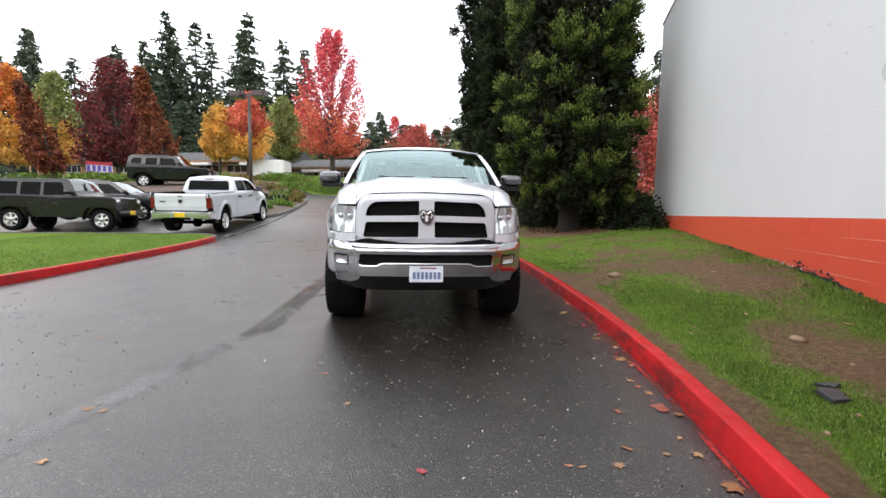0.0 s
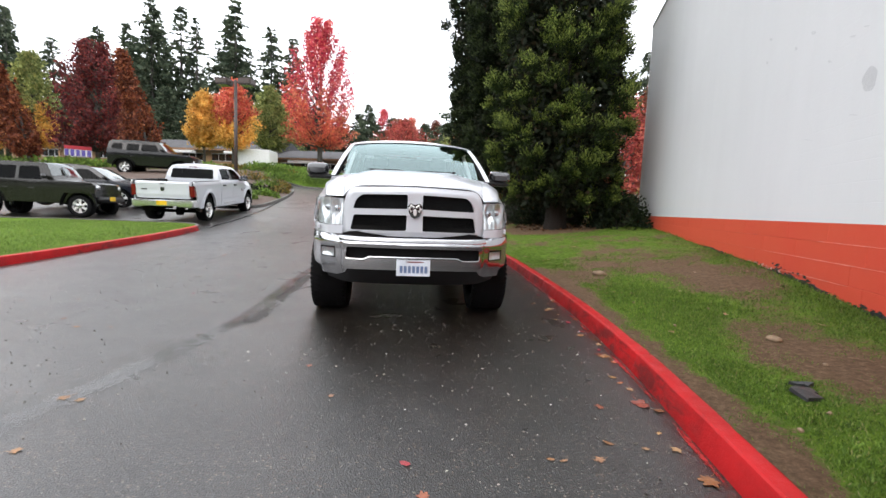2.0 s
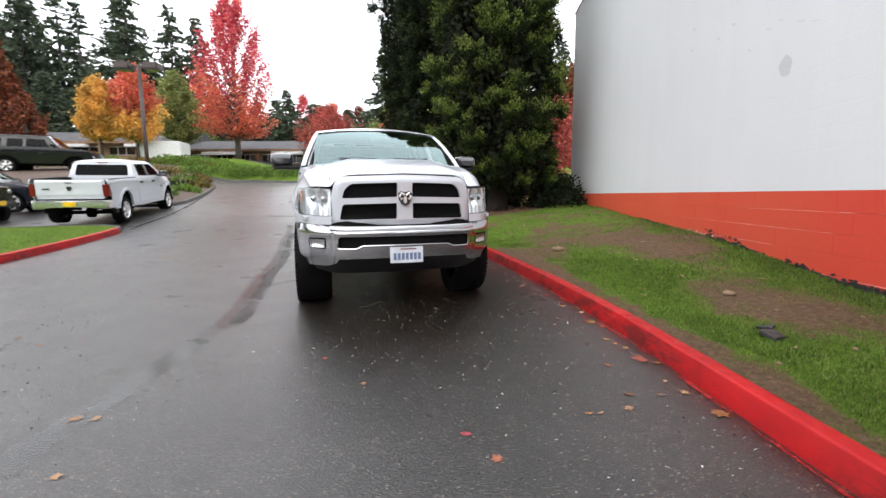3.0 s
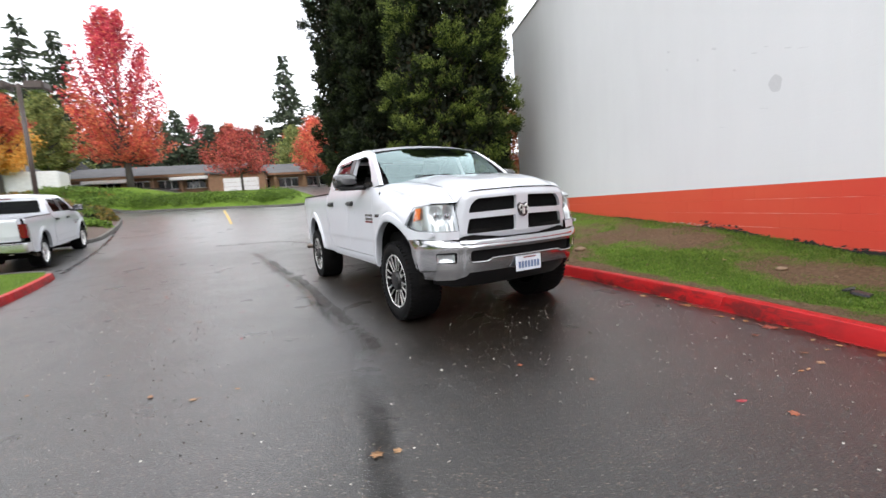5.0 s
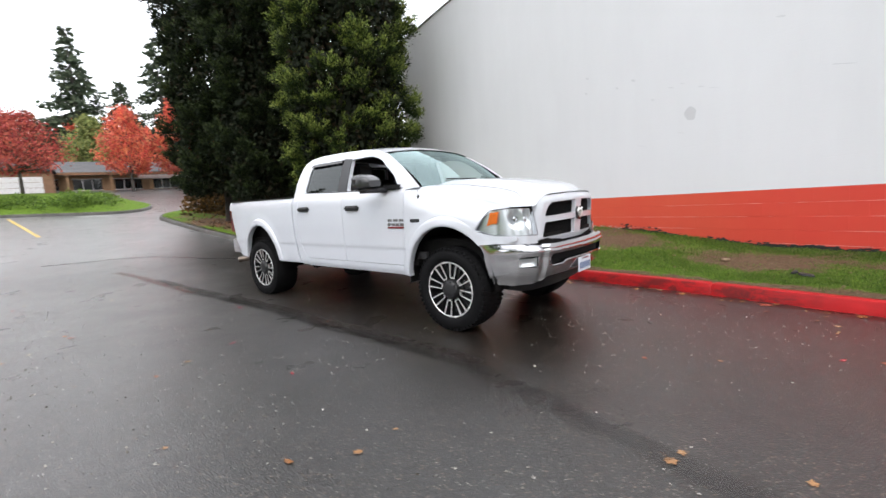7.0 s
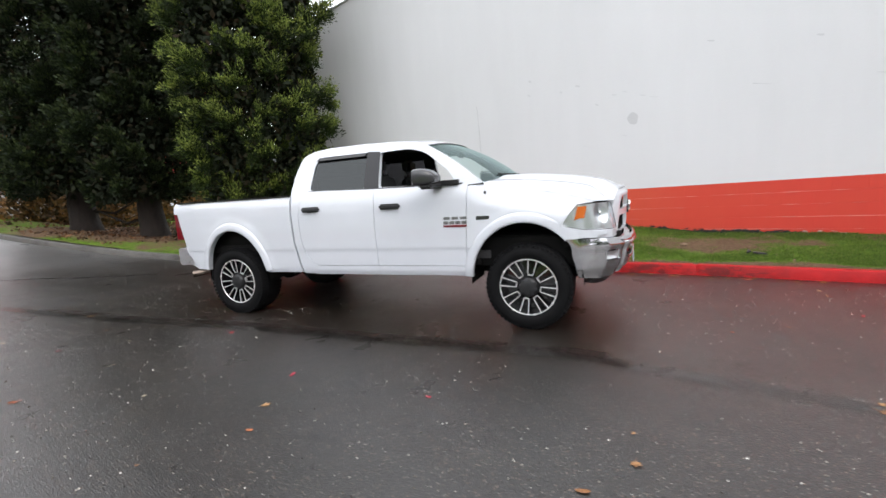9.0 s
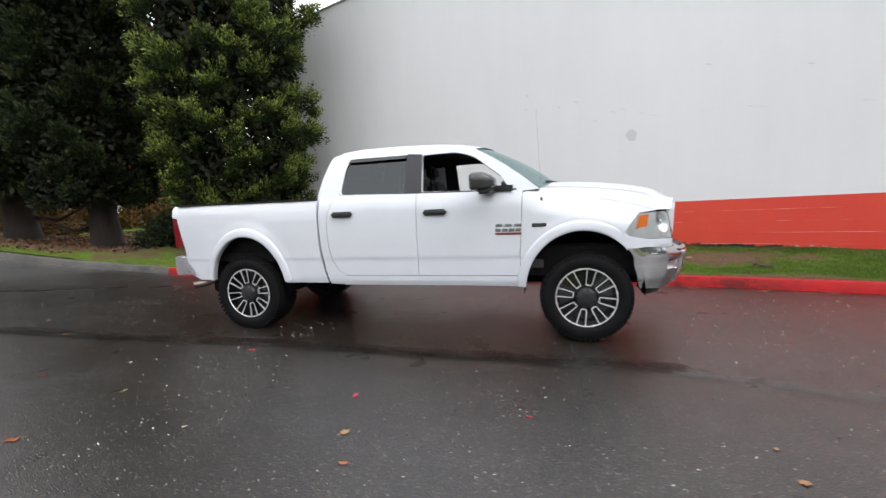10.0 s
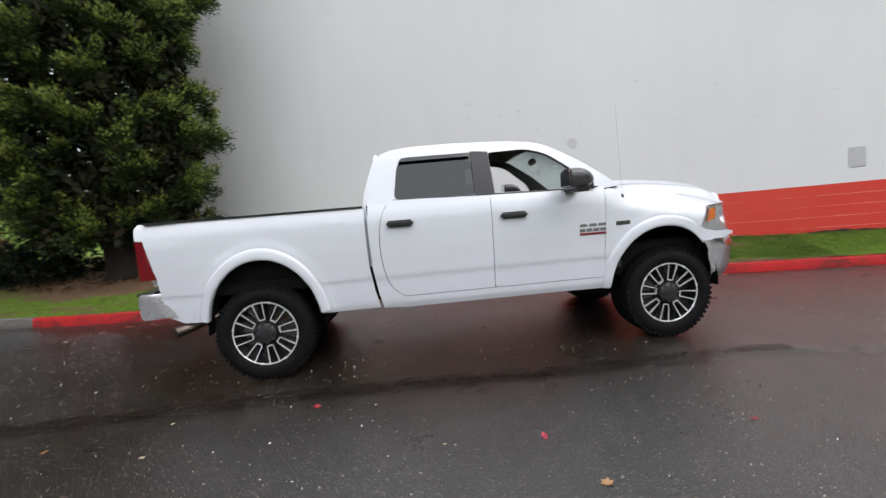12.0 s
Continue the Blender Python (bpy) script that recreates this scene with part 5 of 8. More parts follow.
    if rear_plate:
        put("number_plate", box((-0.16, -4.95, 0.72), (0.16, -4.93, 0.86), 0.004), PLATE_YELLOW, None, "yellow dealer plate", False)
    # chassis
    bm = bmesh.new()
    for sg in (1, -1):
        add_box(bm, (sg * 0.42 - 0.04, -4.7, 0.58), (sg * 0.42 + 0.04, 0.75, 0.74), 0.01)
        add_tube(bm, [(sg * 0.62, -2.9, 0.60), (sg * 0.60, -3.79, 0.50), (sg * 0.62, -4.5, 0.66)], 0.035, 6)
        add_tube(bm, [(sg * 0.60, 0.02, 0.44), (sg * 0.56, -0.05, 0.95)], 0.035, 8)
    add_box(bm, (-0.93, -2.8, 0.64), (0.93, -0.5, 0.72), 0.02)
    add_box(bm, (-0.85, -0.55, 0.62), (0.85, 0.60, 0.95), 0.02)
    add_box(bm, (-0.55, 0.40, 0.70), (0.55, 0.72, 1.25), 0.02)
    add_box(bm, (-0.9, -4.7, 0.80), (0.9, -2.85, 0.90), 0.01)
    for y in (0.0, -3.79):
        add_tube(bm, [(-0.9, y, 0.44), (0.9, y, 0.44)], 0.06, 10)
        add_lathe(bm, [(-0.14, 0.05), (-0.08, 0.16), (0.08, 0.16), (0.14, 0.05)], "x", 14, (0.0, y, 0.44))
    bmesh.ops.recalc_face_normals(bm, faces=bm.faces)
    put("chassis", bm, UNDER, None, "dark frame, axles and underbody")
    bm = bmesh.new()
    add_tube(bm, [(0.55, -3.4, 0.62), (0.62, -4.1, 0.64), (0.86, -4.38, 0.575), (0.93, -4.46, 0.55), (1.03, -4.54, 0.54)], [0.04, 0.04, 0.042, 0.045, 0.048], 12)
    put("exhaust", bm, simple("exhaust_steel", (0.16, 0.13, 0.11), 0.35, 1.0, 0.3), None, "dark exhaust tail pipe")
    # cabin
    bm = bmesh.new()
    add_box(bm, (-0.88, -2.75, 0.72), (0.88, -0.4, 0.80))
    for sg in (1, -1):
        add_box(bm, (sg * 0.92 - 0.03, -2.7, 0.75), (sg * 0.92 + 0.02, -0.6, 1.50), 0.01)
    put("cabin_floor", bm, CLOTH)
    bm = bmesh.new()
    add_box(bm, (-0.88, -0.72, 1.10), (0.88, -0.38, 1.50), 0.06, 3)
    add_box(bm, (-0.62, -0.80, 1.40), (-0.22, -0.62, 1.53), 0.04, 2)
    add_box(bm, (-0.16, -0.80, 1.05), (0.16, -0.66, 1.46), 0.03, 2)
    put("dashboard", bm, BLACK_PLASTIC)
    bm = bmesh.new()
    ring = [Vector((-0.42 + 0.19 * math.cos(k * math.pi / 12), -0.96 + 0.075 * math.sin(k * math.pi / 12), 1.36 + 0.175 * math.sin(k * math.pi / 12))) for k in range(25)]
    add_tube(bm, ring, 0.016, 8, False)
    add_tube(bm, [(-0.42, -0.75, 1.30), (-0.42, -0.95, 1.36)], 0.03, 8)
    add_box(bm, (-0.58, -0.965, 1.34), (-0.26, -0.945, 1.38), 0.008)
    put("steering_wheel", bm, BLACK_PLASTIC)
    for x in (-0.44, 0.44):
        bm = bmesh.new()
        add_box(bm, (x - 0.26, -1.75, 0.95), (x + 0.26, -1.20, 1.15), 0.06, 3)
        b2 = box((x - 0.25, -0.08, 0.0), (x + 0.25, 0.08, 0.62), 0.06, 3)
        b2.transform(Matrix.Translation((0, -1.72, 1.08)) @ Matrix.Rotation(radians(14), 4, "X"))
        me = bpy.data.meshes.new("t")
        b2.to_mesh(me)
        bm.from_mesh(me)
        b2.free()
        bpy.data.meshes.remove(me)
        add_box(bm, (x - 0.14, -1.95, 1.70), (x + 0.14, -1.83, 1.90), 0.045, 3)
        for d in (-0.06, 0.06):
            add_tube(bm, [(x + d, -1.88, 1.62), (x + d, -1.89, 1.74)], 0.008, 6)
        put("front_seat", bm, CLOTH, None, "dark cloth seat")
    bm = bmesh.new()
    add_box(bm, (-0.80, -2.55, 0.98), (0.80, -2.05, 1.16), 0.06, 3)
    add_box(bm, (-0.80, -2.70, 1.12), (0.80, -2.54, 1.72), 0.05, 3)
    put("rear_seat", bm, CLOTH)
    put("headliner", grid_skin(6, 6, lambda s, t: roof(s * 0.94 + 0.03, 0.04 + 0.92 * t) - Vector((0, 0, 0.03)), True), simple("headliner", (0.07, 0.07, 0.07), 0.9))
    put("rear_mirror", box((-0.10, -0.98, 1.83), (0.10, -0.94, 1.90), 0.015, 2), BLACK_PLASTIC)
    if lifted:
        bm = bmesh.new()
        add_tube(bm, [(0.955, -0.40, 1.355), (0.958, -0.405, 1.42)], 0.013, 8)
        add_tube(bm, [(0.958, -0.405, 1.42), (0.96, -0.44, 2.24)], [0.0009, 0.0006], 6)
        put("antenna", bm, BLACK_PLASTIC, None, "thin whip antenna")
    # wheels
    if lifted:
        ms = wheel_meshes(0.445, 0.288, "milled")
        for y in (0.0, -3.79):
            add_wheel(T, ms, Matrix.Translation((1.0, y, 0.445)) @ Matrix.Rotation(radians(10 if y else 34), 4, "X"), 8, "black alloy wheel with milled spokes on a mud tyre")
            add_wheel(T, ms, Matrix.Translation((-1.0, y, 0.445)) @ Matrix.Rotation(math.pi, 4, "Z"), 8, "black alloy wheel with milled spokes on a mud tyre")
    else:
        ms = wheel_meshes(0.395, 0.262, "five")
        for y in (0.0, -3.79):
            add_wheel(T, ms, Matrix.Translation((0.965, y, 0.395)), 5, "silver five-spoke wheel")
            add_wheel(T, ms, Matrix.Translation((-0.965, y, 0.395)) @ Matrix.Rotation(math.pi, 4, "Z"), 5, "silver five-spoke wheel")
    return T


def stand(x, y, z, head, pitch=0.0, roll=0.0):
    """A vehicle's frame: x, y, z of its origin, heading in degrees from +y (towards -x), and pitch."""
    return Matrix.Translation((x, y, z)) @ Matrix.Rotation(radians(head), 4, "Z") @ Matrix.Rotation(radians(pitch), 4, "X") @ Matrix.Rotation(radians(roll), 4, "Y")


pickup("white lifted crew-cab pickup with chrome bumper and mud tyres", stand(-0.6912, 4.6916, 0.0095, 180 + 11.03, -1.0) @ Matrix.Translation((-0.02, 0, 0)) @ Matrix.Diagonal((1.02, 1, 1, 1)), True, False)

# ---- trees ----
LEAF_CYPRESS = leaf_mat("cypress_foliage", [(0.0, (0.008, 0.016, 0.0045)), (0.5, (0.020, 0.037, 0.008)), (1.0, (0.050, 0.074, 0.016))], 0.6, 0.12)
# tip colours: paler outer sprays, with the light on upper sides painted in
LEAF_TIPS = leaf_mat("lit_cypress_tips", [(0.0, (0.06, 0.095, 0.018)), (0.5, (0.145, 0.19, 0.038)), (1.0, (0.31, 0.36, 0.085))], 0.55, 0.2)
LEAF_DARK_TIPS = leaf_mat("lit_dark_conifer_tips", [(0.0, (0.012, 0.021, 0.0065)), (0.5, (0.029, 0.043, 0.013)), (1.0, (0.066, 0.086, 0.028))], 0.6, 0.12)
# dark colour that carries the shade in the hollows of the crowns
LEAF_INNER = leaf_mat("shaded_inner_foliage", [(0.0, (0.006, 0.010, 0.004)), (0.7, (0.014, 0.020, 0.008)), (1.0, (0.035, 0.024, 0.012))], 0.8, 0.05)
LEAF_DARK = leaf_mat("dark_conifer_foliage", [(0.0, (0.004, 0.008, 0.003)), (0.5, (0.009, 0.018, 0.0055)), (1.0, (0.024, 0.036, 0.010))], 0.65, 0.12)
LEAF_FIR = leaf_mat("fir_foliage", [(0.0, (0.032, 0.050, 0.030)), (0.6, (0.072, 0.098, 0.060)), (1.0, (0.125, 0.150, 0.088))], 0.7, 0.2)
LEAF_RED = leaf_mat("scarlet_leaves", [(0.0, (0.34, 0.025, 0.05)), (0.4, (0.62, 0.06, 0.10)), (0.75, (0.74, 0.13, 0.16)), (1.0, (0.78, 0.28, 0.16))], 0.55, 0.4)
LEAF_ORANGE = leaf_mat("orange_leaves", [(0.0, (0.42, 0.09, 0.03)), (0.5, (0.64, 0.21, 0.05)), (1.0, (0.74, 0.38, 0.08))], 0.55, 0.45)
LEAF_YELLOW = leaf_mat("golden_leaves", [(0.0, (0.58, 0.32, 0.07)), (0.5, (0.80, 0.46, 0.11)), (1.0, (0.86, 0.60, 0.18))], 0.55, 0.5)
LEAF_MAROON = leaf_mat("maroon_leaves", [(0.0, (0.06, 0.020, 0.022)), (0.6, (0.17, 0.036, 0.038)), (1.0, (0.32, 0.07, 0.05))], 0.6, 0.3)
LEAF_RUST = leaf_mat("rust_leaves", [(0.0, (0.07, 0.024, 0.015)), (0.6, (0.20, 0.052, 0.026)), (1.0, (0.34, 0.12, 0.045))], 0.6, 0.3)
LEAF_OLIVE = leaf_mat("olive_leaves", [(0.0, (0.12, 0.16, 0.05)), (0.6, (0.26, 0.30, 0.10)), (1.0, (0.42, 0.42, 0.15))], 0.6, 0.35)
LEAF_PINK = leaf_mat("coral_leaves", [(0.0, (0.48, 0.075, 0.06)), (0.5, (0.72, 0.17, 0.12)), (1.0, (0.80, 0.34, 0.16))], 0.55, 0.45)
LEAF_BRICK = leaf_mat("brick_red_leaves", [(0.0, (0.20, 0.035, 0.035)), (0.5, (0.46, 0.08, 0.075)), (1.0, (0.60, 0.18, 0.11))], 0.6, 0.3)
LEAF_HEDGE = leaf_mat("hedge_leaves", [(0.0, (0.045, 0.085, 0.016)), (0.5, (0.12, 0.20, 0.032)), (1.0, (0.21, 0.31, 0.055))], 0.6, 0.25)
LEAF_BANK = leaf_mat("russet_bank_leaves", [(0.0, (0.035, 0.024, 0.010)), (0.5, (0.11, 0.065, 0.024)), (1.0, (0.26, 0.13, 0.04))], 0.6, 0.2)
LEAF_BARBERRY = leaf_mat("shrub_leaves", [(0.0, (0.05, 0.05, 0.014)), (0.5, (0.13, 0.13, 0.03)), (1.0, (0.34, 0.19, 0.05))], 0.6, 0.25)


def spray_mesh(name, P, D, length, width, material, rng, bend=0.25):
    """Leaves or sprays as folded lozenges: P places, D directions, (n, 3) each; length and width (n,)."""
    n = len(P)
    D = D / np.linalg.norm(D, axis=1, keepdims=True)
    R = rng.normal(size=(n, 3))
    S = np.cross(D, R)
    S /= np.linalg.norm(S, axis=1, keepdims=True) + 1e-9
    N = np.cross(S, D)
    L, W = length[:, None], width[:, None]
    V = np.empty((n, 4, 3))
    V[:, 0] = P
    V[:, 1] = P + D * L * 0.5 + S * W * 0.5 - N * W * bend
    V[:, 2] = P + D * L - N * L * bend * 0.5
    V[:, 3] = P + D * L * 0.5 - S * W * 0.5 - N * W * bend
    me = bpy.data.meshes.new(name)
    me.vertices.add(4 * n)
    me.vertices.foreach_set("co", V.reshape(-1))
    me.loops.add(6 * n)
    idx = np.arange(n)[:, None] * 4 + np.array([[0, 1, 2, 0, 2, 3]])
    me.loops.foreach_set("vertex_index", idx.reshape(-1).astype(np.int32))
    me.polygons.add(2 * n)
    me.polygons.foreach_set("loop_start", np.arange(2 * n, dtype=np.int32) * 3)
    me.materials.append(material)
    me.update(calc_edges=True)
    return me


def column_conifer(label, at, height, radius, base, material, seed, clumps, per, leaf, bark=BARK, trunk_r=0.45, tips=None):
    """A dense columnar conifer: tapered trunk with low limbs, and a crown of clumped scale sprays."""
    rng = np.random.default_rng(seed)
    T = thing("conifer_tree", label, "tree", at=at)
    bm = bmesh.new()
    add_tube(bm, [(0, 0, -0.3), (0.02, 0, 0.15), (0.0, 0.03, 0.8), (0.05, 0, 3), (0, 0.05, height * 0.6), (0, 0, height * 0.96)], [trunk_r * 1.5, trunk_r * 1.15, trunk_r, trunk_r * 0.8, trunk_r * 0.35, 0.03], 14)
    for k in range(16):
        a, z = rng.uniform(0, 6.28), base * 0.55 + k * height * 0.045
        r = radius * rng.uniform(0.5, 0.85)
        add_tube(bm, [(0, 0, z), (math.cos(a) * r * 0.5, math.sin(a) * r * 0.5, z - 0.1 * r), (math.cos(a) * r, math.sin(a) * r, z + 0.15 * r)], [0.07, 0.045, 0.015], 6)
    part("trunk", bm, bark, T, smooth=True)
    prof_at = lambda h: (0.80 + 0.20 * np.minimum(1, h / 0.12)) * (1 - np.maximum(0, (h - 0.5) / 0.5) ** 1.9)
    P, D, Ls, lit_tip = [], [], [], []
    # boughs: knobbly clumps of sprays that stand out of the crown, with dark hollows between them
    for k in range(clumps):
        h = ((k + rng.uniform()) / clumps) ** 1.1
        z = base + (height - base) * h
        prof = max(0.05, float(prof_at(h)))
        a = k * 2.399963 + rng.normal() * 0.35
        lump = 1 + 0.08 * math.sin(3 * a + 5 * h + seed) + 0.06 * math.sin(7 * a - 9 * h)
        cr = rng.uniform(0.32, 0.66) * (0.5 + 0.5 * prof)
        r = radius * prof * lump * (1.0 - 0.42 * rng.uniform() ** 1.4) - 0.8 * cr
        out = np.array((math.cos(a), math.sin(a), 0.0))
        side = np.array((-math.sin(a), math.cos(a), 0.0))
        up = np.array((0.0, 0.0, 1.0))
        tufts = int(rng.integers(7, 12))
        n = int(per * (cr / 0.4) ** 1.8 / tufts)
        for j in range(tufts):
            # a tuft: a plume of fine sprays that curves outwards and then up
            u, v = rng.uniform(-1, 1), rng.uniform(-0.75, 0.9)
            tip = out * rng.uniform(0.6, 1.1) + side * u * 0.85 + up * (v * 0.75 + 0.15)
            tip /= np.linalg.norm(tip)
            long = cr * rng.uniform(0.8, 1.25)
            t = rng.uniform(0.12, 1.0, n) ** 0.8
            q = rng.normal(size=(n, 3))
            wide = cr * 0.20 * (1.1 - 0.75 * t)
            P.append(out * r + up * z + tip * (t * long)[:, None] + up * (0.30 * long * t * t)[:, None] + q * wide[:, None])
            D.append(tip * 0.9 + up * (0.2 + 0.5 * t)[:, None] + q * 0.5)
            Ls.append(leaf * rng.uniform(0.6, 1.35, n))
            # outer, upward sprays take the lightened tip colour
            lit_tip.append((t > 0.55) & (v > -0.45) & (q @ (up + 0.5 * out) > -0.3))
    P, D, Ls, lit_tip = np.concatenate(P), np.concatenate(D), np.concatenate(Ls), np.concatenate(lit_tip)
    if tips is None:
        lit_tip[:] = False
    part("crown", spray_mesh("crown", P[~lit_tip], D[~lit_tip], Ls[~lit_tip], Ls[~lit_tip] * 0.46, material, rng), None, T)
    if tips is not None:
        part("lit_tips", spray_mesh("lit_tips", P[lit_tip], D[lit_tip], Ls[lit_tip], Ls[lit_tip] * 0.46, tips, rng), None, T, "yellow-green outer tips, with sky light put into their colour")
    # the dense mass of old sprays within, crown shade put into their colour
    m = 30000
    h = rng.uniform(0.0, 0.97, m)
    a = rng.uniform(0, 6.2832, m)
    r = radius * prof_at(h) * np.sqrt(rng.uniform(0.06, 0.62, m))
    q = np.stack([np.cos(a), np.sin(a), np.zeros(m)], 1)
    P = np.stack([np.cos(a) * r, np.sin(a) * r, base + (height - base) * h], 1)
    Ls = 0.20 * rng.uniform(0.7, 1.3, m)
    part("inner_foliage", spray_mesh("inner_foliage", P, q * 0.3 + rng.normal(size=(m, 3)) * np.array((0.7, 0.7, 0.9)), Ls, Ls * 0.5, LEAF_INNER, rng), None, T, "old inner foliage darkened with the crown's shade")
    return T


def fir(label, at, height, radius, seed, bare=0.25, dense=1.0, group="far firs"):
    """A tall fir: straight stem, drooping whorls of branches that leave gaps, and an uneven spire."""
    rng = np.random.default_rng(seed)
    T = thing("fir_tree", label, "tree", group, at=at)
    bm = bmesh.new()
    add_tube(bm, [(0, 0, -0.5), (0, 0, height * 0.5), (0, 0, height)], [height * 0.014, height * 0.009, 0.02], 7)
    P, D, Ls = [], [], []
    z = height * bare
    while z < height * 0.985:
        h = (z - height * bare) / (height * (1 - bare))
        R = radius * 1.9 * (1 - h) ** 0.95 * (0.6 + 0.4 * min(1, h * 6 + 0.3))
        for b in range(int(rng.integers(4, 8))):
            a = rng.uniform(0, 6.283)
            r = R * rng.uniform(0.55, 1.12) + 0.12
            if rng.uniform() > dense:
                continue
            n = max(9, int(r * 13))
            t = rng.uniform(0.1, 1.0, n)
            droop = -0.34 * r * t ** 1.4 + 0.1 * r * t
            base = np.stack([np.cos(a) * r * t, np.sin(a) * r * t, z + droop], 1)
            base += rng.normal(size=base.shape) * np.array((0.15, 0.15, 0.07)) * (0.4 + 0.35 * r)
            P.append(base)
            D.append(np.stack([np.cos(a) + rng.normal(size=n) * 0.8, np.sin(a) + rng.normal(size=n) * 0.8, -0.35 + rng.normal(size=n) * 0.4], 1))
            Ls.append(np.full(n, 0.34 + 0.0115 * height) * rng.uniform(0.6, 1.4, n))
            if r > 1.0 and rng.uniform() < 0.5:
                add_tube(bm, [(0, 0, z), (math.cos(a) * r * 0.8, math.sin(a) * r * 0.8, z - 0.12 * r)], [0.05, 0.015], 4, False)
        z += rng.uniform(0.42, 0.95) * (height / 26)
    part("trunk", bm, BARK_GREY, T, smooth=True)
    P, D, Ls = np.concatenate(P), np.concatenate(D), np.concatenate(Ls)
    part("crown", spray_mesh("crown", P, D, Ls, Ls * 0.5, LEAF_FIR, rng), None, T)
    return T


def broadleaf(label, at, height, radius, trunk, material, seed, leaves=4200, shape="oval", lean=(0, 0), leaf=0.2, mix=None, group=""):
    """An autumn broadleaf: forked trunk and limbs, crown of leaf clumps with gaps; mix: a second leaf material low in the crown."""
    rng = np.random.default_rng(seed)
    T = thing("maple_tree", label, "tree", group, at=at)
    bm = bmesh.new()
    lx, ly = lean
    add_tube(bm, [(0, 0, -0.4), (lx * 0.05, ly * 0.05, trunk * 0.6), (lx * 0.3, ly * 0.3, height * 0.5), (lx * 0.9, ly * 0.9, height * 0.94)], [height * 0.021, height * 0.017, height * 0.010, 0.02], 9)
    n = (120 if shape in ("tower", "flame") else 64) if leaves > 3000 else 44
    leaves = int(leaves * 1.9)
    leaf *= 0.84
    per = leaves // n
    sets = {0: ([], [], []), 1: ([], [], [])}
    for k in range(n):
        h = ((k + 0.5) / n)
        if shape == "oval":
            R = radius * math.sin(math.pi * min(1, 0.12 + 0.88 * h) ** 0.75) ** 0.8
        elif shape == "flame":
            R = radius * min(1.0, (h + 0.12) / 0.34) ** 0.8 * (1 - h) ** 0.92 + 0.05
        elif shape == "tower":
            R = radius * math.sin(math.pi * (0.30 + 0.65 * h)) ** 0.8 * (1 - 0.12 * h)
        else:
            R = radius * math.sin(math.pi * min(1, 0.25 + 0.75 * h)) ** 0.6
        z = trunk + (height - trunk) * h
        a = k * 2.399963 + rng.normal() * 0.3
        r = R * math.sqrt(rng.uniform(0.30, 1.10))
        # a limb from the stem up to the edge of the crown, leafy along its outer part
        steep = {"tower": 1.9, "flame": 1.7}.get(shape, 0.75)
        zs = max(trunk * 0.8, z - r * steep - 0.3)
        s0 = np.array((lx * zs / height, ly * zs / height, zs))
        tip = np.array((math.cos(a) * r + lx * z / height, math.sin(a) * r + ly * z / height, z))
        mid = (s0 + tip) / 2 + np.array((math.cos(a), math.sin(a), -0.3)) * r * 0.16
        if k % 2 == 0:
            add_tube(bm, [Vector(s0), Vector(mid), Vector(tip)], [0.04 + height * 0.003, 0.03, 0.010], 5, False)
        m = max(12, int(per * rng.uniform(0.5, 1.5)))
        t = (0.30 + 0.75 * rng.uniform(0, 1, m) ** 0.8)[:, None]
        q = s0 * (1 - t) ** 2 + mid * 2 * t * (1 - t) + tip * t * t + rng.normal(size=(m, 3)) * radius * np.array((1, 1, 0.8)) * {"tower": 0.052, "flame": 0.075}.get(shape, 0.095)
        w = 1 if mix is not None and h < 0.30 + 0.25 * rng.uniform() else 0
        sets[w][0].append(q)
        sets[w][1].append(rng.normal(size=q.shape) + np.array((0, 0, -0.4)))
        sets[w][2].append(leaf * rng.uniform(0.6, 1.4, m))
    part("trunk", bm, BARK_GREY, T, smooth=True)
    for w, mat in ((0, material), (1, mix)):
        if sets[w][0]:
            P, D, Ls = (np.concatenate(v) for v in sets[w])
            part("crown", spray_mesh("crown", P, D, Ls, Ls * 0.75, mat, rng), None, T)
    return T


def shrub(label, at, size, material, seed, leaves=1500, leaf=0.09, group=""):
    """A clipped or loose shrub: short stems under a lumpy shell of leaves."""
    rng = np.random.default_rng(seed)
    T = thing("shrub", label, "shrub", group, at=at)
    bm = bmesh.new()
    for k in range(5):
        a = k * 1.256
        add_tube(bm, [(0, 0, -0.1), (math.cos(a) * size[0] * 0.4, math.sin(a) * size[1] * 0.4, size[2] * 0.6)], [0.03, 0.012], 5)
    part("stems", bm, BARK, T)
    q = rng.normal(size=(leaves, 3))
    q /= np.linalg.norm(q, axis=1, keepdims=True)
    lump = 1 + 0.18 * np.sin(4 * q[:, 0] + seed) + 0.15 * np.sin(5 * q[:, 1] - seed)
    P = q * np.array(size) * (lump * rng.uniform(0.72, 1.03, leaves))[:, None]
    P[:, 2] = np.abs(P[:, 2])
    D = q + rng.normal(size=q.shape) * 0.6 + np.array((0, 0, 0.3))
    Ls = leaf * rng.uniform(0.6, 1.5, leaves)
    part("foliage", spray_mesh("foliage", P, D, Ls, Ls * 0.6, material, rng), None, T)
    return T


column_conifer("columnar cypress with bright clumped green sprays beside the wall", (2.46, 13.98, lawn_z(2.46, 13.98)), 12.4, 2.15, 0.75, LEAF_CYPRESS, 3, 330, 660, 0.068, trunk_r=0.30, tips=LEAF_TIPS)
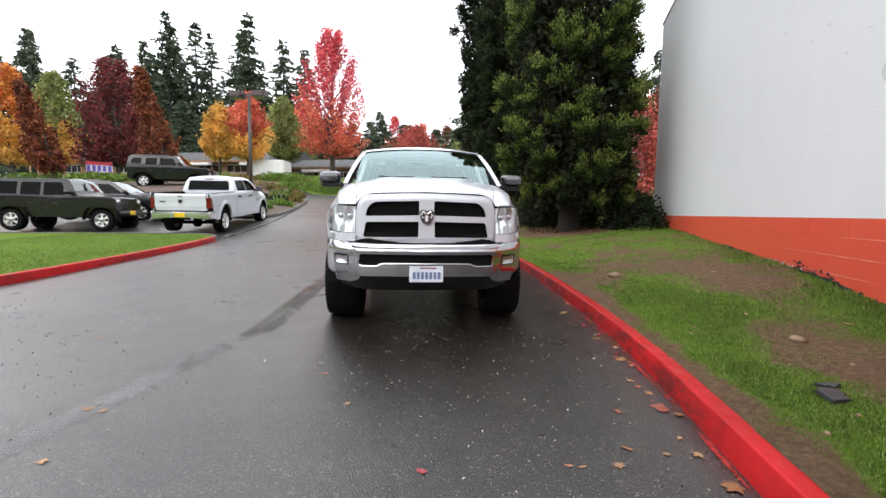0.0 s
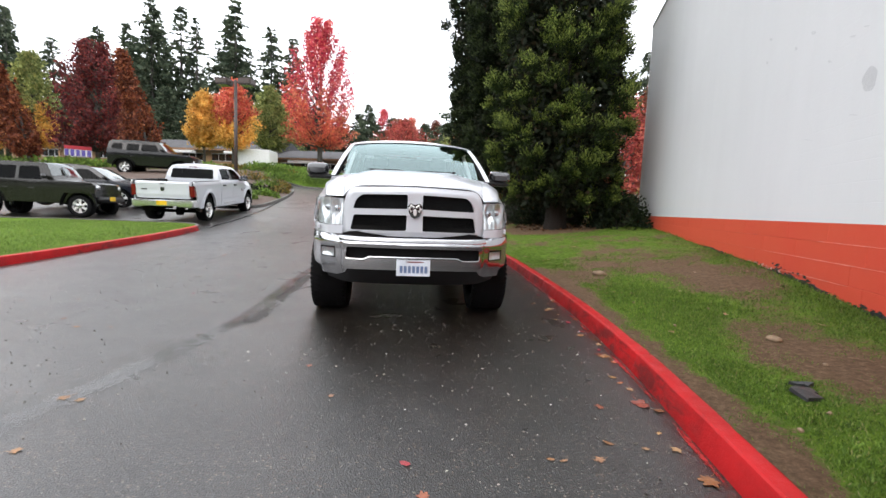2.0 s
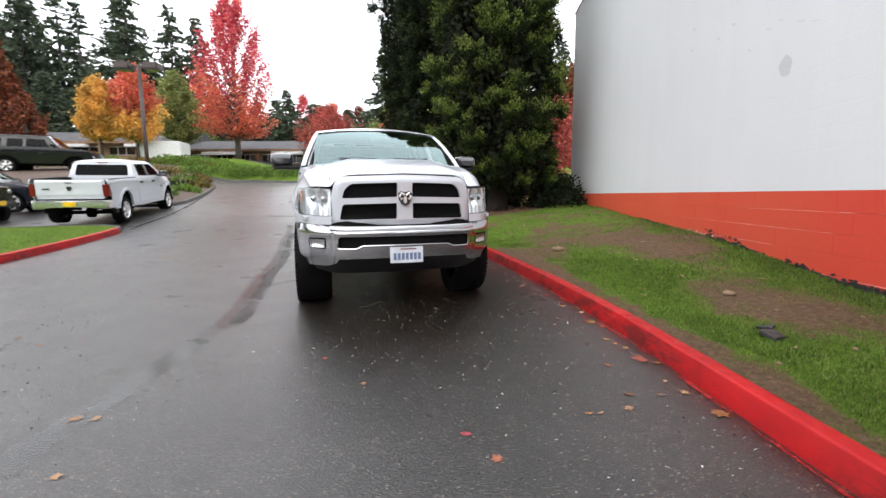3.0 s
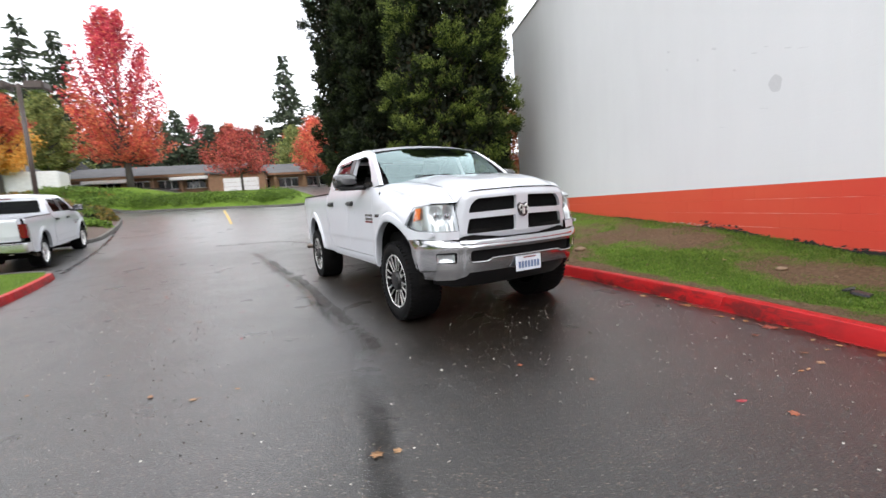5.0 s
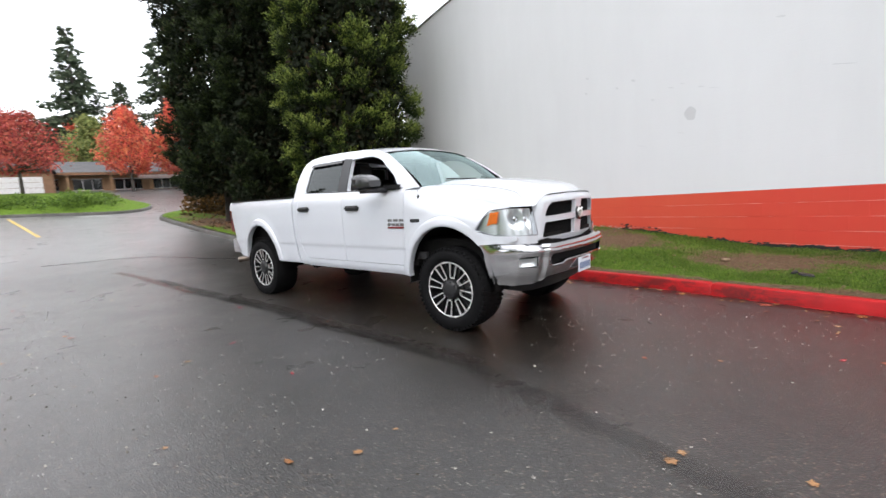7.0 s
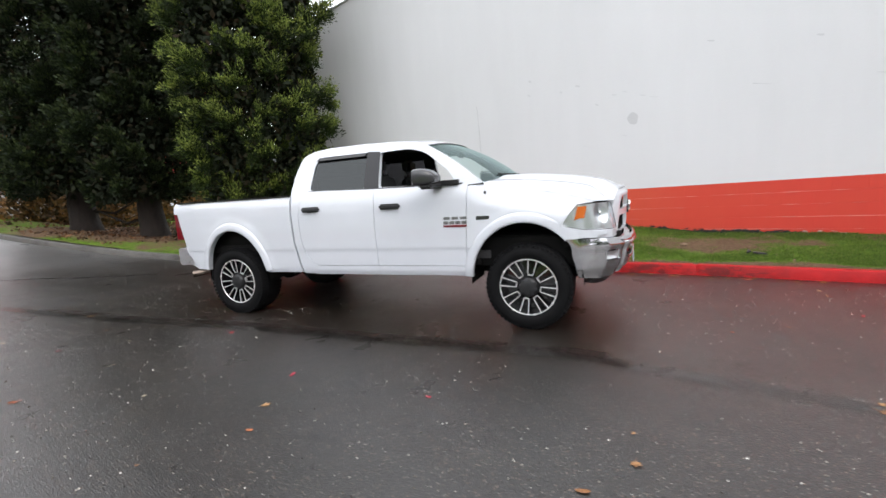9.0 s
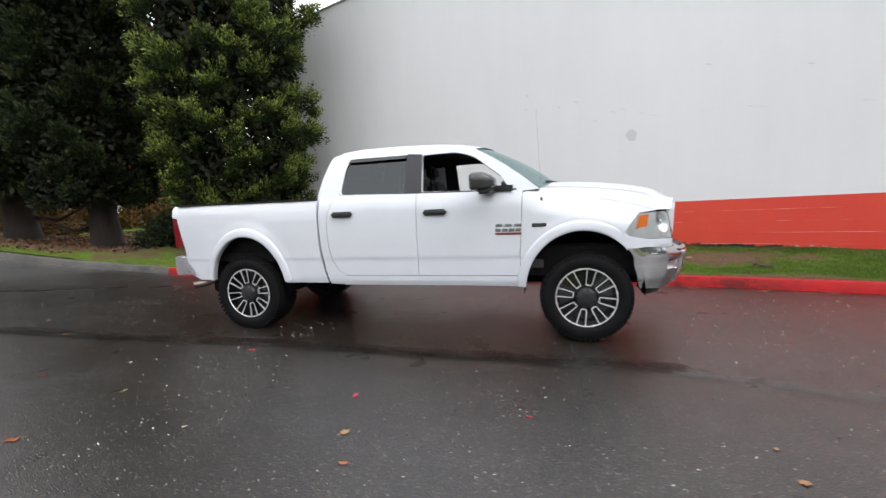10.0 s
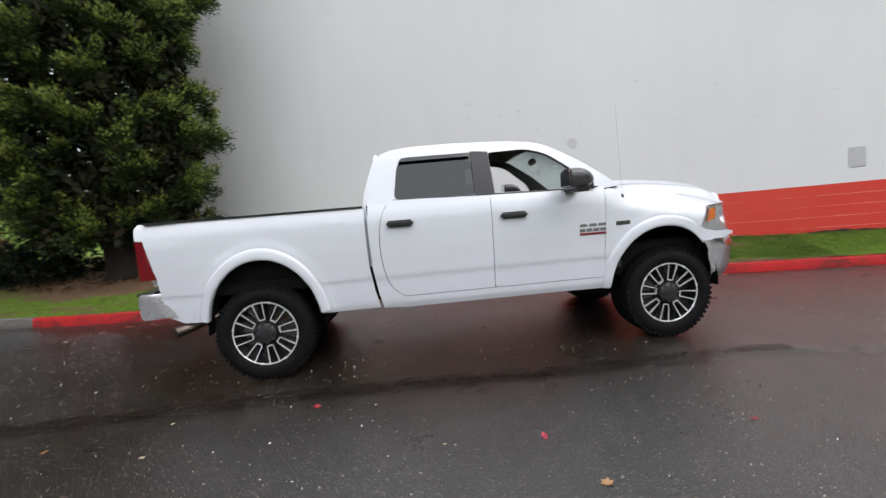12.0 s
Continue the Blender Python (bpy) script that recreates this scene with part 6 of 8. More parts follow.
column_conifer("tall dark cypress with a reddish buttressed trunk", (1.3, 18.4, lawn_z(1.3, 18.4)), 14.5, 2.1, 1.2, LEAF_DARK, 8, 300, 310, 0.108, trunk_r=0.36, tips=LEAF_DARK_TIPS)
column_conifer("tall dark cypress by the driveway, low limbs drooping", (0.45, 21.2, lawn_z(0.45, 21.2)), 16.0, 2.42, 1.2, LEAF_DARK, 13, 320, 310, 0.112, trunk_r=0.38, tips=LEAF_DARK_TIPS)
for x, y, s, sd in ((4.3, 13.4, (0.9, 0.9, 1.0), 1), (3.9, 14.6, (0.9, 1.0, 1.25), 2), (4.6, 14.9, (0.8, 0.9, 1.1), 3), (3.0, 16.3, (0.9, 0.8, 0.9), 4), (2.1, 15.9, (0.9, 0.8, 0.95), 5), (2.3, 16.9, (0.8, 0.8, 1.0), 6)):
    shrub("low dark evergreen shrub under the cypress", (x, y, lawn_z(x, y) - 0.05), s, LEAF_DARK, sd, 1800, 0.10, "shrubs by the wall")

# ---- parked vehicles ----
pickup("white crew-cab pickup with chrome bumper, parked nose uphill", stand(-11.02, 17.86, 0.675, 10.0, 4.3), False, True)

SCREEN_GLASS = glass_mat("car_screen_glass", (0.5, 0.55, 0.55), 1.2, 0.12)
PAINT_OLIVE = simple("dark_olive_paint", (0.0115, 0.0112, 0.0098), 0.26, 0.0, 0.08, coat=0.5, spec=0.3)
PAINT_BLACK = simple("black_car_paint", (0.006, 0.006, 0.007), 0.24, 0.0, 0.08, coat=0.5, spec=0.3)
PAINT_BLUE = simple("dark_blue_paint", (0.009, 0.011, 0.017), 0.3, 0.0, 0.08, coat=0.4)


def wagon(name, label, m, paint, top, glass_side, arches, half, screen_at, wheel, flare, base_z, hard=False, plate=None, box_top=0.0):
    """A parked car from its side view. top: the upper outline from tail to nose as (y, z); glass_side: window loops; screen_at: the two outline
    points between which the windscreen lies; half: half width low, at the belt and at the roof, as (z, x)."""
    T = new(name)
    T.matrix_world = m
    tagged(T, label, "car", "parked cars")
    r, rim, style = wheel
    hx = lambda z: interp(half, z)
    low = [(top[-1][0] - 0.02, base_z), (top[0][0] + 0.02, base_z)]
    out = list(top) + [low[0]]
    for cy in sorted(arches, reverse=True):
        out += [(cy + (r + 0.07) * math.cos(a), max(base_z, r + (r + 0.06) * math.sin(a))) for a in (math.pi * k / 14 for k in range(15))]
    out += [low[1]]
    clean = []
    for p in out:
        if not clean or (Vector(p) - Vector(clean[-1])).length > 0.004:
            clean.append(p)
    zs = [0.45, 0.6, 0.75, 0.9, 1.0, 1.1, 1.2, 1.35, 1.5, 1.65]
    for sg in (1, -1):
        place = lambda u, v, sg=sg: Vector((sg * hx(v), u, v))
        part("body_side", skin(clean, glass_side, lines(top[0][0], top[-1][0], 0.2), zs, place, 0.04, (-sg, 0, 0)), paint, T, smooth=True, angle=30)
        for g in glass_side:
            part("side_window", skin(g, (), (), zs, lambda u, v, sg=sg: Vector((sg * (hx(v) - 0.012), u, v)), 0, (-sg, 0, 0)), CAR_GLASS, T, "dark tinted window")
        for ga, gb in zip(glass_side, glass_side[1:]):
            ys = 0.5 * (min(p[0] for p in ga) + max(p[0] for p in gb))
            part("door_seam", skin([(ys - 0.007, base_z + 0.12), (ys + 0.007, base_z + 0.12), (ys + 0.007, 1.22), (ys - 0.007, 1.22)], (), (), zs, lambda u, v, sg=sg: Vector((sg * (hx(v) + 0.003), u, v)), 0, (-sg, 0, 0)), UNDER, T)
        if flare:
            for cy in arches:
                bm = grid_skin(16, 2, lambda s, t, sg=sg, cy=cy: Vector((sg * (hx(0.8) - 0.03 + 0.14 * t), cy + (r + 0.09 + 0.03 * (t > 0.9)) * math.cos(math.pi * s) * (1.12 if hard else 1), r + (r + 0.08) * min(0.92 if hard else 1, math.sin(math.pi * s) * (1.3 if hard else 1)))))
                bmesh.ops.solidify(bm, geom=bm.faces, thickness=0.03)
                part("fender_flare", bm, BLACK_PLASTIC, T, "black fender flare", True, 40)
        mz = 1.12 if base_z < 0.5 else 1.3
        part("door_mirror", box((sg * (hx(1.2) + 0.12) - 0.11, screen_at[0][0] - 0.28, mz), (sg * (hx(1.2) + 0.12) + 0.11, screen_at[0][0] - 0.16, mz + 0.16), 0.03, 2), BLACK_GLOSS, T, smooth=True)
        ny = top[-1][0]
        part("headlamp", box((sg * (hx(0.9) - 0.17) - 0.10, ny - 0.06, 0.78 if not hard else 0.98), (sg * (hx(0.9) - 0.17) + 0.10, ny + 0.025, 0.90 if not hard else 1.14), 0.03, 2), LAMP_CHROME, T, "clear headlamp", True)
        part("tail_lamp", box((sg * (hx(1.0) - 0.1) - 0.07, top[0][0] - 0.02, 0.9), (sg * (hx(1.0) - 0.1) + 0.07, top[0][0] + 0.05, 1.15), 0.02, 2), RED_LENS, T, "red tail lamp", True)
        for k, yy in enumerate((glass_side[0][0][0], glass_side[min(1, len(glass_side) - 1)][0][0])):
            part("door_handle", box((sg * hx(0.98) - 0.02, yy - 0.30 - 0.1, 0.96), (sg * hx(0.98) + 0.03, yy - 0.14 - 0.1, 0.99), 0.008), BLACK_PLASTIC, T)
    # the strip over the top, with the windscreen as its own pane
    pts = []
    for a, b in zip(top, top[1:]):
        k = max(1, int((Vector(b) - Vector(a)).length / 0.12))
        pts += [(Vector(a).lerp(Vector(b), i / k)) for i in range(k)]
    pts.append(Vector(top[-1]))
    (sy1, sz1), (sy0, sz0) = screen_at[1], screen_at[0]
    crown = lambda e, p: 0.035 * (1 - e * e) if p.y > 0.95 else 0.012 * (1 - e * e)

    def strip(sel):
        bm = bmesh.new()
        prev = None
        for p, use in sel:
            row = [bm.verts.new((e * (hx(p.y) - 0.002), p.x + 0.05 * (1 - e * e) * (1 if p.x > -1.2 else -0.6), p.y + crown(e, p))) for e in np.linspace(-1, 1, 9)]
            if prev and use:
                for i in range(8):
                    bm.faces.new((prev[i], prev[i + 1], row[i + 1], row[i]))
            prev = row
        bmesh.ops.delete(bm, geom=[v for v in bm.verts if not v.link_faces], context="VERTS")
        bmesh.ops.recalc_face_normals(bm, faces=bm.faces)
        return bm

    inside = [min(sy0, sy1) - 1e-3 <= p.x <= max(sy0, sy1) + 1e-3 and p.y > min(sz0, sz1) + 0.02 for p in pts]
    part("body_top", strip([(p, not i) for p, i in zip(pts, inside)]), paint, T, smooth=True, angle=30)
    part("windscreen", strip([(p, i) for p, i in zip(pts, inside)]), SCREEN_GLASS, T, "windscreen", True)
    part("underbody", box((-hx(0.5) + 0.12, top[0][0] + 0.15, base_z - 0.02), (hx(0.5) - 0.12, top[-1][0] - 0.15, base_z + 0.35), 0.03), UNDER, T)
    part("cabin", box((-hx(1.0) + 0.1, top[0][0] + 0.35, base_z + 0.3), (hx(1.0) - 0.1, screen_at[0][0] - 0.25, 1.05), 0.05), CLOTH, T)
    for y in (-1.05, -2.0):
        for x in (-0.4, 0.4):
            part("seat", box((x - 0.24, y - 0.12, 0.9), (x + 0.24, y + 0.06, 1.45), 0.07, 2), CLOTH, T)
    ny, tail = top[-1][0], top[0][0]
    part("front_bumper", box((-hx(0.6) + (0.0 if not hard else 0.1), ny - 0.12, base_z + 0.05), (hx(0.6) - (0.0 if not hard else 0.1), ny + (0.06 if not hard else 0.16), base_z + (0.3 if not hard else 0.24)), 0.05, 2), BLACK_PLASTIC, T, smooth=True)
    part("rear_bumper", box((-hx(0.6), tail - 0.06, base_z + 0.02), (hx(0.6), tail + 0.1, base_z + 0.28), 0.05, 2), BLACK_PLASTIC, T, smooth=True)
    g = part("grille", box((-0.45, ny - 0.03, 0.86 if not hard else 0.92), (0.45, ny + 0.012, 1.0 if not hard else 1.2), 0.01), BLACK_GLOSS, T)
    for k in range(-3, 4):
        part("grille_slot", box((k * 0.10 - 0.03, ny + 0.008, 0.87 if not hard else 0.94), (k * 0.10 + 0.03, ny + 0.018, 0.99 if not hard else 1.18), 0.004), UNDER, g)
    if plate is not None:
        part("number_plate", box((plate - 0.155, ny + 0.055 if not hard else ny + 0.16, base_z + 0.10), (plate + 0.155, ny + 0.075 if not hard else ny + 0.18, base_z + 0.25), 0.004), PLATE_YELLOW, T, "yellow dealer plate")
    if hard:
        part("spare_wheel", add_lathe(bmesh.new(), [(-0.12, 0.2), (-0.12, 0.38), (0.1, 0.38), (0.1, 0.2)], "x", 28), RUBBER, T).matrix_local = pose(0, tail - 0.13, 1.05, 0, 0, 90)
    ms = wheel_meshes(r, rim, style)
    for y in arches:
        for sg in (1, -1):
            w = Matrix.Translation((sg * (hx(0.6) + (0.03 if hard else -0.02)), y, r))
            add_wheel(T, ms, w if sg > 0 else w @ Matrix.Rotation(math.pi, 4, "Z"), 5 if style == "five" else 6, "alloy wheel")
    return T


# a four-door off-roader with flat flared fenders
JEEP_TOP = [(-3.52, 0.62), (-3.55, 1.0), (-3.52, 1.70), (-3.42, 1.83), (-2.4, 1.86), (-1.15, 1.84), (-1.06, 1.80), (-0.78, 1.30), (-0.72, 1.255), (-0.1, 1.24), (0.40, 1.20), (0.47, 1.14), (0.50, 0.72)]
JEEP_GLASS = [rounded([(-1.16, 1.27), (-1.88, 1.27), (-1.88, 1.72), (-1.30, 1.72)], 0.05), rounded([(-1.98, 1.27), (-2.62, 1.27), (-2.62, 1.72), (-1.98, 1.72)], 0.05), rounded([(-2.74, 1.29), (-3.42, 1.29), (-3.42, 1.73), (-2.74, 1.73)], 0.05)]
wagon("off_roader", "dark olive four-door off-roader with black flared fenders", stand(-14.0, 14.55, 0.335, -77, 0.0), PAINT_OLIVE, JEEP_TOP, JEEP_GLASS, (0.0, -2.95), [(0.5, 0.76), (1.2, 0.79), (1.3, 0.77), (1.85, 0.64)], ((-0.78, 1.30), (-1.06, 1.80)), (0.40, 0.235, "six"), True, 0.50, True, 0.1)
# a low black crossover
SUV_TOP = [(-3.62, 0.55), (-3.66, 0.95), (-3.55, 1.15), (-3.30, 1.52), (-3.0, 1.64), (-2.0, 1.70), (-1.25, 1.64), (-1.05, 1.58), (-0.30, 1.10), (-0.2, 1.07), (0.45, 0.96), (0.78, 0.82), (0.86, 0.62), (0.84, 0.40)]
SUV_GLASS = [rounded([(-0.62, 1.12), (-1.62, 1.11), (-1.62, 1.52), (-1.22, 1.52)], 0.05), rounded([(-1.72, 1.11), (-2.55, 1.12), (-2.50, 1.54), (-1.72, 1.55)], 0.05), rounded([(-2.65, 1.13), (-3.25, 1.18), (-3.05, 1.50), (-2.62, 1.54)], 0.06)]
wagon("crossover", "black crossover parked beside a white pickup", stand(-14.9, 17.3, road_z(-14.9, 17.3) + 0.02, -74, 0.0), PAINT_BLUE, SUV_TOP, SUV_GLASS, (0.0, -2.75), [(0.4, 0.86), (0.9, 0.92), (1.1, 0.89), (1.7, 0.66)], ((-0.30, 1.10), (-1.05, 1.58)), (0.36, 0.24, "five"), False, 0.38)
# a boxy black off-roader
BOX_TOP = [(-3.45, 0.6), (-3.48, 1.15), (-3.40, 1.70), (-3.25, 1.80), (-2.2, 1.84), (-1.12, 1.80), (-1.02, 1.76), (-0.62, 1.27), (-0.5, 1.23), (0.5, 1.15), (0.62, 1.05), (0.68, 0.6), (0.66, 0.5)]
BOX_GLASS = [rounded([(-0.98, 1.27), (-1.85, 1.27), (-1.85, 1.64), (-1.18, 1.64)], 0.04), rounded([(-1.97, 1.27), (-2.55, 1.27), (-2.55, 1.64), (-1.97, 1.64)], 0.06), rounded([(-2.75, 1.30), (-3.28, 1.34), (-3.22, 1.62), (-2.75, 1.64)], 0.08)]
wagon("boxy_off_roader", "boxy black off-roader parked on the upper row", stand(-18.8, 26.2, road_z(-19.2, 26.2) + 0.03, -72, 0.0) @ Matrix.Scale(1.12, 4), PAINT_BLACK, BOX_TOP, BOX_GLASS, (0.0, -2.69), [(0.5, 0.86), (1.1, 0.92), (1.28, 0.90), (1.8, 0.72)], ((-0.62, 1.27), (-1.02, 1.76)), (0.40, 0.24, "six"), True, 0.5)

# ---- beyond the parking plots ----
ROOF_GREY = simple("grey_shingles", (0.066, 0.065, 0.069), 0.75, 0.0, 0.3, 1.5, 0.6, 14)
TAN_WALL = simple("tan_siding", (0.36, 0.23, 0.13), 0.8, 0.0, 0.15, 3.0)
BROWN_WALL = simple("brown_siding", (0.23, 0.13, 0.075), 0.8, 0.0, 0.15, 3.0)
WHITE_TRIM = simple("white_trim", (0.72, 0.72, 0.72), 0.5)
DARK_PANE = simple("shop_glass", (0.02, 0.022, 0.025), 0.08, 0.0, 0.3, 1.0, coat=0.5)
SIGN_RED, SIGN_BLUE = simple("sign_red", (0.55, 0.03, 0.05), 0.5), simple("sign_violet", (0.13, 0.10, 0.45), 0.5)
POLE_BROWN = simple("brown_pole", (0.06, 0.042, 0.036), 0.5)


def long_house(label, a, b, deep, z, wall_h, roof_h, bays, wall, bands=()):
    """A low strip of offices between plan points a and b: walls, shop windows, posts, fascia and a shingled roof."""
    a, b = Vector((*a, 0)), Vector((*b, 0))
    L = (b - a).length
    T = new("office_row")
    T.matrix_world = Matrix.Translation((a.x, a.y, z)) @ Matrix.Rotation(math.atan2(b.y - a.y, b.x - a.x), 4, "Z")
    tagged(T, label, "building", "office rows")
    part("wall", box((0, 0, -1.5), (L, deep, wall_h)), wall, T)
    bm = bmesh.new()
    e = 1.1
    prof = [(-e, wall_h - 0.12), (-e, wall_h + 0.08), (deep * 0.5, wall_h + roof_h), (deep + e, wall_h + 0.08), (deep + e, wall_h - 0.12)]
    vv = [[bm.verts.new((x, y, zz)) for y, zz in prof] for x in (-0.7, L + 0.7)]
    for i in range(5):
        bm.faces.new((vv[0][i], vv[0][(i + 1) % 5], vv[1][(i + 1) % 5], vv[1][i]))
    bm.faces.new(vv[0])
    bm.faces.new(vv[1][::-1])
    bmesh.ops.recalc_face_normals(bm, faces=bm.faces)
    part("roof", bm, ROOF_GREY, T, "grey shingled roof")
    part("fascia", box((-0.7, -e - 0.03, wall_h - 0.16), (L + 0.7, -e + 0.0, wall_h + 0.06)), BROWN_WALL, T)
    for i in range(bays):
        x0, x1 = L * (i + 0.16) / bays, L * (i + 0.84) / bays
        w = part("window", box((x0, -0.03, 0.75), (x1, 0.03, wall_h - 0.45)), DARK_PANE, T)
        part("window_frame", box((x0 - 0.06, -0.05, wall_h - 0.45), (x1 + 0.06, 0.0, wall_h - 0.37)), WHITE_TRIM, w)
        part("window_sill", box((x0 - 0.06, -0.07, 0.69), (x1 + 0.06, 0.0, 0.75)), WHITE_TRIM, w)
        for k in (1, 2):
            xm = x0 + (x1 - x0) * k / 3
            part("window_bar", box((xm - 0.03, -0.05, 0.75), (xm + 0.03, 0.0, wall_h - 0.45)), WHITE_TRIM, w)
        part("post", box((L * i / bays + 0.1, -e + 0.1, -1.5), (L * i / bays + 0.25, -e + 0.25, wall_h - 0.1)), wall, T)
    for x0, x1 in bands:
        part("canopy", box((x0, -e - 0.5, wall_h - 0.55), (x1, -e + 0.25, wall_h - 0.25), 0.02), WHITE_TRIM, T, "white canopy band")
    return T


long_house("long low tan office row with a grey shingled roof", (-60, 51), (-25.5, 50), 9, 5.0, 2.0, 1.75, 9, TAN_WALL, ((22, 26), (30, 33.5)))
long_house("brown office row with white canopies and a grey roof", (-24, 49.5), (-9.2, 49.0), 9, 4.1, 2.0, 1.55, 6, BROWN_WALL, ((2.0, 6.0), (9.2, 12.8)))
long_house("tan office row with shop windows behind the hedge", (-8.6, 50.5), (9.0, 50.5), 9, 3.8, 2.1, 1.6, 6, TAN_WALL, ((8.0, 13.2),))
long_house("far low office row beyond the driveway", (10.0, 47.5), (40.0, 44.0), 9, 3.6, 2.1, 1.5, 8, BROWN_WALL, ((3.0, 9.0),))

# a plain white garage front and a white box trailer
G = thing("garage", "small brown garage with a white roller door", "building", at=(-8.5, 47.0, 3.75))
part("wall", box((-2.9, 0, -1), (2.2, 2.6, 2.1), 0.02), BROWN_WALL, G)
part("roof", box((-3.1, -0.25, 2.1), (2.4, 2.8, 2.28), 0.02), ROOF_GREY, G)
for k in range(5):
    part("door_panel", box((-1.6, -0.03, -0.4 + k * 0.42), (1.6, 0.01, 0.0 + k * 0.42), 0.008), WHITE_TRIM, G)
TR = thing("box_trailer", "white box trailer parked behind the shrubs", "trailer", at=(-22.4, 40.0, 2.85), rz=6)
part("box", box((-0.8, -1.1, 1.0), (2.5, 1.1, 3.05), 0.08, 2), WHITE_TRIM, TR, smooth=True, angle=40)
part("frame", box((-0.9, -0.8, 0.75), (3.4, 0.8, 1.0), 0.02), UNDER, TR)
tw = add_lathe(bmesh.new(), [(-0.12, 0.22), (-0.12, 0.38), (0.12, 0.38), (0.12, 0.22), (0.05, 0.0)], "x", 24)
me_tw = part("wheel", tw, RUBBER, TR)
me_tw.matrix_local = pose(-0.3, -0.95, 0.42, 0, 0, 90)
for x, y in ((0.5, -0.95), (-0.3, 0.95), (0.5, 0.95)):
    part("wheel", me_tw.data, None, TR).matrix_local = pose(x, y, 0.42, 0, 0, 90)
S = thing("kiosk_sign", "red and violet striped kiosk banner on posts", "sign", at=(-33.9, 34.0, road_z(-34.2, 34.0) + 0.35), rz=40)
part("banner", box((-0.9, -0.04, 0.6), (0.9, 0.04, 1.15)), WHITE_TRIM, S)
part("heading", box((-0.9, -0.06, 1.16), (0.9, 0.06, 1.45), 0.01), SIGN_RED, S)
for k in range(5):
    part("stripe", box((-0.86 + k * 0.36, -0.05, 0.62), (-0.62 + k * 0.36, 0.0, 1.13)), SIGN_BLUE, S)
for x in (-0.8, 0.8):
    part("post", box((x - 0.04, -0.04, -1.2), (x + 0.04, 0.04, 1.5)), POLE_BROWN, S)

# the lamp standard: a square pole with two shoebox heads
lx, ly = -13.72, 23.3
LP = thing("street_lamp", "brown parking-lot lamp with two shoebox heads", "lamp", at=(lx, ly, road_z(lx, ly) + 0.1))
ph = 7.62 - road_z(lx, ly)
part("pole", add_tube(bmesh.new(), [(0, 0, -0.3), (0, 0, ph)], [0.10, 0.085], 10), POLE_BROWN, LP, smooth=True)
part("footing", add_tube(bmesh.new(), [(0, 0, -0.3), (0, 0, 0.55)], [0.26, 0.25], 16), KERB_GREY, LP, smooth=True, angle=40)
for sg in (-1, 1):
    h = part("lamp_head", box((sg * 0.66 - 0.36, -0.34, ph - 0.28), (sg * 0.66 + 0.36, 0.34, ph + 0.06), 0.05, 2), POLE_BROWN, LP, smooth=True, angle=40)
    part("lens", box((sg * 0.66 - 0.3, -0.28, ph - 0.31), (sg * 0.66 + 0.3, 0.28, ph - 0.282), 0.01), GREY_GLOSS, h)
    part("arm", box((min(0, sg * 0.34), -0.05, ph - 0.16), (max(0, sg * 0.34), 0.05, ph - 0.06)), POLE_BROWN, LP)

# planted banks
I_LOOP = [(p.x - 0.13, p.y) for p in path2(KERB_I, 3) if p.x > -30] + [(-19, 36), (-30, 33)]
lawn_in("planted_island", I_LOOP, 0.12, "mulched island planted with low shrubs", 0.25, simple("wet_mulch", (0.075, 0.045, 0.03), 0.7, 0.0, 0.4, 9.0, 0.9, 40))
H_LOOP = [(p.x, p.y + 0.15) for p in path2(KERB_H, 3)] + [(-8, 44), (-40, 46)]
lawn_in("hedge_bank", H_LOOP, 0.12, "grassy bank below the offices", 0.3)


def hedge(label, line, wide, high, material, seed, per=900, leaf=0.14):
    """A loose hedge along plan points: overlapping leafy mounds of uneven height."""
    rng = np.random.default_rng(seed)
    T = thing("hedge", label, "hedge")
    P, D, Ls = [], [], []
    bm = bmesh.new()
    pts = path2(line, 4)
    for a, b in zip(pts, pts[1:]):
        k = max(1, int((b - a).length / 0.55))
        for j in range(k):
            c = a.lerp(b, j / k)
            z = road_z(c.x, c.y) + 0.15
            w, h = wide * rng.uniform(0.8, 1.15), high * rng.uniform(0.78, 1.12)
            n = max(30, int(per * 0.12))
            q = rng.normal(size=(n, 3))
            q /= np.linalg.norm(q, axis=1, keepdims=True)
            q[:, 2] = np.abs(q[:, 2])
            off = np.array((rng.normal() * wide * 0.35, rng.normal() * wide * 0.55, 0))
            P.append(np.array((c.x, c.y, z)) + off + q * np.array((w, w, h)) * rng.uniform(0.75, 1.0, (n, 1)))
            D.append(q + rng.normal(size=q.shape) * 0.6 + np.array((0, 0, 0.4)))
            Ls.append(leaf * rng.uniform(0.6, 1.5, n))
            if j % 2 == 0:
                add_tube(bm, [(c.x, c.y, z - 0.2), (c.x + 0.1, c.y, z + h * 0.6)], [0.03, 0.01], 4)
    part("stems", bm, BARK, T)
    P, D, Ls = np.concatenate(P), np.concatenate(D), np.concatenate(Ls)
    part("foliage", spray_mesh("foliage", P, D, Ls, Ls * 0.6, material, rng), None, T)
    return T


hedge("broad bank of bright green ground-cover hedge", [(-18, 33.0), (-12.5, 32.2), (-7.5, 31.0), (-4.6, 30.0), (-3.2, 30.2)], 1.05, 0.82, LEAF_HEDGE, 5, 6500, 0.10)
hedge("rust and green shrub bank behind the conifers", [(0.5, 25.3), (1.8, 26.0), (3.0, 27.2), (5.0, 28.5), (8.0, 29.5), (12.0, 30.0)], 1.0, 1.7, LEAF_BANK, 15, 5000, 0.20)
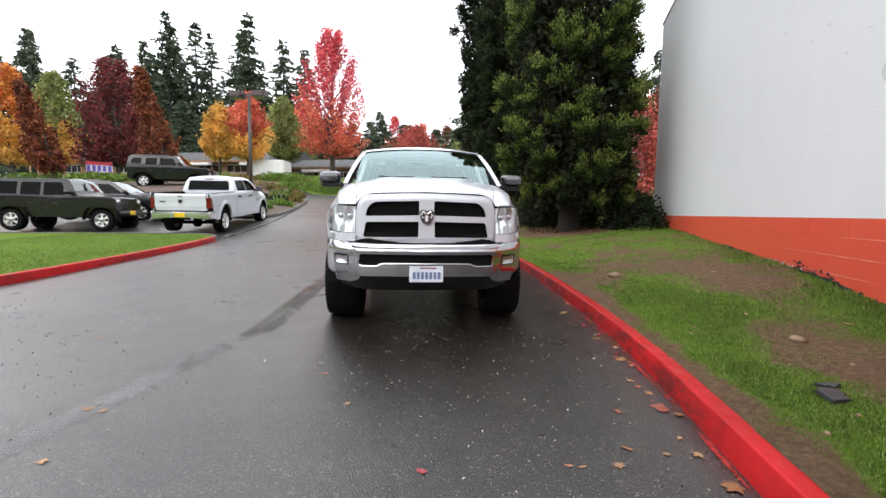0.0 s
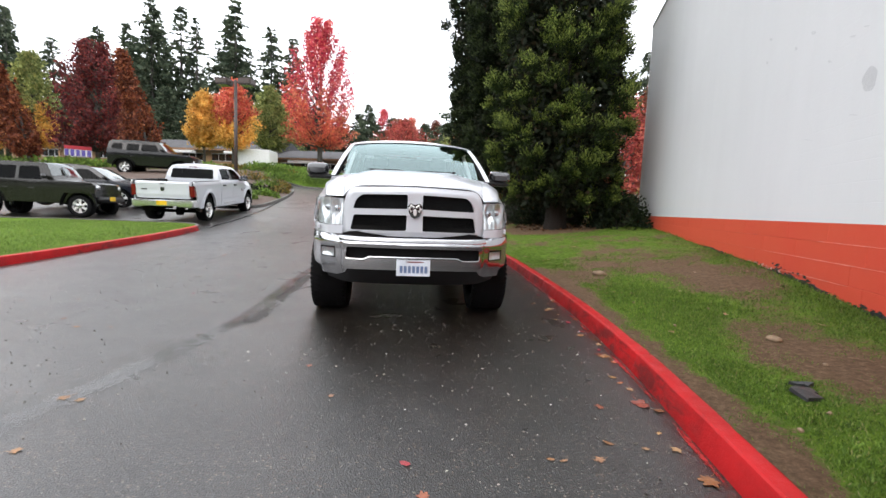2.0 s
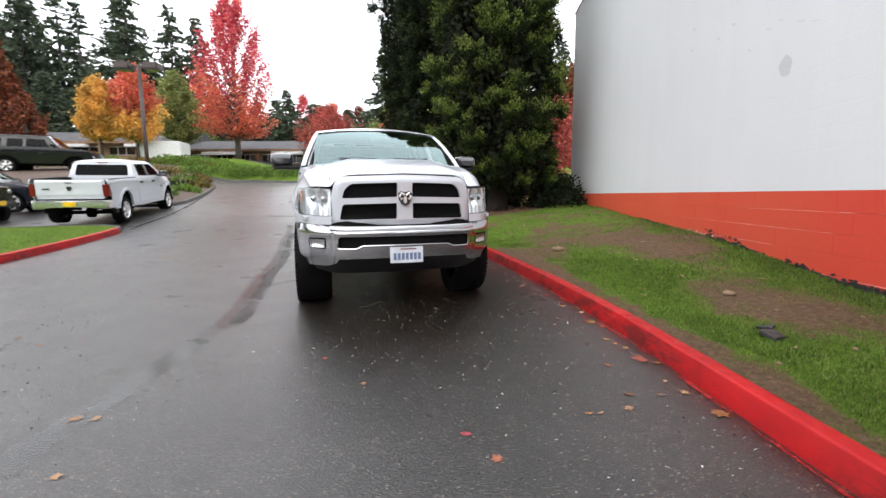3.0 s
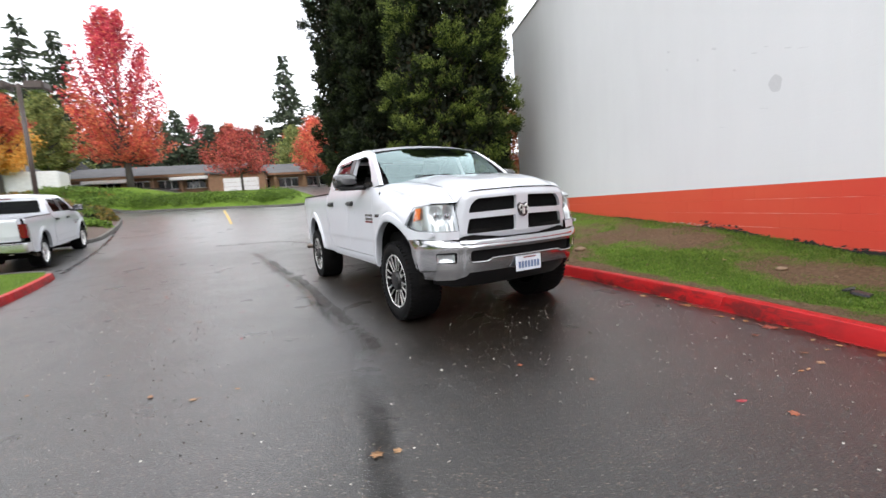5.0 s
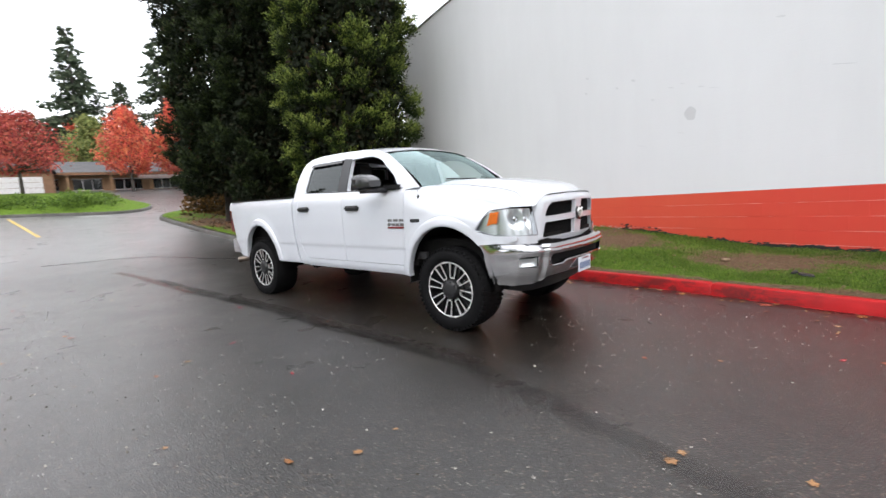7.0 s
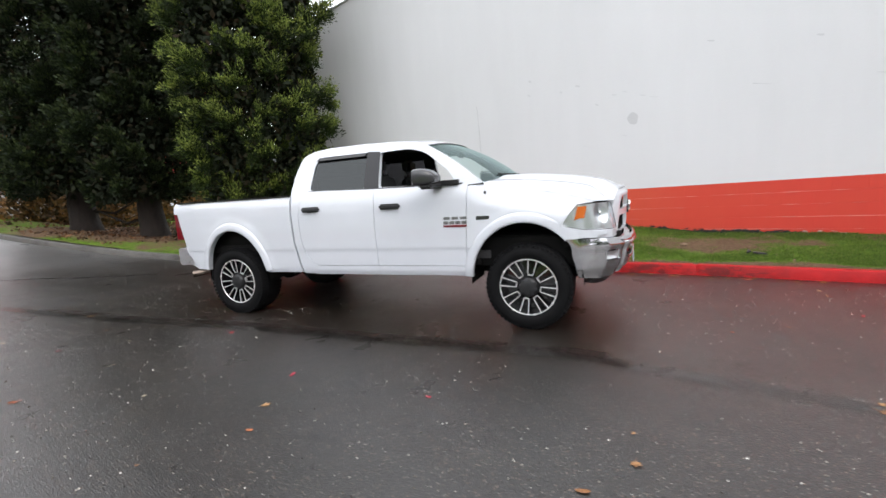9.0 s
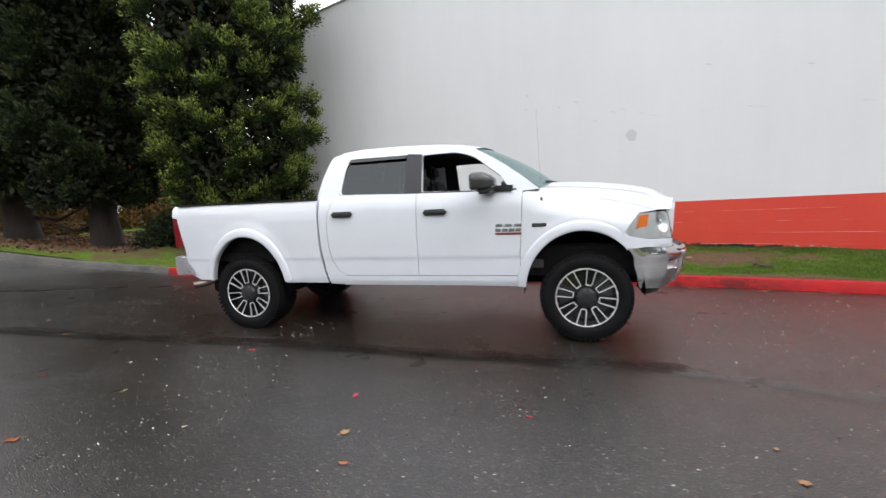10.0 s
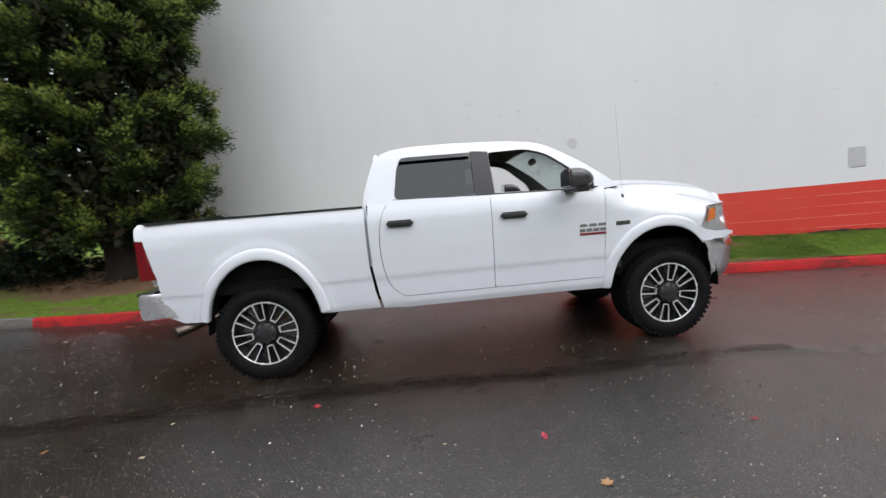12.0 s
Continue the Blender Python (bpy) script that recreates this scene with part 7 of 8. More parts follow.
hedge("upper hedge row before the offices", [(-20, 37), (-12, 36), (-6, 34.0), (-3.2, 33.0)], 1.2, 0.6, LEAF_HEDGE, 6, 3500, 0.11)
hedge("autumn-tinged ground cover before the offices", [(-34, 34.0), (-24, 33.8), (-17, 33.6), (-13, 33)], 1.1, 0.5, LEAF_BARBERRY, 7, 1100, 0.2)
hedge("low hedge along the parking plots", [(-46, 30), (-34, 30.5), (-26, 30), (-19, 30)], 0.9, 0.7, LEAF_HEDGE, 9, 1000, 0.2)
rs = random.Random(4)
for k, (x, y, s, mt) in enumerate(((-11.5, 20.4, 0.6, 0), (-12.4, 21.2, 0.8, 1), (-11.6, 22.6, 0.65, 0), (-12.6, 23.4, 0.85, 1), (-13.6, 22.0, 0.9, 0), (-12.2, 25.0, 0.7, 2), (-13.4, 26.0, 0.95, 0), (-13.4, 28.0, 0.75, 2), (-14.6, 24.8, 0.9, 1), (-15.2, 27.6, 1.0, 2), (-14.8, 30.2, 0.9, 0), (-16.4, 26.0, 0.9, 0), (-5.2, 32.2, 1.35, 0))):
    shrub(("green", "dull green", "rust-tinged")[mt] + " rounded shrub on a planted bank", (x, y, road_z(x, y) + 0.12), (s, s, s * 0.62), (LEAF_HEDGE, LEAF_DARK, LEAF_BARBERRY)[mt], 20 + k, 700, 0.13, "island shrubs")

# autumn trees
Z = road_z
broadleaf("tall scarlet sweetgum in full autumn colour", (-17.2, 45.0, Z(-17, 45) + 0.2), 15.2, 4.1, 2.7, LEAF_RED, 31, 10500, "tower", leaf=0.24, mix=LEAF_PINK)
broadleaf("dark maroon plum tree in leaf", (-34.0, 36, Z(-34, 36)), 10.8, 3.7, 1.7, LEAF_MAROON, 32, 8500, "tower", leaf=0.26)
broadleaf("narrow rust-coloured hornbeam leaning slightly", (-25.9, 32, Z(-26, 32)), 9.2, 1.75, 1.3, LEAF_RUST, 33, 7000, "flame", (-2.2, 0), 0.22)
broadleaf("narrow rust-coloured hornbeam leaning slightly", (-33.7, 30, Z(-34, 30)), 8.0, 1.55, 1.2, LEAF_RUST, 34, 7000, "flame", (-2.8, 0), 0.22)
broadleaf("golden maple behind the parked cars", (-25.4, 38, Z(-25, 38)), 6.9, 2.0, 2.5, LEAF_YELLOW, 35, 5600, "oval", leaf=0.24)
broadleaf("coral maple turning gold below", (-22.9, 38.5, Z(-23, 38.5)), 7.9, 2.35, 2.5, LEAF_PINK, 36, 6000, "oval", leaf=0.24, mix=LEAF_YELLOW)
broadleaf("round olive-green maple by the offices", (-23.2, 46, Z(-23, 46)), 8.6, 2.2, 2.4, LEAF_OLIVE, 37, 5600, "round", leaf=0.26)
broadleaf("orange maple at the edge of the plots", (-42.5, 34, Z(-42, 34)), 10.0, 2.5, 2.0, LEAF_ORANGE, 38, 6000, "oval", leaf=0.26, mix=LEAF_YELLOW)
broadleaf("yellow-green maple at the edge of the plots", (-43.5, 39, Z(-43, 39)), 10.4, 2.5, 2.0, LEAF_OLIVE, 39, 5600, "oval", leaf=0.28, mix=LEAF_YELLOW)
broadleaf("golden maple at the edge of the plots", (-46.5, 33, Z(-46, 33)), 9.0, 2.4, 2.0, LEAF_YELLOW, 40, 5600, "oval", leaf=0.28)
broadleaf("low spreading scarlet maple above the hedge", (-7.65, 41, Z(-7.6, 41)), 5.7, 3.0, 2.3, LEAF_BRICK, 41, 3400, "oval", leaf=0.18)
broadleaf("coral-red maple before the offices", (-1.2, 47, Z(-1.2, 47)), 7.0, 2.3, 2.0, LEAF_PINK, 42, 3400, "oval", leaf=0.22)
broadleaf("rusty orange maple before the offices", (2.6, 47.0, Z(2.6, 47)), 8.0, 2.0, 1.8, LEAF_PINK, 43, 5200, "oval", leaf=0.24)
broadleaf("orange maple past the end of the wall", (9.6, 31, Z(9.6, 31)), 8.0, 2.6, 1.8, LEAF_BRICK, 44, 2800, "oval", leaf=0.24)
broadleaf("rust maple past the end of the wall", (13.0, 34, Z(13, 34)), 9.5, 3.0, 2.2, LEAF_RUST, 45, 5000, "oval", leaf=0.26)
for k, (x, y, h, r, mt) in enumerate(((-19.5, 84, 13.5, 3.6, LEAF_RED), (-14.5, 86, 13.0, 3.8, LEAF_PINK), (-9.5, 85, 12.5, 3.6, LEAF_RUST), (-5.0, 84, 11.5, 3.4, LEAF_PINK), (-11.5, 62, 8.0, 3.0, LEAF_RUST), (-3.5, 60, 7.5, 2.8, LEAF_OLIVE), (6.5, 62, 9.0, 3.2, LEAF_ORANGE), (-29, 60, 9, 3.2, LEAF_OLIVE))):
    broadleaf("distant maple in autumn colour", (x, y, Z(x, y)), h, r, 1.6, mt, 60 + k, 3000, "oval", leaf=0.34, group="distant maples")

# the fir wood on the skyline
FIRS = [(-92, 78, 31, 4.6, 0.1), (-88.2, 75, 29, 3.9, 0.25), (-79, 75, 23.5, 4.6, 0.1), (-74, 77, 24, 4.2, 0.1), (-70, 75, 25.5, 3.8, 0.2), (-66.5, 79, 25, 3.8, 0.15), (-64.4, 75, 26, 3.0, 0.3), (-61, 78, 28, 4.4, 0.15),
        (-59, 74, 30.5, 4.2, 0.2), (-54.2, 75, 29.5, 2.6, 0.25), (-51.3, 75, 27, 2.2, 0.3), (-45.6, 76, 28, 4.0, 0.2), (-43.5, 74, 30, 4.0, 0.2), (-37.6, 75, 25.6, 3.6, 0.15), (-34.6, 77, 24.5, 3.6, 0.15), (-31, 82, 14, 3.4, 0.1),
        (-24.5, 84, 13, 3.2, 0.05), (-21, 78, 13.3, 3.6, 0.05), (-18, 90, 13.5, 3.2, 0.05), (-12.9, 92, 13.5, 3.0, 0.1), (-8.5, 92, 12.6, 3.0, 0.1), (-4.0, 75, 22, 3.2, 0.22), (0.6, 72, 14.5, 2.8, 0.15), (5.4, 74, 22, 3.4, 0.2), (8.3, 76, 21.5, 3.0, 0.2),
        (13, 72, 20, 3.6, 0.1), (18, 74, 23, 3.8, 0.1), (24, 70, 21, 3.8, 0.1), (-102, 80, 27, 4.6, 0.1), (-110, 74, 25, 4.8, 0.1),
        (-84, 70, 15, 4.2, 0.02), (-76, 68, 14, 4.4, 0.02), (-68, 68, 15, 4.4, 0.02), (-62, 67, 14, 4.2, 0.02), (-56.5, 68, 15, 4.4, 0.02), (-51, 67, 13, 4.2, 0.02), (-46, 68, 14, 4.2, 0.02), (-40, 69, 13, 4.2, 0.02), (-34.5, 70, 12, 4.0, 0.02), (-29, 72, 11, 4.0, 0.02),
        (-26.5, 80, 11.5, 4.2, 0.02), (-17, 80, 11.5, 4.2, 0.02), (-14.6, 82, 12, 4.2, 0.02), (-10.8, 80, 11.5, 4.2, 0.02), (-6.6, 80, 11, 4.2, 0.02), (-1.8, 80, 11, 4.2, 0.02), (2.6, 80, 11.5, 4.2, 0.02)]
for k, (x, y, h, r, b) in enumerate(FIRS):
    fir("tall dark fir on the skyline" if h > 20 else "dark fir on the skyline", (x, y, Z(x, min(y, 60))), h, r, 100 + k, b, 0.75 if r < 2.8 else 1.0)


def unseen_woods():
    """An unseen belt behind and beside the camera, added to darken reflections: deep, uneven fir and maple foliage."""
    rng = np.random.default_rng(77)
    P, D, Ls = [], [], []
    for k in range(150):
        a = radians(118 + 304 * (k + rng.uniform()) / 150)
        r = rng.uniform(58, 84)
        x, y = -2 + r * math.cos(a), 4 + r * math.sin(a)
        if y > 30 or x > 30:
            continue
        h, w = rng.uniform(9, 19), rng.uniform(3.2, 5.4)
        n = 420
        t = rng.uniform(0, 1, n) ** 0.8
        b = rng.uniform(0, 6.2832, n)
        rr = w * (1 - t) ** 0.6 * np.sqrt(rng.uniform(0.3, 1, n))
        P.append(np.stack([x + np.cos(b) * rr, y + np.sin(b) * rr, road_z(x, y) + 0.2 + h * t], 1))
        D.append(rng.normal(size=(n, 3)) + np.array((0, 0, -0.4)))
        Ls.append(rng.uniform(0.9, 1.9, n))
    P, D, Ls = np.concatenate(P), np.concatenate(D), np.concatenate(Ls)
    ob = part("unseen_woods", spray_mesh("unseen_woods", P, D, Ls, Ls * 0.7, LEAF_FIR, rng), None, None)
    tagged(ob, "unseen dark belt of fir woods, added to darken reflections", "woods", kind="stuff")


unseen_woods()

# ---- small things on the ground and the wall ----
TAR = simple("wet_tar", (0.012, 0.011, 0.011), 0.2, 0.0, 0.4, 5.0, 0.9, 120)
ROAD_YELLOW = simple("road_yellow", (0.52, 0.36, 0.08), 0.6, 0.0, 0.3, 7.0, 0.4, 80)
ROAD_WHITE = simple("road_white", (0.55, 0.55, 0.52), 0.6, 0.0, 0.3, 7.0, 0.4, 80)
SLATE = simple("slate", (0.02, 0.021, 0.022), 0.5, 0.0, 0.3, 12, 0.6, 60)
STONE = simple("field_stone", (0.19, 0.125, 0.075), 0.7, 0.0, 0.3, 20, 0.6, 70)
SPALL = simple("bitumen_edge", (0.014, 0.012, 0.012), 0.6, 0.0, 0.5, 14, 0.9, 60)


def ribbon(name, pts, width, material, label, up=0.004, rag=0.5, seed=0.0, step=0.05, gaps=0.0):
    """A thin ragged strip lying on the road along plan points; gaps: how much of it is broken away."""
    line = path2(pts, 8)
    fine = [line[0]]
    for a, b in zip(line, line[1:]):
        k = max(1, int((b - a).length / step))
        fine += [a.lerp(b, j / k) for j in range(1, k + 1)]
    nn = normals2(fine)
    verts, faces = [], []
    for i, (p, q) in enumerate(zip(fine, nn)):
        w = width(i / len(fine)) if callable(width) else width
        wl = w * (0.5 + rag * noise.noise((p.x * 4, p.y * 4, seed)) + 0.5 * rag * noise.noise((p.x * 17, p.y * 17, seed + 3)))
        wr = w * (0.5 + rag * noise.noise((p.x * 4, p.y * 4, seed + 9)) + 0.5 * rag * noise.noise((p.x * 17, p.y * 17, seed + 5)))
        drop = noise.noise((p.x * 1.6, p.y * 1.6, seed + 20)) + 0.4 * noise.noise((p.x * 7, p.y * 7, seed + 2)) < gaps - 0.75
        wl, wr = (0.0, 0.0) if drop else (max(0.0, wl), max(0.0, wr))
        for o in (-wl, 0.0, wr):
            v = p + q * o
            verts.append((v.x, v.y, road_z(v.x, v.y) + 0.012 * noise.noise((v.x * 0.3, v.y * 0.3, 1.7)) + up))
        if i and not drop:
            for k in (0, 1):
                faces.append(((i - 1) * 3 + k, (i - 1) * 3 + k + 1, i * 3 + k + 1, i * 3 + k))
    ob = new(name, mesh_of(name, verts, faces, material, True))
    return tagged(ob, label, "road mark", kind="structure")


def film_mat(name, col, rough, scale, low, high, wet=0.0, cover=1.0):
    """Water or silt lying on the asphalt, its edge broken up by the grain below; the mesh gives its depth."""
    m, nt, p = node_mat(name)
    co = n_pos(nt)
    at = nt.nodes.new("ShaderNodeAttribute")
    at.attribute_name = "depth"
    nt.links.new(n_ramp(nt, n_noise(nt, 30, 4, 0.7, co), [(0.3, tuple(v * 0.5 for v in col)), (0.7, tuple(v * 1.5 for v in col))]), p.inputs["Base Color"])
    nt.links.new(n_ramp(nt, n_noise(nt, 90, 3, 0.6, co), [(0.3, grey(rough * 0.6)), (0.7, grey(rough * 1.5))]), p.inputs["Roughness"])
    n_bump(nt, p, n_noise(nt, 60, 3, 0.6, co), 0.3 * (1 - 0.8 * wet), 0.003)
    p.inputs["Coat Weight"].default_value, p.inputs["Coat Roughness"].default_value = wet, 0.10
    broken = n_math(nt, "ADD", n_math(nt, "MULTIPLY", n_noise(nt, scale, 7, 0.75, co), 0.7), n_math(nt, "MULTIPLY", n_noise(nt, 2.2, 3, 0.6, co), 0.7))
    mask = n_ramp(nt, n_math(nt, "MULTIPLY", at.outputs["Fac"], broken), [(low, grey(0)), (high, grey(cover))])
    tr = nt.nodes.new("ShaderNodeBsdfTransparent")
    mx = nt.nodes.new("ShaderNodeMixShader")
    nt.links.new(mask, mx.inputs[0])
    nt.links.new(tr.outputs[0], mx.inputs[1])
    nt.links.new(p.outputs[0], mx.inputs[2])
    nt.links.new(mx.outputs[0], nt.nodes["Material Output"].inputs[0])
    return m


def film(name, pts, width, material, label, up):
    """A soft-edged film along plan points, deepest along its middle."""
    line = path2(pts, 10)
    nn = normals2(line)
    verts, faces, deep = [], [], []
    for i, (p, q) in enumerate(zip(line, nn)):
        t = i / (len(line) - 1)
        for k in range(7):
            v = p + q * (k / 6 - 0.5) * width
            verts.append((v.x, v.y, road_z(v.x, v.y) + 0.012 * noise.noise((v.x * 0.3, v.y * 0.3, 1.7)) + up))
            deep.append(math.sin(math.pi * k / 6) ** 0.8 * smooth_step(0, 0.06, t) * smooth_step(1, 0.92, t))
        if i:
            faces += [((i - 1) * 7 + k, (i - 1) * 7 + k + 1, i * 7 + k + 1, i * 7 + k) for k in range(6)]
    me = mesh_of(name, verts, faces, material, True)
    at = me.attributes.new("depth", "FLOAT", "POINT")
    at.data.foreach_set("value", deep)
    return tagged(new(name, me), label, "road mark", kind="structure")


SEAM = [(-2.30, 0.2), (-2.28, 1.6), (-2.21, 2.5), (-2.15, 3.5), (-2.21, 4.3), (-2.5, 5.9), (-2.78, 7.7), (-3.27, 9.8), (-3.76, 12.1), (-4.5, 14.5)]
WATER = film_mat("seam_water", (0.008, 0.0078, 0.0075), 0.11, 20, 0.44, 0.95, 0.7, 0.62)
SILT = film_mat("seam_silt", (0.014, 0.009, 0.007), 0.40, 26, 0.52, 0.74, 0.0, 0.85)
film("seam_water", [(p[0] - 0.03, p[1]) for p in SEAM], 0.38, WATER, "shallow water standing along a paving seam", 0.005)
film("seam_silt", [(p[0] + 0.08, p[1]) for p in SEAM[3:9]], 0.34, SILT, "dark wet leaf silt washed along the seam", 0.008)
film("gutter_film", [(at_y(KERB_R_LINE, y) - 0.03, y) for y in (-1, 1, 3, 5, 7, 9, 11, 13)], 0.09, film_mat("kerb_overspray", (0.30, 0.014, 0.014), 0.4, 34, 0.62, 0.74), "red kerb paint spilled along the gutter", 0.005)
ribbon("cross_crack", [(-5.5, 15.6), (-3.4, 15.2), (-2.2, 13.6), (-1.4, 12.5)], 0.05, TAR, "dark sealed crack across the lane", 0.005, 0.9, 3.0)
ribbon("gutter_line", [(-8.4, 12.7), (-8.9, 15.0), (-9.4, 17.5), (-10.0, 20.0), (-11.0, 23.5), (-12.6, 27.6)], 0.10, TAR, "dark joint between road and parking plots", 0.005, 0.7, 4.0)
ribbon("lane_line", [(-5.86, 21.5), (-6.6, 25.2), (-7.3, 28.6)], 0.11, ROAD_YELLOW, "worn yellow lane line", 0.006, 0.12, 5.0)
ribbon("stop_mark", [(-4.9, 27.6), (-4.2, 27.5), (-3.6, 27.4)], 0.25, ROAD_WHITE, "worn white road mark", 0.006, 0.25, 8.0)


# fallen leaves: four lobed shapes, curled, each leaf its own object
def leaf_shape(kind, material):
    n = {0: 5, 1: 1, 2: 7, 3: 3}[kind]
    m = 30
    bm = bmesh.new()
    c = bm.verts.new((0, 0, 0.006))
    ring = []
    for k in range(m):
        a = 2 * math.pi * k / m
        if kind == 1:
            r = 0.5 / math.sqrt((math.cos(a) / 1.0) ** 2 + (math.sin(a) / 0.5) ** 2)
        else:
            r = (0.26 + 0.25 * abs(math.cos(n * a / 2 + 0.25 * math.sin(a + kind))) ** 1.2) * (0.82 + 0.24 * math.cos(a)) + 0.035 * math.cos(11 * a + kind) + 0.03 * math.sin(17 * a)
        x, y = r * math.cos(a), r * math.sin(a)
        ring.append(bm.verts.new((x, y, 0.014 + 0.16 * (x * x) * (1 if kind % 2 else 0.4) + 0.07 * y * x)))
    for a, b in zip(ring, ring[1:] + ring[:1]):
        bm.faces.new((c, a, b))
    add_tube(bm, [(-0.3, 0, 0.04), (-0.62, 0.05, 0.10)], [0.015, 0.01], 4)
    me = bpy.data.meshes.new("leaf")
    bm.to_mesh(me)
    bm.free()
    me.materials.append(material)
    return me


def fallen(name, stops):
    m, nt, p = node_mat(name)
    oi = nt.nodes.new("ShaderNodeObjectInfo")
    c = n_ramp(nt, oi.outputs["Random"], stops)
    vein = n_ramp(nt, n_noise(nt, 9, 4, 0.7, n_obj(nt)), [(0.35, grey(0.6)), (0.65, grey(1.1))])
    nt.links.new(n_mix(nt, 1.0, c, vein, "MULTIPLY"), p.inputs["Base Color"])
    p.inputs["Roughness"].default_value = 0.4
    return m


TAN_LEAF = fallen("tan_fallen_leaf", [(0.0, (0.24, 0.10, 0.035)), (0.4, (0.36, 0.19, 0.08)), (0.75, (0.42, 0.27, 0.14)), (1.0, (0.28, 0.14, 0.08))])
RED_LEAF = fallen("red_fallen_leaf", [(0.0, (0.34, 0.02, 0.045)), (0.4, (0.24, 0.045, 0.03)), (1.0, (0.36, 0.13, 0.05))])
PALE_LEAF = fallen("pale_fallen_leaf", [(0.0, (0.42, 0.36, 0.26)), (0.5, (0.52, 0.44, 0.33)), (1.0, (0.40, 0.27, 0.16))])
PALE_LEAVES = [leaf_shape(k, PALE_LEAF) for k in range(4)]
LEAVES = [leaf_shape(k, m) for k in range(4) for m in (TAN_LEAF, RED_LEAF)]
rl = random.Random(12)


def lay_leaf(x, y, size, red=False, z=None):
    me = LEAVES[2 * (rl.choice((0, 2, 3)) if size > 0.08 else rl.randrange(4)) + (1 if red else 0)]
    ob = new("fallen_leaf", me)
    zz = (road_z(x, y) + 0.012 * noise.noise((x * 0.3, y * 0.3, 1.7)) + 0.004) if z is None else z
    ob.matrix_world = Matrix.Translation((x, y, zz)) @ Euler((radians(rl.uniform(-7, 7)), radians(rl.uniform(-7, 7)), rl.uniform(0, 6.28))).to_matrix().to_4x4() @ Matrix.Scale(size, 4)
    tagged(ob, "wet fallen red leaf lying flat" if red else "wet fallen tan leaf lying curled", "leaf", "fallen leaves")


for x, y, s, r in ((1.21, 3.42, 0.13, 0), (1.24, 3.72, 0.08, 0), (1.25, 3.86, 0.07, 0), (1.22, 3.93, 0.05, 0), (1.27, 3.80, 0.06, 0), (1.2, 2.58, 0.14, 1), (1.28, 2.49, 0.08, 0), (0.86, 2.06, 0.06, 0), (0.78, 1.90, 0.07, 0), (0.59, 1.86, 0.045, 0), (1.21, 2.05, 0.07, 0), (1.25, 1.80, 0.12, 0), (1.18, 2.21, 0.04, 0), (1.05, 2.03, 0.055, 0), (-0.76, 2.34, 0.05, 0),
                 (-0.18, 1.72, 0.06, 1), (-2.18, 2.04, 0.06, 0), (-2.02, 1.54, 0.06, 0), (-0.06, 1.5, 0.07, 1), (-4.76, 7.64, 0.10, 1), (-3.9, 5.67, 0.08, 0), (-2.46, 5.88, 0.09, 0), (-4.12, 8.87, 0.09, 1), (-2.97, 7.56, 0.08, 1), (-3.45, 5.92, 0.07, 1),
                 (-3.35, 10.23, 0.09, 0), (-3.75, 3.45, 0.07, 0), (-3.42, 3.26, 0.07, 0), (-2.29, 2.06, 0.09, 0), (-4.83, 7.8, 0.08, 0), (1.14, 3.98, 0.09, 0), (1.10, 4.4, 0.08, 1), (1.0, 5.2, 0.08, 0), (0.95, 5.7, 0.07, 1), (1.24, 3.3, 0.07, 1)):
    lay_leaf(x, y, s, bool(r))
for k in range(46):
    y = rl.uniform(1.2, 13.0)
    lay_leaf(at_y(KERB_R_LINE, y) - abs(rl.gauss(0.05, 0.16)) - 0.03, y, rl.uniform(0.04, 0.09), rl.random() < 0.4)
for k in range(60):
    x, y = rl.uniform(-6.5, 1.0), rl.uniform(1.0, 16.0)
    if -3.0 < x < 0.4 and 3.5 < y < 10.2:
        continue
    if -6.6 < x < -5.2 and y < 7:
        continue
    lay_leaf(x, y, rl.uniform(0.03, 0.065), rl.random() < 0.2)
for k in range(70):
    y = rl.uniform(1.0, 24.0)
    kx = at_y(KERB_R_LINE, y)
    x = kx + 0.2 + rl.random() * ((wall_x(y) - kx - 0.3) if y < 15 else 7.0)
    lay_leaf(x, y, rl.uniform(0.05, 0.10), rl.random() < 0.3, lawn_z(x, y) + 0.012)

# pale blown leaves behind and beside the truck
rp = random.Random(31)
for k in range(85):
    x, y = rp.uniform(-5.6, -0.2), rp.uniform(6.0, 16.5)
    if x > -2.9 and y < 9.9 or x > at_y(KERB_R_LINE, y) - 0.08:
        continue
    ob = new("fallen_leaf", rp.choice(PALE_LEAVES))
    ob.matrix_world = Matrix.Translation((x, y, road_z(x, y) + 0.012 * noise.noise((x * 0.3, y * 0.3, 1.7)) + 0.004)) @ Euler((radians(rp.uniform(-8, 8)), radians(rp.uniform(-8, 8)), rp.uniform(0, 6.28))).to_matrix().to_4x4() @ Matrix.Scale(rp.uniform(0.03, 0.07), 4)
    tagged(ob, "small pale bleached leaf on wet asphalt", "leaf", "fallen leaves")


LEAF_LITTER = leaf_mat("leaf_litter", [(0.0, (0.035, 0.020, 0.012)), (0.6, (0.10, 0.045, 0.022)), (1.0, (0.22, 0.11, 0.045))], 0.6, 0.1)


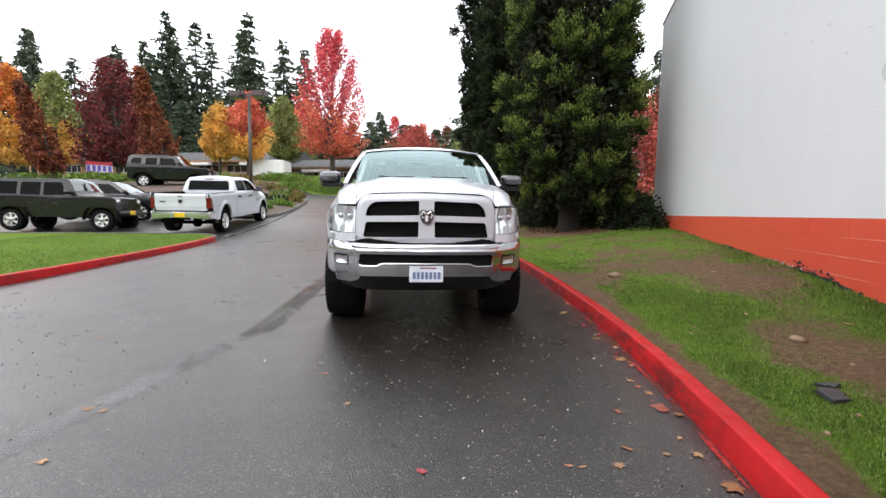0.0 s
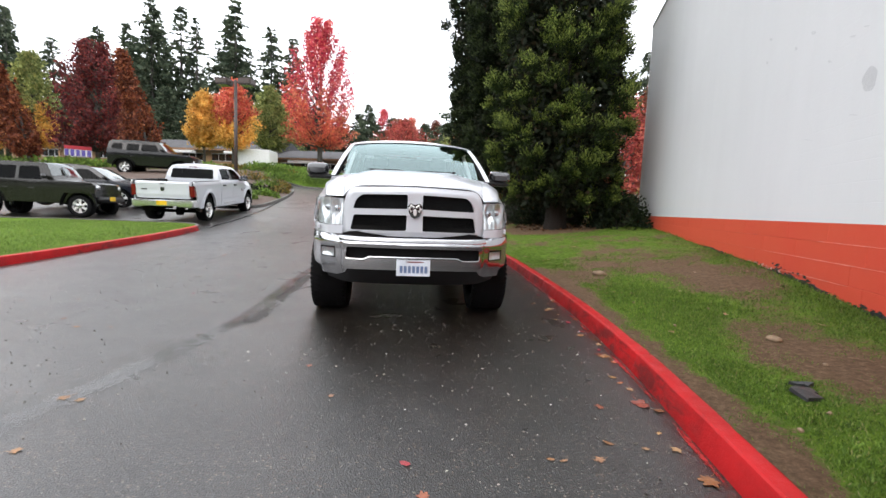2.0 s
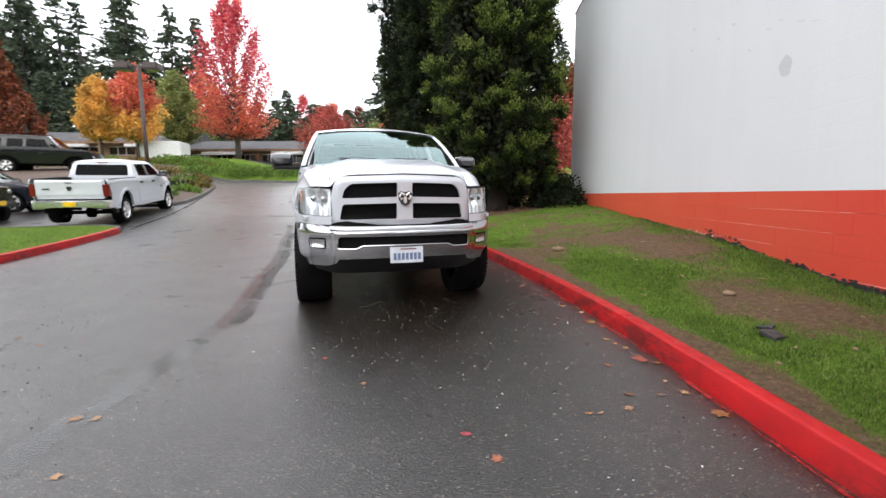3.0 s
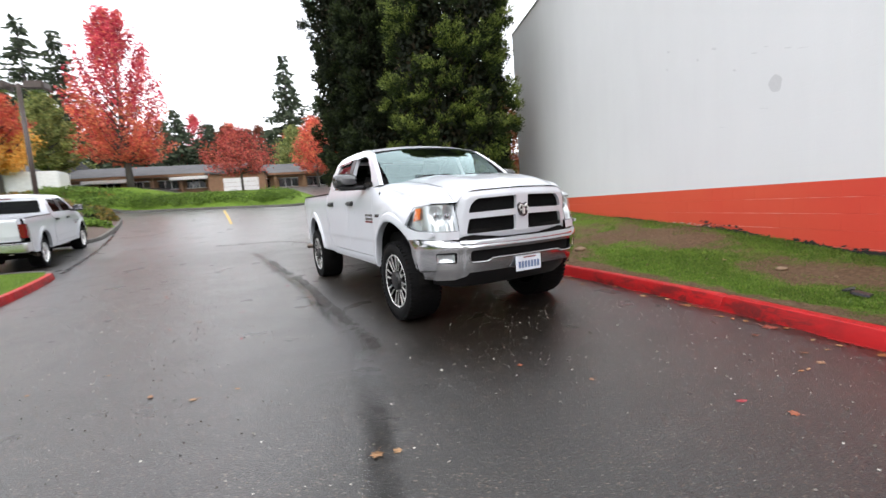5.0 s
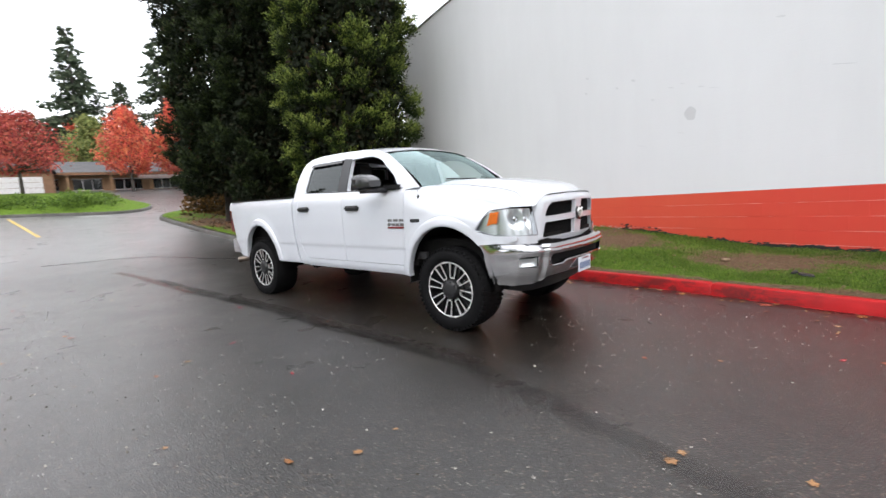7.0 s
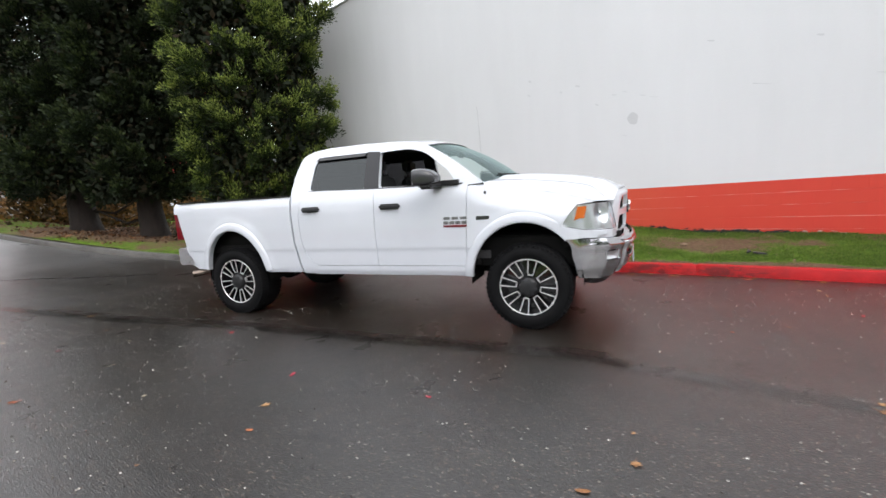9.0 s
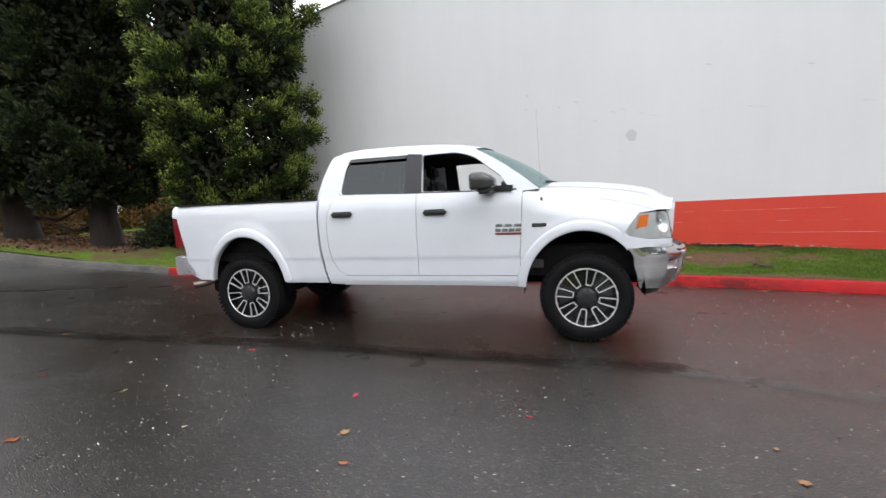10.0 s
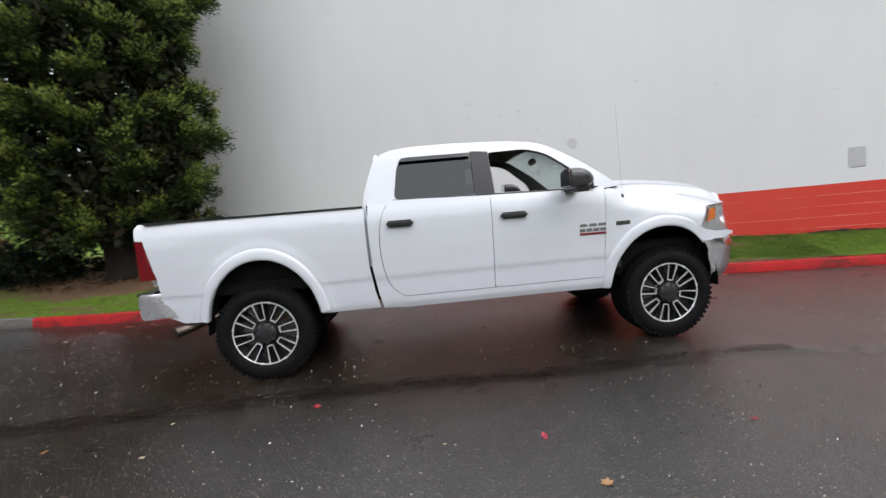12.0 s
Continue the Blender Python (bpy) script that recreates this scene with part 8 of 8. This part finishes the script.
def grit():
    """Pale stone chips and leaf crumbs strewn over the wet asphalt."""
    rng = np.random.default_rng(21)
    n = 24000
    x, y = rng.uniform(-6.6, 1.2, n), rng.uniform(-0.4, 13.5, n)
    drift = np.sin(x * 1.7 + 0.6 * y) + np.sin(2.3 * y - x) + rng.normal(size=n) * 0.9
    P = np.array([(a, b, road_z(a, b) + 0.012 * noise.noise((a * 0.3, b * 0.3, 1.7)) + 0.003) for a, b, d in zip(x, y, drift) if d > -0.4 and a < at_y(KERB_R_LINE, b) - 0.04])
    D = rng.normal(size=P.shape) * np.array((1, 1, 0.18))
    Ls = 0.005 + 0.015 * rng.uniform(0, 1, len(P)) ** 2.5
    ob = part("road_grit", spray_mesh("road_grit", P, D, Ls, Ls * 0.7, GRIT, rng, 0.15), None, None)
    tagged(ob, "pale stone chips and crumbs strewn over wet asphalt", "grit", kind="stuff")


GRIT = leaf_mat("grit_chips", [(0.0, (0.10, 0.09, 0.08)), (0.5, (0.24, 0.22, 0.19)), (0.85, (0.42, 0.40, 0.36)), (1.0, (0.65, 0.63, 0.58))], 0.5, 0.0)
grit()


def litter():
    """Uncountable rust leaf litter under the cypresses."""
    rng = np.random.default_rng(5)
    P = []
    for cx, cy, r, n in ((1.3, 18.4, 2.6, 700), (0.45, 21.2, 2.4, 600), (3.6, 19.5, 3.5, 2600), (5.5, 22.0, 4.0, 3200), (3.5, 24.5, 3.0, 2400), (2.9, 14.8, 1.7, 700)):
        for k in range(n):
            a, q = rng.uniform(0, 6.283), r * math.sqrt(rng.uniform())
            x, y = cx + q * math.cos(a), cy + q * math.sin(a)
            if x > at_y(KERB_R_LINE, min(y, 24)) + 0.3 and (y > 15.3 or x < wall_x(y) - 0.1):
                P.append((x, y, lawn_z(x, y) + 0.015))
    P = np.array(P)
    D = rng.normal(size=P.shape) * np.array((1, 1, 0.15))
    Ls = rng.uniform(0.05, 0.11, len(P))
    ob = part("leaf_litter", spray_mesh("leaf_litter", P, D, Ls, Ls * 0.8, LEAF_LITTER, rng, 0.1), None, None)
    tagged(ob, "rust-coloured leaf litter on the ground under trees", "leaves", kind="stuff")


litter()
LEAF_GRASS = leaf_mat("grass_blades", [(0.0, (0.048, 0.075, 0.016)), (0.15, (0.066, 0.120, 0.018)), (0.6, (0.122, 0.208, 0.030)), (0.9, (0.20, 0.285, 0.052)), (1.0, (0.27, 0.24, 0.11))], 0.5, 0.35)


def grass():
    """Short blades where the turf is not bare."""
    rng = np.random.default_rng(9)
    P, Ls = [], []
    for y0, y1, n in ((-4.0, 0.6, 30000), (0.6, 4.0, 90000), (4.0, 8.0, 52000), (8.0, 15.0, 30000)):
        for k in range(n):
            y = rng.uniform(y0, y1)
            kx = at_y(KERB_R_LINE, y) + 0.15
            x = kx + (wall_x(y) - 0.02 - kx) * rng.uniform()
            b = bare_at(x, y)
            if rng.uniform() > 1.18 - 1.35 * b:
                continue
            P.append((x, y, lawn_z(x, y) - 0.004))
            Ls.append(rng.uniform(0.014, 0.036) * (0.95 if y < 4 else 1.25) * (1.15 - 0.6 * b) * (1.0 + 0.9 * smooth_step(0.5, 0.05, wall_x(y) - x)))
    for k in range(24000):
        x, y = rng.uniform(-13, -6.9), rng.uniform(4.5, 12.2)
        if x < at_y(path2(KERB_L, 3), min(y, 11.9)) - 0.2:
            P.append((x, y, road_z(x, y) + 0.135))
            Ls.append(rng.uniform(0.03, 0.07))
    P, Ls = np.array(P), np.array(Ls)
    D = np.stack([rng.normal(size=len(P)) * 0.5, rng.normal(size=len(P)) * 0.5, np.ones(len(P))], 1)
    ob = part("grass", spray_mesh("grass", P, D, Ls, np.minimum(0.0065, Ls * 0.2), LEAF_GRASS, rng, 0.2), None, None)
    tagged(ob, "short wet green grass growing in patches", "grass", kind="stuff")


grass()


def pebble(name, label, x, y, size, material, seed, flat=0.5):
    bm = bmesh.new()
    bmesh.ops.create_icosphere(bm, subdivisions=2, radius=1.0)
    for v in bm.verts:
        v.co *= 1 + 0.28 * noise.noise(v.co * 1.3 + Vector((seed, 0, 0)))
        v.co = Vector((v.co.x * size[0], v.co.y * size[1], v.co.z * size[2]))
    ob = part(name, bm, material, None, smooth=True)
    ob.matrix_world = pose(x, y, lawn_z(x, y) + size[2] * 0.35, 0, 0, seed * 40)
    tagged(ob, label, "stone")


def slab(label, x, y, r, seed):
    """A broken flat stone: an uneven polygon with a split edge, lying a little tilted."""
    rs = random.Random(seed)
    bm = bmesh.new()
    pts = [(r * rs.uniform(0.55, 1.15) * math.cos(a), 0.7 * r * rs.uniform(0.55, 1.15) * math.sin(a)) for a in sorted(rs.uniform(0, 6.28) for _ in range(8))]
    low = [bm.verts.new((px * 1.04, py * 1.04, 0)) for px, py in pts]
    top = [bm.verts.new((px, py, 0.022 + rs.uniform(-0.005, 0.006))) for px, py in pts]
    mid = bm.verts.new((0, 0, 0.026))
    for i in range(8):
        j = (i + 1) % 8
        bm.faces.new((low[i], low[j], top[j], top[i]))
        bm.faces.new((top[i], top[j], mid))
    bmesh.ops.recalc_face_normals(bm, faces=bm.faces)
    ob = part("slate_slab", bm, SLATE, None)
    ob.matrix_world = pose(x, y, lawn_z(x, y) + 0.012, 5, -4, seed * 70)
    tagged(ob, label, "stone")


slab("broken piece of dark slate lying on the lawn", 2.05, 2.40, 0.12, 1)
slab("small broken piece of slate on the lawn", 2.12, 2.52, 0.06, 5)
pebble("field_stone", "small tan field stone on the lawn", 2.49, 3.37, (0.065, 0.05, 0.03), STONE, 3.0)
pebble("field_stone", "brown field stone half sunk in soil", 1.9, 6.3, (0.10, 0.08, 0.05), STONE, 4.0)
for k in range(14):
    y = rl.uniform(1.5, 9)
    pebble("pebble", "tiny pale pebble on bare soil", at_y(KERB_R_LINE, y) + rl.uniform(0.25, 1.6), y, (0.018, 0.015, 0.012), STONE, 5.0 + k)

# details on the wall, in its own frame: along the wall, out of it, up
WN = WALL_M.to_3x3()


def on_wall(y):
    """Run along the wall at plan y."""
    return (y + 14.0) / (1 / math.hypot(1, WALL_K))


def wall_part(name, bm, material, label, category="wall fitting"):
    bm.transform(WALL_M)
    bmesh.ops.recalc_face_normals(bm, faces=bm.faces)
    return tagged(part(name, bm, material, None, smooth=False), label, category)


GREY_COVER = simple("painted_cover", (0.46, 0.46, 0.47), 0.5, 0.0, 0.06)
PATCH = block_wall_mat("patched_plaster", (0.57, 0.57, 0.585), (0.25, 0.25, 0.26), 1.6)
bm = bmesh.new()
ring = [(on_wall(4.28) + 0.10 * (1 + 0.08 * math.sin(3 * a + 1) + 0.05 * math.sin(7 * a)) * math.cos(a), 2.53 + 0.115 * (1 + 0.08 * math.sin(2 * a) + 0.05 * math.sin(5 * a)) * math.sin(a)) for a in (2 * math.pi * k / 28 for k in range(28))]
f = bm.faces.new([bm.verts.new((u, -0.002, v)) for u, v in ring])
r = bmesh.ops.inset_individual(bm, faces=[f], thickness=0.026, depth=0.022)
wall_part("wall_scar", bm, PATCH, "round chipped scar in the white paint")
# places where the thick paint has lifted or been knocked off
BLISTER = block_wall_mat("lifted_paint", (0.60, 0.60, 0.615), (0.30, 0.30, 0.31), 1.6)
for k, (y, z, w, h) in enumerate(((4.42, 3.06, 0.09, 0.016), (4.62, 3.04, 0.12, 0.02), (4.1, 2.93, 0.10, 0.022), (3.9, 2.86, 0.16, 0.012), (5.35, 3.36, 0.10, 0.05), (4.96, 2.91, 0.07, 0.04), (6.43, 3.69, 0.09, 0.05), (5.71, 3.31, 0.06, 0.05), (6.47, 3.39, 0.06, 0.05),
                                  (4.45, 2.24, 0.14, 0.010), (5.2, 2.12, 0.22, 0.008), (2.3, 2.75, 0.24, 0.014), (0.9, 2.6, 0.2, 0.012), (1.6, 3.3, 0.09, 0.04), (-0.3, 2.9, 0.12, 0.03), (3.0, 3.6, 0.12, 0.03))):
    u = on_wall(y)
    bm = bmesh.new()
    ring = []
    for j in range(18):
        a = 2 * math.pi * j / 18
        q = 0.5 * (1 + 0.45 * noise.noise((3 * math.cos(a), 3 * math.sin(a), k * 3.7)))
        ring.append(bm.verts.new((u + w * q * math.cos(a) + 0.3 * h * math.sin(a), -0.0005, z + h * q * math.sin(a) + 0.12 * w * math.cos(a))))
    f = bm.faces.new(ring)
    bmesh.ops.inset_individual(bm, faces=[f], thickness=min(w, h) * 0.2, depth=0.010)
    wall_part("paint_scuff", bm, BLISTER, "shallow chip in the thick white wall paint")
u = on_wall(-0.62)
wall_part("wall_cover", box((u - 0.13, -0.012, 1.45), (u + 0.13, 0.01, 1.82), 0.006), GREY_COVER, "grey painted cover plate on the wall")


def wall_foot():
    """The ragged black edge where the paint ends at the soil."""
    verts, faces = [], []
    n = 0
    for i in range(520):
        y = -2.0 + i * 0.03
        z0 = interp(WALL_FOOT, y) - 0.05
        h = 0.045 + 0.055 * noise.noise((y * 1.3, 4, 1)) + 0.05 * noise.noise((y * 6, 2, 5)) + 0.03 * noise.noise((y * 19, 7, 2))
        h = (h * 0.75 + 0.012 + 0.035 * smooth_step(4.2, 3.6, y) * smooth_step(1.6, 2.0, y) * (0.5 + noise.noise((y * 11, 3, 8)))) * smooth_step(9.5, 7.0, y) * (0.35 + 0.65 * smooth_step(-0.3, 0.15, noise.noise((y * 0.55, 9, 3))))
        u = on_wall(y)
        for v in ((u, -0.010, z0), (u, -0.012 - 0.006 * noise.noise((y * 9, 1, 1)), z0 + 0.036 + max(0.0, h)), (u, 0.004, z0 + 0.041 + max(0.0, h))):
            verts.append(WALL_M @ Vector(v))
        if i:
            for k in (0, 1):
                faces.append(((i - 1) * 3 + k, i * 3 + k, i * 3 + k + 1, (i - 1) * 3 + k + 1))
    ob = new("wall_foot", mesh_of("wall_foot", verts, faces, SPALL, False))
    tagged(ob, "ragged black bitumen edge at the wall's foot", "trim", kind="structure")


wall_foot()


def wall_flakes():
    """Broken paint along the wall's foot: dark chips in drifts, with a few pale lifted edges."""
    rf = random.Random(77)
    chips = {"dark": bmesh.new(), "pale": bmesh.new()}
    for y0, y1, n, up, tone in ((4.85, 5.75, 30, 0.13, "dark"), (5.4, 6.4, 16, 0.05, "pale"), (1.7, 4.1, 90, 0.075, "dark"), (1.2, 2.1, 12, 0.06, "pale"), (4.1, 4.9, 12, 0.05, "dark")):
        for k in range(n):
            y = rf.uniform(y0, y1)
            z = interp(WALL_FOOT, y) + 0.015 + 0.75 * up * rf.random() ** 1.7
            w, h = rf.uniform(0.02, 0.085), rf.uniform(0.010, 0.026)
            u, ph = on_wall(y), rf.uniform(0, 99)
            b = chips[tone]
            ring = []
            for j in range(10):
                a = 2 * math.pi * j / 10
                q = 0.55 + 0.6 * noise.noise((2 * math.cos(a), 2 * math.sin(a), ph))
                ring.append(b.verts.new((u + w * q * math.cos(a), -0.0065 - 0.003 * rf.random(), z + h * q * math.sin(a) - 0.12 * w * q * math.cos(a))))
            b.faces.new(ring)
    for tone, mat, label in (("dark", SPALL, "dark broken chips where red wall paint has spalled"), ("pale", CHALK, "pale lifted paint edges at the wall's foot")):
        chips[tone].transform(WALL_M)
        tagged(part("paint_chips", chips[tone], mat, None, smooth=False), label, "wall damage", kind="stuff")


CHALK = simple("chalky_paint", (0.50, 0.33, 0.30), 0.7, 0.0, 0.3, 12, 0.5, 60)
# pale red for the light caught on block edges
JOINT_PALE = simple("lit_joint_edge", (0.66, 0.22, 0.18), 0.6, 0.0, 0.25, 9, 0.4, 60)
wall_flakes()


def bed_joints():
    """Pale strips along the bed joints of the red base: painted highlights on the block edges."""
    for row in range(4):
        z = 1.181 - 0.2 * (row + 1)
        verts, faces = [], []
        for i in range(330):
            y = -2.4 + i * 0.03
            u = on_wall(y)
            w = 0.0045 * smooth_step(-0.25, 0.25, noise.noise((y * 0.45, row * 3.1, 2)) + 0.4 * noise.noise((y * 5, row, 7))) * smooth_step(7.4, 4.5, y)
            if z < interp(WALL_FOOT, y) + 0.02:
                w = 0.0
            verts += [WALL_M @ Vector((u, -0.0058, z - w)), WALL_M @ Vector((u, -0.0050, z + w))]
            if i and w > 0.0003:
                faces.append((2 * i - 2, 2 * i, 2 * i + 1, 2 * i - 1))
        ob = new("joint_highlight", mesh_of("joint_highlight", verts, faces, JOINT_PALE, False))
        tagged(ob, "painted highlight along a bed joint in red block wall", "trim", kind="structure")


bed_joints()
wall_base = bpy.data.objects["wall_base"]
# blocks of the red base, in running bond, joints full of paint
bm = box((-0.002, 0, 0.0005), (0.408, 0.02, 0.1995), 0.0035)
bm.transform(Matrix(((WN[0][0], WN[0][1], 0, 0), (WN[1][0], WN[1][1], 0, 0), (0, 0, 1, 0), (0, 0, 0, 1))))
bmesh.ops.recalc_face_normals(bm, faces=bm.faces)
block_me = bpy.data.meshes.new("block")
bm.to_mesh(block_me)
bm.free()
block_me.materials.append(WALL_RED)
for row in range(5):
    z = 1.181 - 0.2 * (row + 1)
    for k in range(48):
        u = on_wall(-2.6) + (k + 0.5 * (row % 2)) * 0.406
        y = -14 + u / math.hypot(1, WALL_K)
        if z + 0.2 < interp(WALL_FOOT, y) - 0.02 or y > 15.0:
            continue
        ob = new("block", block_me)
        ob.parent = wall_base
        ob.matrix_world = Matrix.Translation(WALL_M @ Vector((u, -0.001 + 0.0012 * ((k * 7 + row * 3) % 5 - 2) / 2, z)))
